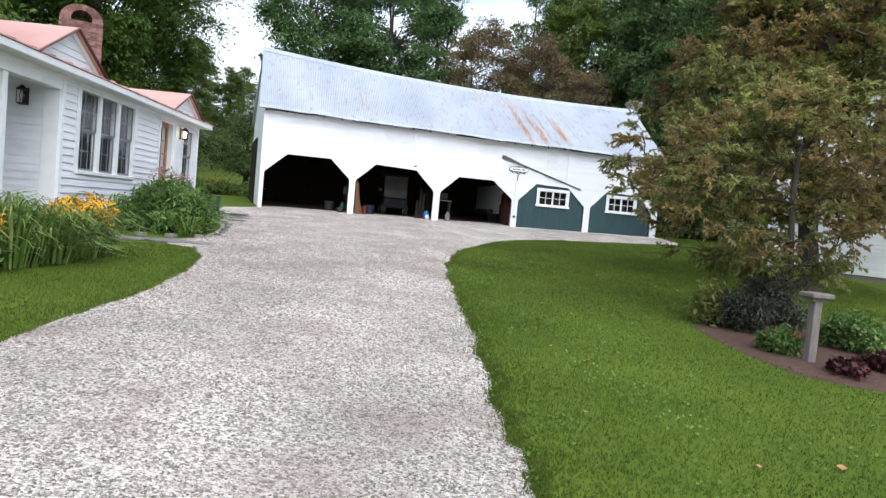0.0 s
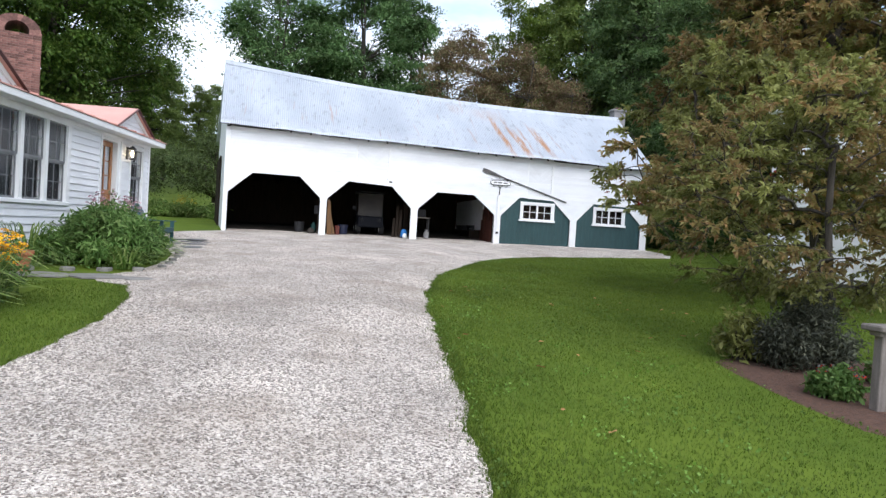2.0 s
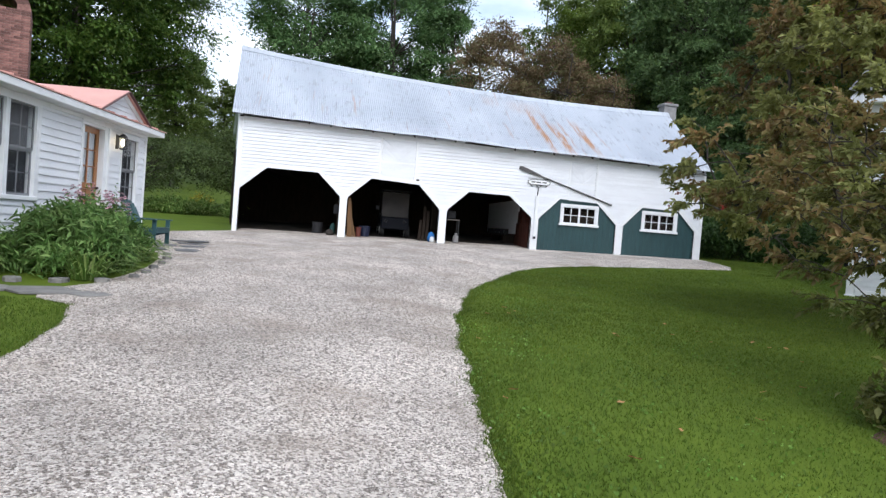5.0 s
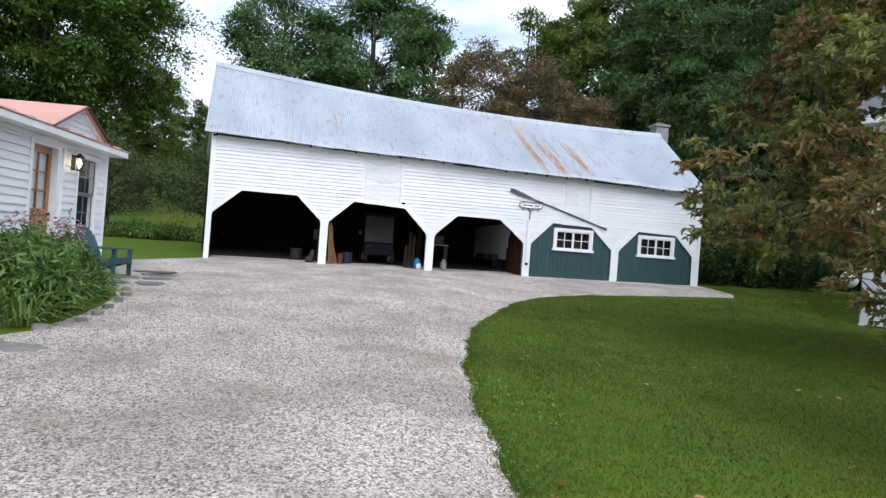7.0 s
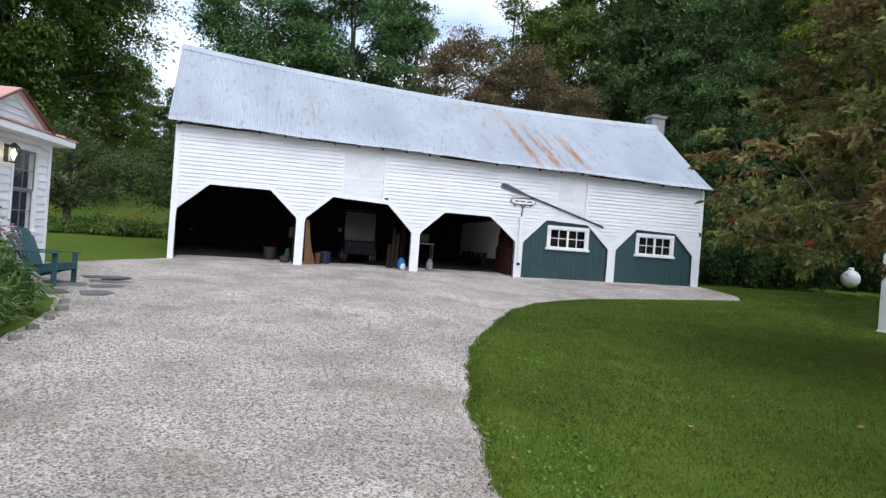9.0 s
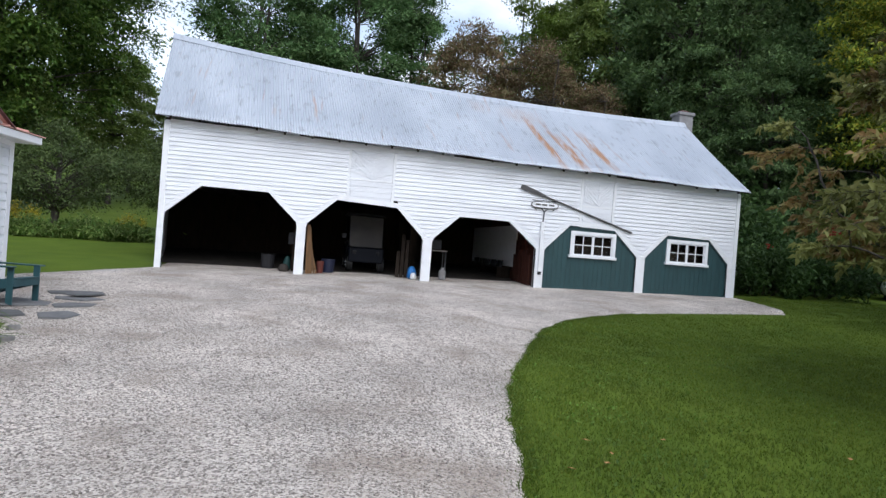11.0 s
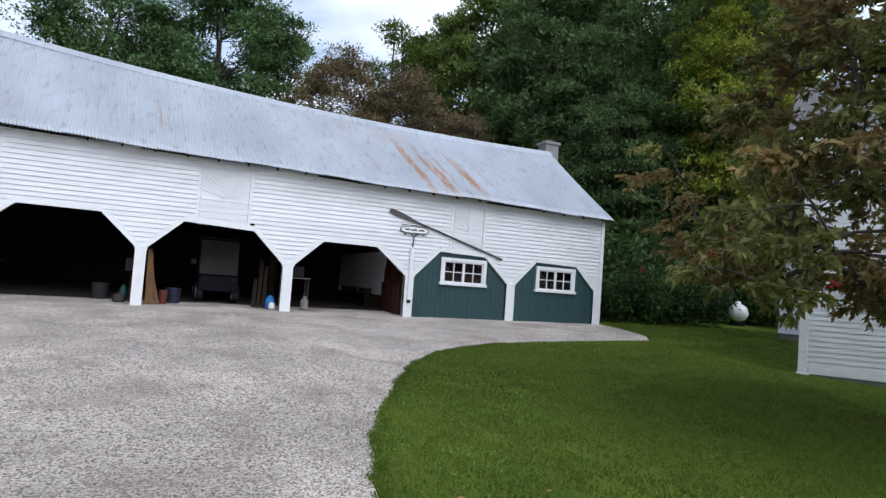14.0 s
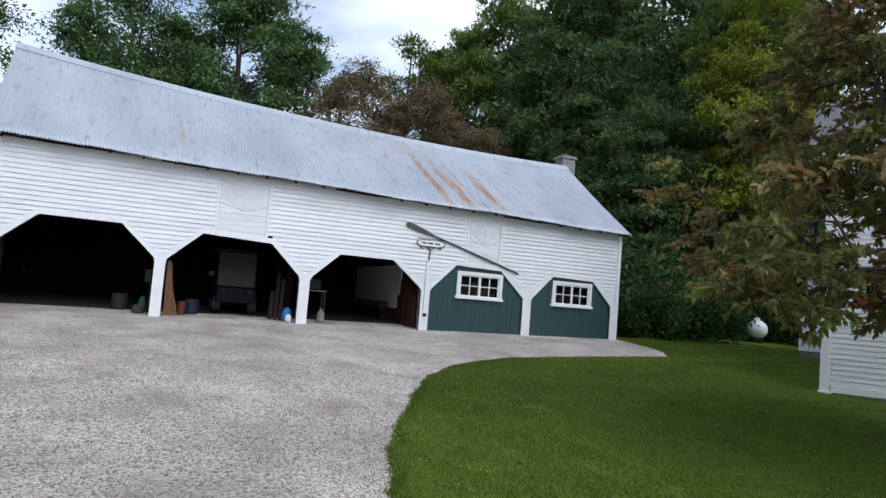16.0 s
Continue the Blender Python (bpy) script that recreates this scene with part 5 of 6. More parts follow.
for k in range(20):
    part("clapboard", ([(-0.78, 5.935, 1.5 + k * 0.118), (0.0, 5.935, 1.5 + k * 0.118), (0.0, 5.955, 1.62 + k * 0.118), (-0.78, 5.955, 1.62 + k * 0.118), (-0.78, 5.96, 1.5 + k * 0.118), (0.0, 5.96, 1.5 + k * 0.118), (0.0, 5.96, 1.618 + k * 0.118), (-0.78, 5.96, 1.618 + k * 0.118)], BOX_FACES), white_clap, wing)
part("wing_foundation", box(-0.74, 0.4, 5.99, 8.5, 0.5, 1.5), stone_mat, villa)

# ---- trees ----
# great maple beyond the farmhouse
make_tree("maple_tree", "huge dark green maple towering behind the farmhouse", along_ground(-18.0, 60), 33, 12.5, 4.0, 190000, 0.32, maple_leaf, 3, 0.6, 300, 0.085, 0.5)
make_tree("maple_tree", "dark green maple behind the farmhouse", along_ground(-25, 44), 27, 11, 3.0, 32000, 0.42, maple_leaf, 4, 0.5, 140, 0.105, 0.6)
# ash trees beyond the barn
ash_a = make_tree("ash_tree", "tall airy ash tree behind the barn roof", along_ground(-0.2, 57.4), 20.5, 5.2, 6, 34000, 0.27, ash_leaf, 5, 0.28, 95, 0.12, 0.7, forks=3, narrow=0.5)
ash_b = make_tree("ash_tree", "tall ash tree behind the barn roof", along_ground(7.2, 57.4), 20.5, 4.6, 5, 46000, 0.27, ash_leaf, 6, 0.28, 130, 0.12, 0.7, forks=2, narrow=0.5)
copy_thing(ash_b, Matrix.Translation(along_ground(10.6, 57.2)) @ Matrix.Rotation(1.1, 4, "Z") @ Matrix.Scale(0.83, 4))
copy_thing(ash_a, Matrix.Translation(along_ground(3.4, 60)) @ Matrix.Rotation(2.1, 4, "Z") @ Matrix.Scale(0.86, 4))
# browning trees above the ridge
brown_a = make_tree("browning_tree", "thin reddish-brown tree behind the barn", along_ground(13.1, 49.5), 13.8, 4.2, 2.0, 40000, 0.17, brown_leaf, 8, 0.18, 170, 0.10, 0.5, forks=3)
copy_thing(brown_a, Matrix.Translation(along_ground(16.9, 46.8)) @ Matrix.Rotation(2.4, 4, "Z") @ Matrix.Scale(0.9, 4))
copy_thing(brown_a, Matrix.Translation(along_ground(19.5, 45)) @ Matrix.Rotation(4.1, 4, "Z") @ Matrix.Scale(0.72, 4))
# woods on the slope
wood_a = make_tree("forest_tree", "dense dark green tree at the edge of the woods", along_ground(27, 47), 23, 6.5, 2.0, 46000, 0.33, wood_leaf, 11, 0.35, 190, 0.095, 0.7)
wood_b = make_tree("forest_tree", "dense dark green tree at the edge of the woods", along_ground(33, 41), 25, 6.5, 1.5, 46000, 0.33, wood_leaf, 12, 0.35, 190, 0.095, 0.8)
wood_c = make_tree("forest_tree", "tall green tree at the edge of the woods", along_ground(25.5, 56), 23, 5.5, 3.0, 38000, 0.33, wood_light, 13, 0.35, 150, 0.10, 0.7)
rngw = random.Random(5)
for src, x, y, s in [(wood_c, 24.0, 60, 0.86), (wood_b, 25.5, 41, 0.62), (wood_a, 30, 36.5, 0.80), (wood_c, 36, 34, 0.5), (wood_c, 38, 46, 1.1), (wood_b, 32, 54, 1.0), (wood_c, 33, 64, 1.05), (wood_a, 40, 60, 1.1), (wood_b, 50, 48, 0.7),
                     (wood_a, 24.5, 36.5, 0.48), (wood_c, -9, 84, 0.46), (wood_c, -13, 78, 0.55), (wood_c, -6, 88, 0.42), (wood_c, -17, 76, 0.6), (wood_c, -2, 92, 0.36), (wood_c, -11.5, 66, 0.52), (wood_c, -15.5, 58, 0.5), (wood_c, -8.5, 72, 0.42)]:
    copy_thing(src, Matrix.Translation(along_ground(x, y)) @ Matrix.Rotation(rngw.uniform(0, 6.28), 4, "Z") @ Matrix.Scale(s, 4))
make_tree("yellowing_tree", "yellow-green tree among the dark woods", along_ground(27.7, 33.0), 17.5, 3.8, 4.5, 36000, 0.19, yellow_leaf, 21, 0.16, 100, 0.12, 0.6, forks=2)
make_tree("yellowing_tree", "light green tree above the browning trees", along_ground(19.9, 60), 19.5, 4.0, 5, 30000, 0.24, leafy("light_green_leaf", (0.06, 0.10, 0.015), (0.085, 0.13, 0.02), (0.12, 0.16, 0.025)), 22, 0.2, 70, 0.15, 0.6)
# bronze crab tree over the lawn
big_crab = make_spray_tree("crabapple_tree", "broad bronze and green crabapple tree beside the lawn", along_ground(14.9, 15.5), [(0, 0, -0.1), (0, 0.02, 0.35), (-0.05, 0.05, 0.9), (-0.12, 0.05, 1.35), (-0.2, 0.05, 2.0), (-0.3, 0.05, 2.9), (-0.35, 0.05, 4.0)], 0.26, (-0.65, 0.1),
                [(1.85, 3.2), (2.15, 4.3), (2.6, 4.9), (3.6, 4.9), (4.3, 4.4), (4.8, 3.6), (5.4, 2.9), (6.4, 2.5), (7.6, 2.0), (8.8, 1.3), (9.5, 0.4)], 800, 150, 0.48, 0.125, (crab_leaf, crab_green), 31, 0.30, inner=0.15)
small_crab = make_spray_tree("crabapple_tree", "slender young bronze-green tree behind the dark shrub", along_ground(10.15, 9.95), [(0, 0, -0.1), (0.0, 0.0, 0.5), (0.03, 0.02, 1.0), (0.0, 0.05, 1.5), (-0.05, 0.05, 2.1), (-0.05, 0.05, 2.8)], 0.055, (-0.3, 0.2),
                [(0.95, 0.8), (1.3, 1.5), (1.8, 1.9), (2.5, 1.95), (3.0, 1.7), (3.5, 1.1), (3.95, 0.3)], 210, 120, 0.32, 0.085, (crab_leaf, crab_green), 33, 0.34, inner=0.12)
rngb = random.Random(9)
for k in range(5):
    a, z = 3.14 + rngb.uniform(-0.9, 0.8), rngb.uniform(1.9, 3.0)
    at = Vector((-0.65 + 4.6 * math.cos(a), 4.6 * math.sin(a), z))
    v, f = [], []
    for q in range(9):
        o = at + Vector((rngb.uniform(-0.05, 0.05), rngb.uniform(-0.05, 0.05), rngb.uniform(-0.05, 0.03)))
        bv2, bf2 = turned([(0.004, -0.012), (0.013, -0.004), (0.013, 0.004), (0.004, 0.012)], 7)
        f += [tuple(i + len(v) for i in w) for w in bf2]
        v += [tuple(o + Vector(w)) for w in bv2]
    tagged(part("berry_cluster", (v, f), berry_red, big_crab, "small dull red berries"), kind="stuff")
# wood edge shrubs right of the barn
under = make_bush("undergrowth_bush", "dense green undergrowth bush at the edge of the woods", along_ground(19.2, 29.6), 1.8, 1.3, 1.7, 4800, 0.165, shade_leaf, 41)
for x, y, s in [(21.8, 30.0, 1.1), (22.6, 31.6, 1.0), (20.5, 32.0, 1.7), (24.0, 33.0, 1.8), (27.2, 29.5, 1.2), (30, 28.5, 1.4), (27.5, 33, 2.0), (18.6, 33.5, 1.5), (33, 30, 2.0), (31, 25.5, 1.1), (22, 36, 2.4), (28, 37, 2.5)]:
    copy_thing(under, Matrix.Translation(along_ground(x, y)) @ Matrix.Rotation(rngw.uniform(0, 6.28), 4, "Z") @ Matrix.Scale(s, 4))
# far garden between house and barn
apple = make_tree("apple_tree", "low spreading old apple tree beyond the back lawn", along_ground(-7.5, 43), 4.6, 3.6, 0.9, 26000, 0.13, leafy("olive_leaf", (0.05, 0.08, 0.025), (0.075, 0.105, 0.035), (0.11, 0.14, 0.05)), 51, 0.2, 90, 0.13, 0.5)
copy_thing(apple, Matrix.Translation(along_ground(-12.5, 46)) @ Matrix.Rotation(2, 4, "Z") @ Matrix.Scale(1.05, 4))
copy_thing(apple, Matrix.Translation(along_ground(-3.2, 48)) @ Matrix.Rotation(3.3, 4, "Z") @ Matrix.Scale(1.1, 4))
border = make_bush("border_plants", "row of leafy green border plants beyond the lawn", along_ground(-4.6, 37.6), 1.3, 0.6, 0.75, 3000, 0.22, lily_leaf, 61, 0.25, "border plants")
for k, x in enumerate((-6.6, -8.4, -10.4, -2.9, -1.2, -12.4)):
    copy_thing(border, Matrix.Translation(along_ground(x, 37.0 + 0.5 * (k % 2) + 0.25 * x * -0.2)) @ Matrix.Rotation(k * 1.3, 4, "Z") @ Matrix.Scale(0.9 + 0.15 * (k % 3), 4))
goldenrod = make_bush("goldenrod_clump", "clump of yellow goldenrod in the far garden", along_ground(-7.6, 39.5), 0.9, 0.6, 1.25, 1800, 0.10, leafy("goldenrod", (0.25, 0.22, 0.02), (0.35, 0.28, 0.02), (0.10, 0.13, 0.03)), 62, 0.5, "flowers")
copy_thing(goldenrod, Matrix.Translation(along_ground(-3.8, 41.5)) @ Matrix.Scale(0.8, 4))

# ---- garden beds by the house ----
make_bush("garden_bush", "big leafy green perennial bush beside the drive", along_ground(-0.55, 15.7), 0.95, 1.0, 0.86, 9000, 0.15, bush_leaf, 71, 0.26)
make_bush("garden_bush", "leafy green peony bush before the house wall", along_ground(-0.75, 17.2), 0.95, 1.0, 0.92, 9000, 0.15, bush_leaf, 72, 0.26)
make_bush("garden_bush", "low leafy green bush by the flagstones", along_ground(-0.75, 18.2), 0.6, 0.5, 0.55, 2800, 0.13, bush_leaf, 73)


def blade_clump(name, label, base, radius, height, count, mat, seed, width=0.018):
    """Arching strap leaves that rise from one crown."""
    rng = random.Random(seed)
    ob = thing(name, label, "plant", Matrix.Translation(base))
    v, f = [], []
    for k in range(count):
        a, r0 = rng.uniform(0, 6.283), rng.random() ** 0.5 * radius * 0.5
        reach, h = radius * rng.uniform(0.45, 1.3), height * rng.uniform(0.3, 1.1)
        d, s = Vector((math.cos(a), math.sin(a), 0)), Vector((-math.sin(a), math.cos(a), 0))
        o = len(v)
        for i in range(5):
            u = i / 4
            p = d * (r0 + reach * u ** 1.4) + Vector((0, 0, h * (u * 2.25 - 1.6 * u * u)))
            w = width * (1 - u ** 2.2) + 0.001
            v += [tuple(p - s * w), tuple(p + s * w + Vector((0, 0, 0.003)))]
        f += [(o + 2 * i, o + 2 * i + 1, o + 2 * i + 3, o + 2 * i + 2) for i in range(4)]
    part("blade_tuft", (v, f), mat, ob)
    return ob


for k, (x, y, r, h) in enumerate([(-0.75, 10.3, 0.75, 0.75), (-1.35, 10.6, 0.8, 0.85), (-1.0, 10.75, 0.7, 0.75), (-1.75, 11.2, 0.8, 0.85), (-1.9, 10.2, 0.8, 0.8), (-1.3, 9.7, 0.7, 0.7), (-2.3, 9.6, 0.8, 0.8), (-0.95, 9.75, 0.8, 0.95), (-0.6, 10.9, 0.7, 0.85), (-1.6, 9.9, 0.85, 1.0)]):
    blade_clump("daylily_clump", "green daylily clump with arching strap leaves in the flower bed", along_ground(x, y), r, h * 1.15, 170, lily_leaf, 80 + k, 0.013)
for k, (x, y, r, h) in enumerate([(0.05, 15.0, 0.5, 0.5), (0.1, 16.2, 0.5, 0.5), (0.0, 17.6, 0.5, 0.5), (-1.5, 14.9, 0.5, 0.9)]):
    blade_clump("daylily_clump", "green daylily clump at the edge of the bed", along_ground(x, y), r, h, 110, lily_leaf, 90 + k, 0.014)


def flower_clump(name, label, base, rx, ry, h, heads, petal, seed, size=0.045):
    """Stems with leaves and ray flowers on top."""
    rng = random.Random(seed)
    ob = make_bush(name, label, base, rx, ry, h * 0.8, 1500, 0.09, bush_leaf, seed, category="flowers")
    v, f, cv, cf = [], [], [], []
    for k in range(heads):
        a, r = rng.uniform(0, 6.283), math.sqrt(rng.random())
        c = Vector((math.cos(a) * rx * r, math.sin(a) * ry * r, h * (0.72 + 0.33 * rng.random()) * (1 - 0.2 * r)))
        tilt = Matrix.Rotation(rng.uniform(-0.6, 0.6), 3, "X") @ Matrix.Rotation(rng.uniform(-0.6, 0.6), 3, "Y")
        for i in range(9):
            b = 6.283 * i / 9
            p = [Vector((0, 0, 0)), Vector((math.cos(b - 0.25), math.sin(b - 0.25), -0.05)) * size * 0.7, Vector((math.cos(b), math.sin(b), -0.25)) * size, Vector((math.cos(b + 0.25), math.sin(b + 0.25), -0.05)) * size * 0.7]
            f.append(tuple(range(len(v), len(v) + 4)))
            v += [tuple(c + tilt @ q) for q in p]
        tv, tf = turned([(0.012, -0.002), (0.013, 0.008), (0.004, 0.016)], 6)
        cf += [tuple(i + len(cv) for i in q) for q in tf]
        cv += [tuple(c + tilt @ Vector(q)) for q in tv]
    tagged(part("bloom", (v, f), petal, ob), kind="stuff")
    tagged(part("bloom_eye", (cv, cf), oar_wood, ob), kind="stuff")
    return ob


flower_clump("black_eyed_susan", "golden black-eyed susans in full bloom in the bed", along_ground(-0.72, 11.2), 0.5, 0.5, 0.82, 200, yellow_petal, 101, 0.058)
flower_clump("black_eyed_susan", "golden black-eyed susans in full bloom in the bed", along_ground(-0.8, 11.75), 0.5, 0.4, 0.9, 130, yellow_petal, 102, 0.058)
flower_clump("black_eyed_susan", "golden black-eyed susans at the front of the bed", along_ground(-1.15, 9.0), 0.4, 0.5, 0.85, 110, yellow_petal, 103, 0.058)
flower_clump("pink_phlox", "pale pink phlox before the house wall", along_ground(-1.15, 18.2), 0.5, 0.6, 1.4, 90, pink_petal, 104, 0.045)
flower_clump("pink_phlox", "pale pink phlox beside the pine door", along_ground(-1.1, 19.6), 0.3, 0.4, 1.25, 60, pink_petal, 105, 0.045)

# ---- yard furniture and small planting ----


def adirondack(m):
    """A slatted garden chair with a fanned back, facing +x in its own frame."""
    ob = thing("adirondack_chair", "blue-green painted slatted garden chair beside the house", "chair", m)
    for k in range(7):
        y = (k - 3) * 0.085
        top = 0.98 - 0.018 * (k - 3) ** 2
        a, b = Vector((-0.12, y * 0.8, 0.24)), Vector((-0.45, y * 1.35, top))
        part("back_slat", bar(a, b, 0.075, 0.02, (1, 0, 0.4)), chair_paint, ob)
    for k in range(6):
        x = -0.1 + k * 0.095
        part("seat_slat", bevelled(box(x, x + 0.085, -0.28, 0.28, 0.30 + 0.016 * k, 0.322 + 0.016 * k), 0.004), chair_paint, ob)
    for s in (-1, 1):
        part("arm", bevelled(box(-0.40, 0.46, s * 0.36 - 0.07, s * 0.36 + 0.07, 0.56, 0.582), 0.006), chair_paint, ob)
        part("front_leg", bevelled(box(0.34, 0.44, s * 0.32 - 0.012, s * 0.32 + 0.012, 0.0, 0.56), 0.004), chair_paint, ob)
        part("side_rail", bar((0.42, s * 0.295, 0.34), (-0.62, s * 0.295, 0.03), 0.022, 0.13), chair_paint, ob)
        part("arm_post", bar((-0.30, s * 0.33, 0.12), (-0.33, s * 0.34, 0.56), 0.022, 0.07, (1, 0, 0)), chair_paint, ob)
    part("front_rail", box(0.42, 0.445, -0.31, 0.31, 0.27, 0.40), chair_paint, ob)
    part("back_brace", box(-0.36, -0.33, -0.36, 0.36, 0.535, 0.565), chair_paint, ob)
    return ob


adirondack(Matrix.Translation(along_ground(-0.85, 20.9, 0.035)) @ Matrix.Rotation(radians(-12), 4, "Z"))

# bird table on a post
table_m = Matrix.Translation(along_ground(9.02, 7.9))
feeder = thing("bird_table", "weathered grey wooden bird table on a square post", "bird table", table_m)
part("post", bevelled(box(-0.055, 0.055, -0.055, 0.055, -0.1, 0.80), 0.008), grey_wood, feeder)
part("tray", bevelled(box(-0.155, 0.155, -0.135, 0.135, 0.84, 0.905), 0.015), grey_wood, feeder)
part("cleat", bevelled(box(-0.10, 0.10, -0.07, 0.07, 0.795, 0.842), 0.006), grey_wood, feeder)

# mulch bed with its shrubs
bed_v, bed_f = [], []
BED = [(8.55, 9.95), (8.42, 9.3), (8.40, 8.6), (8.38, 8.0), (8.42, 7.4), (8.8, 6.9), (9.6, 6.5), (10.8, 6.6), (11.4, 7.4), (11.5, 8.6), (11.2, 9.8), (10.4, 10.5), (9.4, 10.5)]
for r in range(8):
    for x, y in BED:
        px_, py_ = 9.9 + (x - 9.9) * r / 7, 8.5 + (y - 8.5) * r / 7
        px_ += 0.06 * noise.noise(Vector((px_ * 3, py_ * 3, 0)))
        bed_v.append((px_, py_, ground_z(px_, py_) + 0.05 * (1 - (r / 7) ** 4) + 0.012 * noise.noise(Vector((px_ * 6, py_ * 6, 4)))))
    if r:
        n = len(BED)
        bed_f += [((r - 1) * n + i, (r - 1) * n + (i + 1) % n, r * n + (i + 1) % n, r * n + i) for i in range(n)]
thing("mulch_bed", "brown bark mulch bed cut into the lawn", "flower bed", kind="structure", data=mesh_of("mulch_bed", bed_v, bed_f, mulch_mat, True))
make_bush("dark_shrub", "dark-leaved rounded shrub in the mulch bed", along_ground(9.55, 9.65, 0.03), 0.64, 0.6, 0.80, 9000, 0.075, dark_bush_leaf, 111, 0.34)
make_bush("golden_shrub", "low yellow-green shrub in the mulch bed", along_ground(10.25, 8.65, 0.04), 0.5, 0.5, 0.46, 4200, 0.065, bush_leaf, 112, 0.55)
make_bush("golden_shrub", "yellow-green young shrub behind the dark shrub", along_ground(9.0, 10.1, 0.03), 0.35, 0.35, 0.62, 900, 0.10, crab_green, 118, 0.5)
flower_clump("red_flower", "small green plant with red flowers in the mulch bed", along_ground(8.95, 8.35, 0.04), 0.26, 0.26, 0.36, 16, red_petal, 113, 0.03)
make_bush("coral_bells", "purple-leaved low plant at the edge of the mulch", along_ground(9.1, 7.35, 0.04), 0.24, 0.24, 0.16, 420, 0.08, purple_leaf, 114, 0.8)
make_bush("coral_bells", "purple-leaved low plant in the mulch bed", along_ground(9.75, 7.55, 0.05), 0.26, 0.26, 0.2, 420, 0.08, purple_leaf, 115, 0.8)

# flagstones, edging and slates


def slab(name, label, x, y, rx, ry, thick, mat, seed, category="stone", d=0.0, turn=0.0, group=""):
    rng = random.Random(seed)
    n = 5 if mat is slate_mat else 7
    ring = [(rx * math.cos(6.283 * i / n + rng.uniform(-0.25, 0.25)) * rng.uniform(0.8, 1.1), ry * math.sin(6.283 * i / n + rng.uniform(-0.2, 0.2)) * rng.uniform(0.8, 1.1)) for i in range(n)]
    v = [(a, b, 0) for a, b in ring] + [(a, b, thick * 0.75) for a, b in ring] + [(a * 0.93, b * 0.93, thick) for a, b in ring]
    f = [tuple(range(n - 1, -1, -1)), tuple(range(2 * n, 3 * n))]
    for k in range(2):
        f += [(k * n + i, k * n + (i + 1) % n, (k + 1) * n + (i + 1) % n, (k + 1) * n + i) for i in range(n)]
    return thing(name, label, category, Matrix.Translation(along_ground(x, y, d)) @ Matrix.Rotation(turn, 4, "Z") @ Matrix.Rotation(rng.uniform(-0.02, 0.02), 4, "X"), group, data=mesh_of(name, v, f, mat))


for k, (x, y, rx, ry) in enumerate([(0.05, 13.75, 0.55, 0.36), (-0.85, 13.75, 0.5, 0.42), (-1.7, 13.9, 0.5, 0.45), (0.6, 13.6, 0.35, 0.25)]):
    slab("flagstone", "flat grey flagstone in the garden path", x, y, rx, ry, 0.03, stone_mat, 120 + k, group="garden path flagstones")
for k, (x, y, r) in enumerate([(0.35, 14.75, 0.2), (-0.15, 14.55, 0.26), (-0.7, 14.45, 0.28), (0.62, 15.3, 0.16), (0.62, 15.9, 0.15), (0.55, 16.6, 0.18), (0.5, 17.3, 0.15), (0.38, 18.1, 0.2), (0.2, 18.8, 0.17), (-1.3, 14.4, 0.25)]):
    slab("edging_stone", "rough grey edging stone along the flower bed", x, y, r * 0.55, r * 0.42, 0.065, stone_mat, 130 + k, turn=k * 0.9, group="bed edging stones")
for k, (x, y, rx, ry, d) in enumerate([(0.05, 21.6, 0.45, 0.3, 0.0), (-0.2, 22.3, 0.5, 0.3, 0.0), (0.25, 20.9, 0.4, 0.28, 0.0), (0.1, 22.0, 0.38, 0.24, 0.035), (0.35, 19.9, 0.45, 0.32, 0.0), (-0.5, 21.0, 0.6, 0.5, 0.0), (-0.35, 19.9, 0.4, 0.3, 0.0)]):
    slab("slate_slab", "dark loose slate slab lying on the gravel", x, y, rx, ry, 0.03, slate_mat, 150 + k, d=0.012 + d, turn=k * 0.4, group="loose slates")
for k in range(3):
    slab("door_step", "grey stone step below the pine door", -1.15 + 0.12 * k, 19.85, 0.75 - 0.12 * k, 0.7, 0.16, stone_mat, 160 + k, d=0.02 - 0.14 * k + 0.14)
pot = thing("flower_pot", "terracotta flower pot by the bush", "pot", Matrix.Translation(along_ground(-1.35, 14.2)))
part("body", turned([(0.12, 0.0), (0.19, 0.28), (0.21, 0.28), (0.21, 0.34), (0.18, 0.34), (0.16, 0.26)], 20), terracotta, pot)

tank = thing("propane_tank", "white horizontal propane tank at the edge of the woods", "gas tank", Matrix.Translation(along_ground(25.2, 30.1)) @ Matrix.Rotation(math.atan2(0.74, 0.68), 4, "Z") @ Matrix.Scale(0.72, 4))
part("shell", moved(turned([(0.02, -1.2), (0.22, -1.16), (0.38, -1.05), (0.46, -0.9), (0.48, -0.75), (0.48, 0.75), (0.46, 0.9), (0.38, 1.05), (0.22, 1.16), (0.02, 1.2)], 24), Matrix.Translation((0, 0, 0.68)) @ Matrix.Rotation(radians(90), 4, "Y")), white_plastic, tank)
part("dome_lid", turned([(0.16, 1.12), (0.16, 1.24), (0.12, 1.29), (0.03, 1.31)], 16), white_plastic, tank)
for x in (-0.7, 0.7):
    part("saddle_leg", bevelled(box(x - 0.05, x + 0.05, -0.3, 0.3, -0.05, 0.32), 0.01), grey_metal, tank)

# ---- inside the barn ----


# most things in here have the barn's dimness worked into their colours
def floor_z(x, y):
    return ground_z(x, y) + 0.03


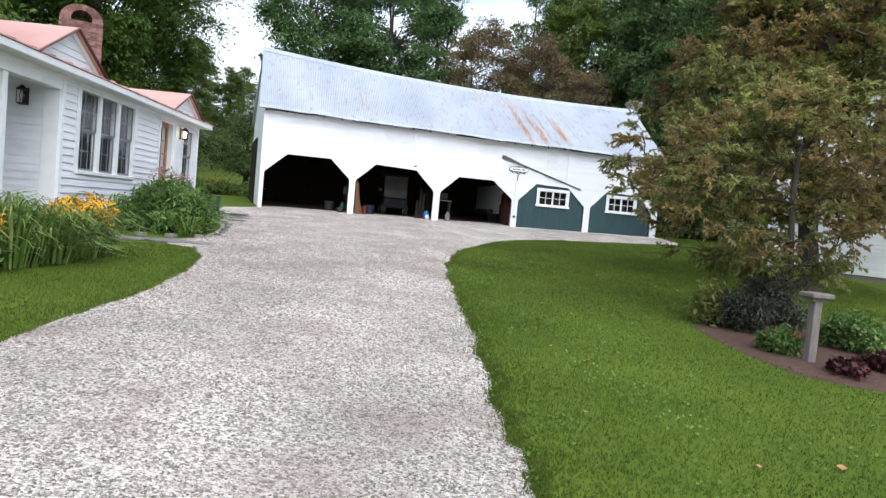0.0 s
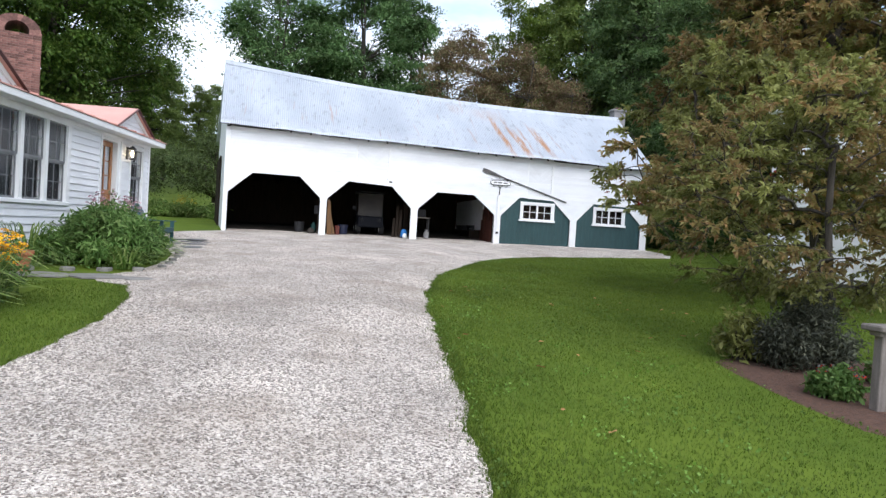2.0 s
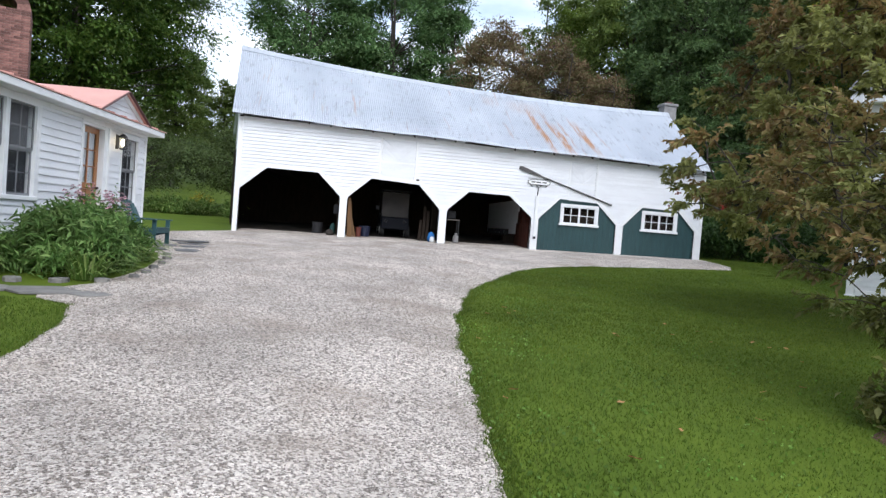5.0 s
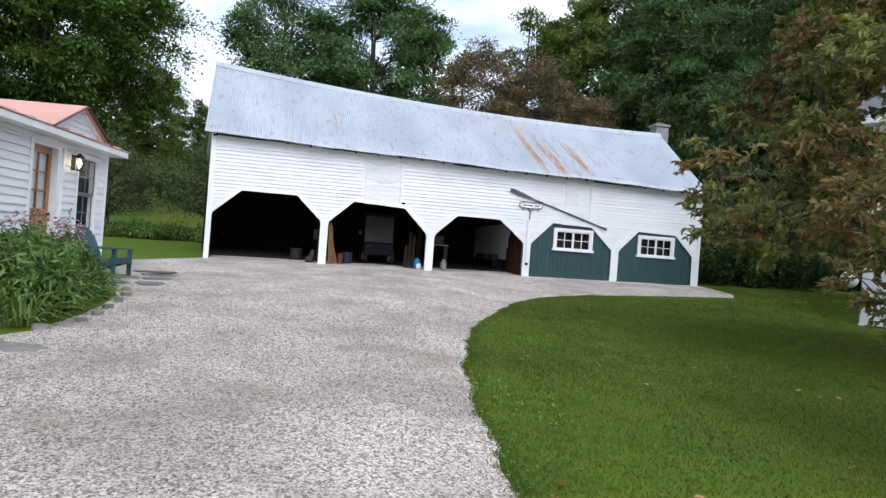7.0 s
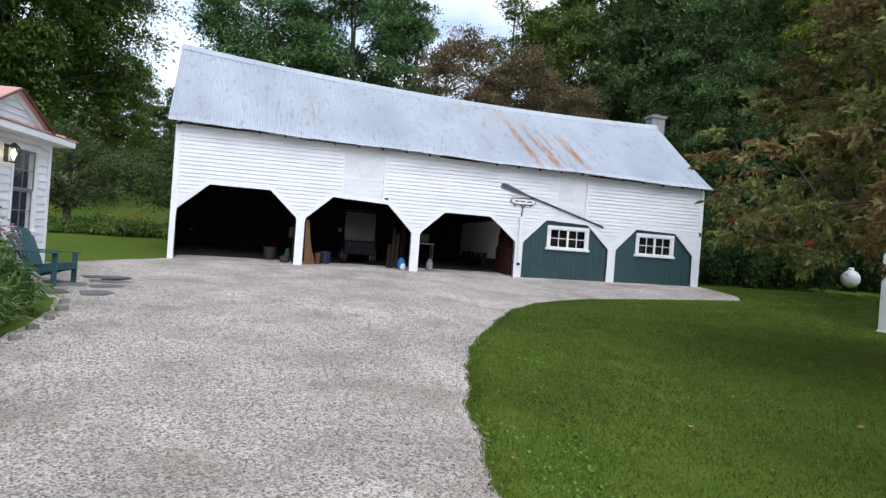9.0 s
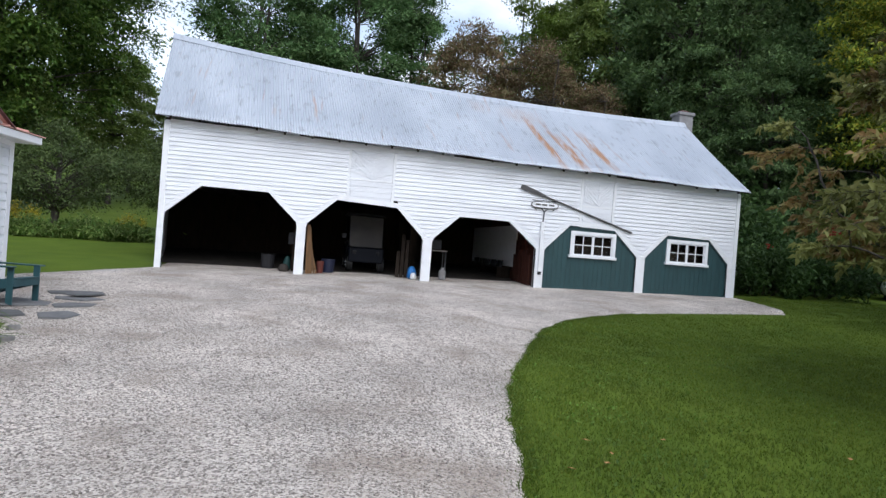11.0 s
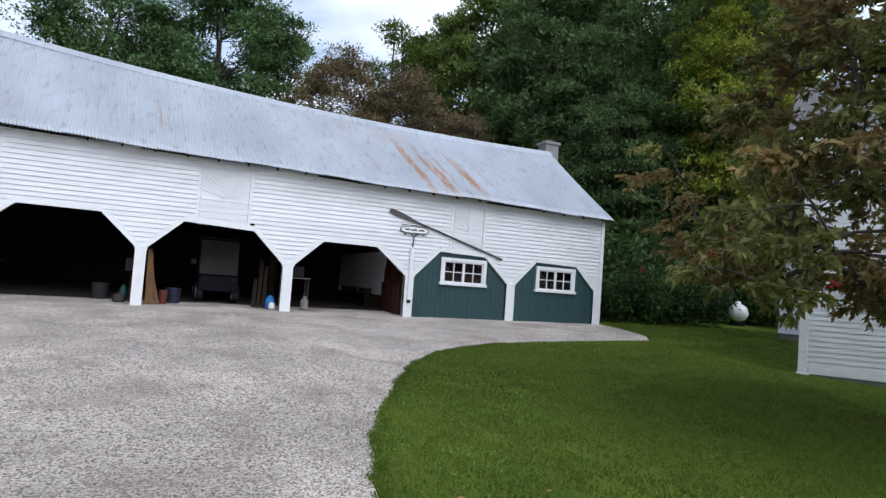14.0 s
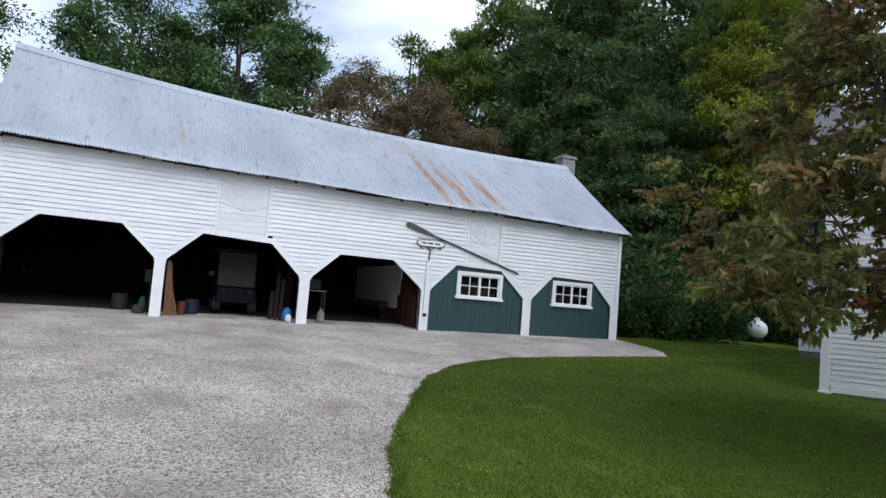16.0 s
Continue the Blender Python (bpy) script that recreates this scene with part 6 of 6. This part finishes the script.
cart = thing("golf_cart", "dark navy golf cart with a brown windscreen in the barn", "golf cart", Matrix.Translation((5.57, 29.6, floor_z(5.57, 29.9))))
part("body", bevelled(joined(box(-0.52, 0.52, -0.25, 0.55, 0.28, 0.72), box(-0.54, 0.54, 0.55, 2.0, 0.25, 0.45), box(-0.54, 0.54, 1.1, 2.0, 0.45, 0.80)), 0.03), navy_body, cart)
part("windscreen", moved(box(-0.50, 0.50, -0.01, 0.01, 0.0, 0.95), Matrix.Translation((0, 0.02, 0.74)) @ Matrix.Rotation(radians(-12), 4, "X")), material("brown_plastic_screen", (0.05, 0.042, 0.036), (0.022, 0.02, 0.02), 2, 40, 0.7, 0.05), cart)
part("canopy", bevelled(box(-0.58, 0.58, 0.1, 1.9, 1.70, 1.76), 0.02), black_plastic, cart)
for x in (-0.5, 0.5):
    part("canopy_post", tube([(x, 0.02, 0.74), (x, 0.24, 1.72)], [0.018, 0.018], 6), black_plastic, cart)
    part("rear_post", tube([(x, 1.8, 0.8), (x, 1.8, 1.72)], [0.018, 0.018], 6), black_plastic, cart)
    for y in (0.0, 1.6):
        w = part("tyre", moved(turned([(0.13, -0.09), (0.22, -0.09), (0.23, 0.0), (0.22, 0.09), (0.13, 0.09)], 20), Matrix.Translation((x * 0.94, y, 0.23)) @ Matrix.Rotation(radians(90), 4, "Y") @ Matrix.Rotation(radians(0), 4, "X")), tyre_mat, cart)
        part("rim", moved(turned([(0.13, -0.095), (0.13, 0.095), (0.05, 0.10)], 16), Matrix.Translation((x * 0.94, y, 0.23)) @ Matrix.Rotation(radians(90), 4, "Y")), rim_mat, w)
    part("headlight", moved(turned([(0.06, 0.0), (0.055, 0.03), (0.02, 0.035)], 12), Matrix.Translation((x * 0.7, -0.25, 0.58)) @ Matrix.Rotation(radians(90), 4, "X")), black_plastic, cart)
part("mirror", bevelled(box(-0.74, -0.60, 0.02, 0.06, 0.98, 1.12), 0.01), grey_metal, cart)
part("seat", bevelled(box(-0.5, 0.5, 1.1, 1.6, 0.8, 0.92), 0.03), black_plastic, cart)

for k, (x, dx, h, w) in enumerate([(3.86, -0.03, 1.35, 0.09), (3.93, -0.06, 1.2, 0.07), (3.98, -0.1, 1.28, 0.05), (4.05, -0.14, 0.95, 0.05), (4.12, -0.2, 0.8, 0.04)]):
    b = thing("plank", "raw yellow plank leaning against the barn post", "plank", group="leaning planks")
    part("board", bar((x, 28.15 + 0.04 * k, floor_z(x, 28.15)), (x + dx, 28.12 + 0.04 * k, floor_z(x, 28.1) + h), w, 0.025, (0, 1, 0)), lumber_wood, b)
for k, (x, h) in enumerate([(6.55, 1.25), (6.68, 1.1), (6.42, 0.75)]):
    b = thing("grey_plank", "weathered plank leaning inside the barn bay, colour darkened for the dimness", "plank", group="grey planks")
    part("board", bar((x, 28.6, floor_z(x, 28.6)), (x + 0.05, 28.85, floor_z(x, 28.6) + h), 0.10, 0.03, (0, 1, 0)), old_wood, b)


def lumpy(name, label, cat, x, y, rx, ry, h, mat, seed):
    v, f = turned([(0.7, 0.0), (1.0, 0.12), (1.03, 0.4), (0.85, 0.75), (0.45, 0.95), (0.15, 1.0)], 16)
    v = [(p[0] * rx * (1 + 0.16 * noise.noise(Vector(p) * 2.3 + Vector((seed, 0, 0)))), p[1] * ry * (1 + 0.16 * noise.noise(Vector(p) * 2.1 + Vector((0, seed, 0)))), p[2] * h) for p in v]
    return thing(name, label, cat, Matrix.Translation((x, y, floor_z(x, y) - 0.005)), data=mesh_of(name, v, f, mat, True))


def tub(name, label, cat, x, y, r, h, mat):
    ob = thing(name, label, cat, Matrix.Translation((x, y, floor_z(x, y))))
    part("body", turned([(r * 0.85, 0), (r, h), (r * 1.05, h), (r * 1.05, h + 0.02), (r * 0.94, h + 0.02), (r * 0.8, 0.03)], 20), mat, ob)
    return ob


lumpy("plastic_sack", "bright blue plastic sack beside the barn post", "sack", 6.82, 28.35, 0.13, 0.12, 0.36, blue_plastic, 3)
lumpy("plastic_sack", "small pale sack beside the barn post", "sack", 6.84, 28.15, 0.09, 0.08, 0.2, white_plastic, 5)
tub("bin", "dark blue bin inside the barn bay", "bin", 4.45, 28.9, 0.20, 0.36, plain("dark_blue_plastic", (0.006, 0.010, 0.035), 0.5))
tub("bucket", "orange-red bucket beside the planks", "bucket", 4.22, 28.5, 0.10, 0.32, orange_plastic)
tub("bucket", "grey bucket on the barn floor, darkened in colour for the dim bay", "bucket", 2.75, 29.2, 0.2, 0.38, grey_metal)
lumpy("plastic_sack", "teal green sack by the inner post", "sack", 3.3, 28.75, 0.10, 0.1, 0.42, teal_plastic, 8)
lumpy("feed_sack", "brown sack by the inner post, colour darkened for the dim barn", "sack", 3.22, 28.45, 0.14, 0.12, 0.22, dirt_mat, 9)
meter = thing("fuse_box", "small fuse box on the barn post, colour darkened for the dim bay", "fuse box")
part("case", bevelled(box(3.30, 3.47, 28.55, 28.62, 2.0, 2.32), 0.01), grey_metal, meter)
part("case_door", bevelled(box(3.33, 3.44, 28.535, 28.552, 2.06, 2.26), 0.005), grey_metal, meter)
part("backing_post", box(3.42, 3.52, 28.6, 28.75, 1.2, 3.43), old_wood, meter)
cyl = thing("gas_cylinder", "small white gas cylinder on the barn floor", "gas cylinder", Matrix.Translation((7.75, 28.5, floor_z(7.75, 28.5))))
part("body", turned([(0.08, 0.0), (0.105, 0.03), (0.105, 0.22), (0.08, 0.28), (0.03, 0.30)], 18), chimney_mat, cyl)
part("collar", turned([(0.05, 0.29), (0.055, 0.36), (0.047, 0.36), (0.045, 0.29)], 14), chimney_mat, cyl)
bench = thing("work_table", "small work table with a pale top in the barn", "table", Matrix.Translation((7.62, 29.0, floor_z(7.6, 29.0))))
part("tabletop", bevelled(box(-0.28, 0.30, -0.25, 0.25, 0.80, 0.835), 0.006), grey_wood, bench)
for x in (-0.24, 0.26):
    for y in (-0.2, 0.2):
        part("leg", box(x - 0.02, x + 0.02, y - 0.02, y + 0.02, 0.0, 0.80), iron, bench)
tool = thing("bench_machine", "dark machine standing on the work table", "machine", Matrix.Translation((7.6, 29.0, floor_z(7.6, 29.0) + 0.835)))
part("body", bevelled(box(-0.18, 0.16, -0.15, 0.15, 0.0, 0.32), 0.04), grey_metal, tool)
panel = thing("plaster_sheet", "large white painted panel on the barn partition", "panel")
part("face", bevelled(box(10.35, 10.395, 29.75, 35.2, 1.78, 3.12), 0.004), white_trim, panel)
shelf = thing("low_shelf", "low dark shelf with clutter below the white panel", "shelf")
part("top", box(9.9, 10.38, 30.2, 34.5, 1.70, 1.74), old_wood, shelf)
for y in (30.3, 32.3, 34.3):
    part("upright", box(9.95, 10.36, y, y + 0.05, floor_z(10, y), 1.70), old_wood, shelf)
for k in range(5):
    y = 30.55 + k * 0.75
    tub("paint_tin", "old metal tin standing on the low shelf", "tin", 10.12, y, 0.09, 0.2, grey_metal).location.z = 1.74
for k in range(9):
    x = 10.28 - 0.008 * k
    b = thing("upright_board", "red-brown board standing at the barn bay's edge", "board", group="red-brown boards")
    part("board", box(10.30 - 0.012 * (k % 3), 10.36, 28.25 + k * 0.16, 28.40 + k * 0.16, floor_z(10.3, 28.4), 2.2 + 0.15 * (k % 4)), red_wood, b)

# ---- leaves, grass, stones ----
rngl = random.Random(77)
for k in range(46):
    x = rngl.uniform(5.0, 10.5)
    y = rngl.uniform(3.5, 17)
    if x < drive_right(y) + 0.15 or (x > 8.2 and 6.4 < y < 10.6):
        continue
    s = rngl.uniform(0.03, 0.06)
    v = [(-s, 0, 0.0), (-s * 0.3, s * 0.55, 0.012), (s * 0.5, s * 0.5, 0.004), (s, 0, 0.016), (s * 0.4, -s * 0.55, 0.008), (-s * 0.4, -s * 0.5, 0.012)]
    thing("fallen_leaf", "dry orange-brown leaf lying on the lawn", "leaf", Matrix.Translation(along_ground(x, y, 0.035)) @ Matrix.Rotation(rngl.uniform(0, 6.28), 4, "Z") @ Matrix.Rotation(rngl.uniform(-0.4, 0.4), 4, "X"), "fallen leaves",
          data=mesh_of("fallen_leaf", v, [(0, 1, 2, 3), (0, 3, 4, 5)], dead_leaf))


def scatter_grass(name, label, count, pick, seed, height, mat, width=0.007):
    """Short mown blades, one face each, as a single soft sward."""
    rng = np.random.default_rng(seed)
    pts = pick(rng, count)
    n = len(pts)
    z = np.array([ground_z(x, y) for x, y in pts])
    a, h = rng.uniform(0, 6.283, n), height * rng.uniform(0.5, 1.3, n)
    lean = rng.uniform(0.1, 0.8, n) * h
    b = rng.uniform(0, 6.283, n)
    v = np.empty((n, 3, 3))
    base = np.stack([pts[:, 0], pts[:, 1], z - 0.004], 1)
    side = np.stack([np.cos(a), np.sin(a), np.zeros(n)], 1) * (width * rng.uniform(0.6, 1.4, n))[:, None]
    v[:, 0], v[:, 1] = base - side, base + side
    v[:, 2] = base + np.stack([np.cos(b) * lean, np.sin(b) * lean, h], 1)
    me = bpy.data.meshes.new(name)
    me.vertices.add(3 * n)
    me.vertices.foreach_set("co", v.ravel())
    me.loops.add(3 * n)
    me.loops.foreach_set("vertex_index", np.arange(3 * n, dtype=np.int32))
    me.polygons.add(n)
    me.polygons.foreach_set("loop_start", np.arange(n, dtype=np.int32) * 3)
    me.materials.append(mat)
    me.update(calc_edges=True)
    return thing(name, label, "grass", kind="stuff", data=me)


def in_bed(x, y):
    return (x - 9.9) ** 2 / 2.3 + (y - 8.5) ** 2 / 4.2 < 1.0


def lawn_right(rng, n):
    y = 2.0 + 23 * rng.random(n) ** 1.35
    r = np.array([drive_right(q) for q in y])
    x = r - 0.03 + rng.random(n) ** 1.5 * 9
    keep = np.array([not in_bed(a, b) and b < 24.3 for a, b in zip(x, y)])
    return np.stack([x, y], 1)[keep]


def lawn_far(rng, n):
    y = 8.5 + 20 * rng.random(n)
    r = np.array([drive_right(q) for q in y])
    x = r + rng.random(n) ** 1.2 * 12
    keep = np.array([rng.random() < smooth(8.5, 16.0, b) and not in_bed(a, b) and noise.noise(Vector((a * 2.2, b * 2.2, 1))) + 0.35 * rng.random() > -0.12 for a, b in zip(x, y)])
    return np.stack([x, y], 1)[keep]


def lawn_left(rng, n):
    y = 3.5 + 9.7 * rng.random(n)
    r = np.array([drive_left(q) for q in y])
    x = r + 0.03 - rng.random(n) ** 1.2 * 2.4
    keep = ~((x < -0.35) & (y > 9.3) & (y < 12.6))
    return np.stack([x, y], 1)[keep]


def lawn_edge(rng, n):
    y = 2.0 + 22.2 * rng.random(n) ** 1.4
    r = np.array([drive_right(q) for q in y])
    return np.stack([r + 0.05 - 0.12 * rng.normal(size=n) ** 2 * 0.5 + 0.1 * rng.random(n), y], 1)


scatter_grass("lawn_grass", "short mown green grass blades", 270000, lawn_right, 201, 0.03, blade_mat, 0.0055)
scatter_grass("lawn_grass", "short mown green grass blades beside the flower bed", 36000, lawn_left, 202, 0.034, blade_mat, 0.0055)
scatter_grass("lawn_grass", "coarser mown grass towards the barn", 165000, lawn_far, 204, 0.036, coarse_blade, 0.009)
scatter_grass("edge_grass", "longer ragged grass at the gravel edge", 7000, lawn_edge, 203, 0.038, blade_mat, 0.006)
rngc = np.random.default_rng(210)
cy = 2.5 + 20 * rngc.random(9000) ** 1.3
cx = np.array([drive_right(q) for q in cy]) + np.abs(rngc.normal(size=9000)) * 2.2
ok = [(noise.noise(Vector((a * 1.1, b * 1.1, 5))) > 0.02 or a - drive_right(b) < 0.12) and not in_bed(a, b) for a, b in zip(cx, cy)]
cc = np.array([(a, b, ground_z(a, b) + 0.03) for a, b, k in zip(cx, cy, ok) if k])
clover = thing("clover_patch", "pale green clover and weeds in the lawn", "weeds", kind="stuff")
leaves("clover_leaf", cc, 0.03, leafy("clover_leaf", (0.08, 0.15, 0.02), (0.10, 0.18, 0.03), (0.14, 0.22, 0.05), 0.3), clover, rngc, 0.0, 0.9)


def scatter_pebbles(name, label, count, pick, seed, lo, hi, mat):
    """Loose stone chips, each a small uneven solid."""
    rng = np.random.default_rng(seed)
    pts = pick(rng, count)
    n = len(pts)
    unit = np.array([(1, 0, 0), (-0.5, 0.87, 0), (-0.5, -0.87, 0), (0.2, 0.1, 0.8), (0, 0, -0.6)], dtype=float)
    v = unit[None] * rng.uniform(0.6, 1.4, (n, 5, 1)) * rng.uniform(lo, hi, n)[:, None, None]
    v[:, :, 2] *= 0.7
    a = rng.uniform(0, 6.283, n)
    c, s = np.cos(a)[:, None], np.sin(a)[:, None]
    x, y = v[:, :, 0] * c - v[:, :, 1] * s, v[:, :, 0] * s + v[:, :, 1] * c
    z = np.array([drive_z(p, q) for p, q in pts]) + 0.004
    co = np.stack([x + pts[:, :1], y + pts[:, 1:2], v[:, :, 2] + z[:, None]], 2)
    tri = np.array([0, 1, 3, 1, 2, 3, 2, 0, 3, 1, 0, 4, 2, 1, 4, 0, 2, 4])
    idx = (np.arange(n)[:, None] * 5 + tri).ravel().astype(np.int32)
    me = bpy.data.meshes.new(name)
    me.vertices.add(5 * n)
    me.vertices.foreach_set("co", co.ravel())
    me.loops.add(len(idx))
    me.loops.foreach_set("vertex_index", idx)
    me.polygons.add(6 * n)
    me.polygons.foreach_set("loop_start", np.arange(6 * n, dtype=np.int32) * 3)
    me.materials.append(mat)
    me.update(calc_edges=True)
    return thing(name, label, "gravel", kind="stuff", data=me)


def on_drive(rng, n):
    y = 2.2 + 25 * rng.random(n) ** 1.25
    a, b = np.array([drive_left(q) for q in y]), np.array([drive_right(q) for q in y])
    return np.stack([a + (b - a) * rng.random(n), y], 1)


scatter_pebbles("gravel_chips", "loose pale stone chips on the driveway", 66000, on_drive, 220, 0.006, 0.017, pebble_mat)
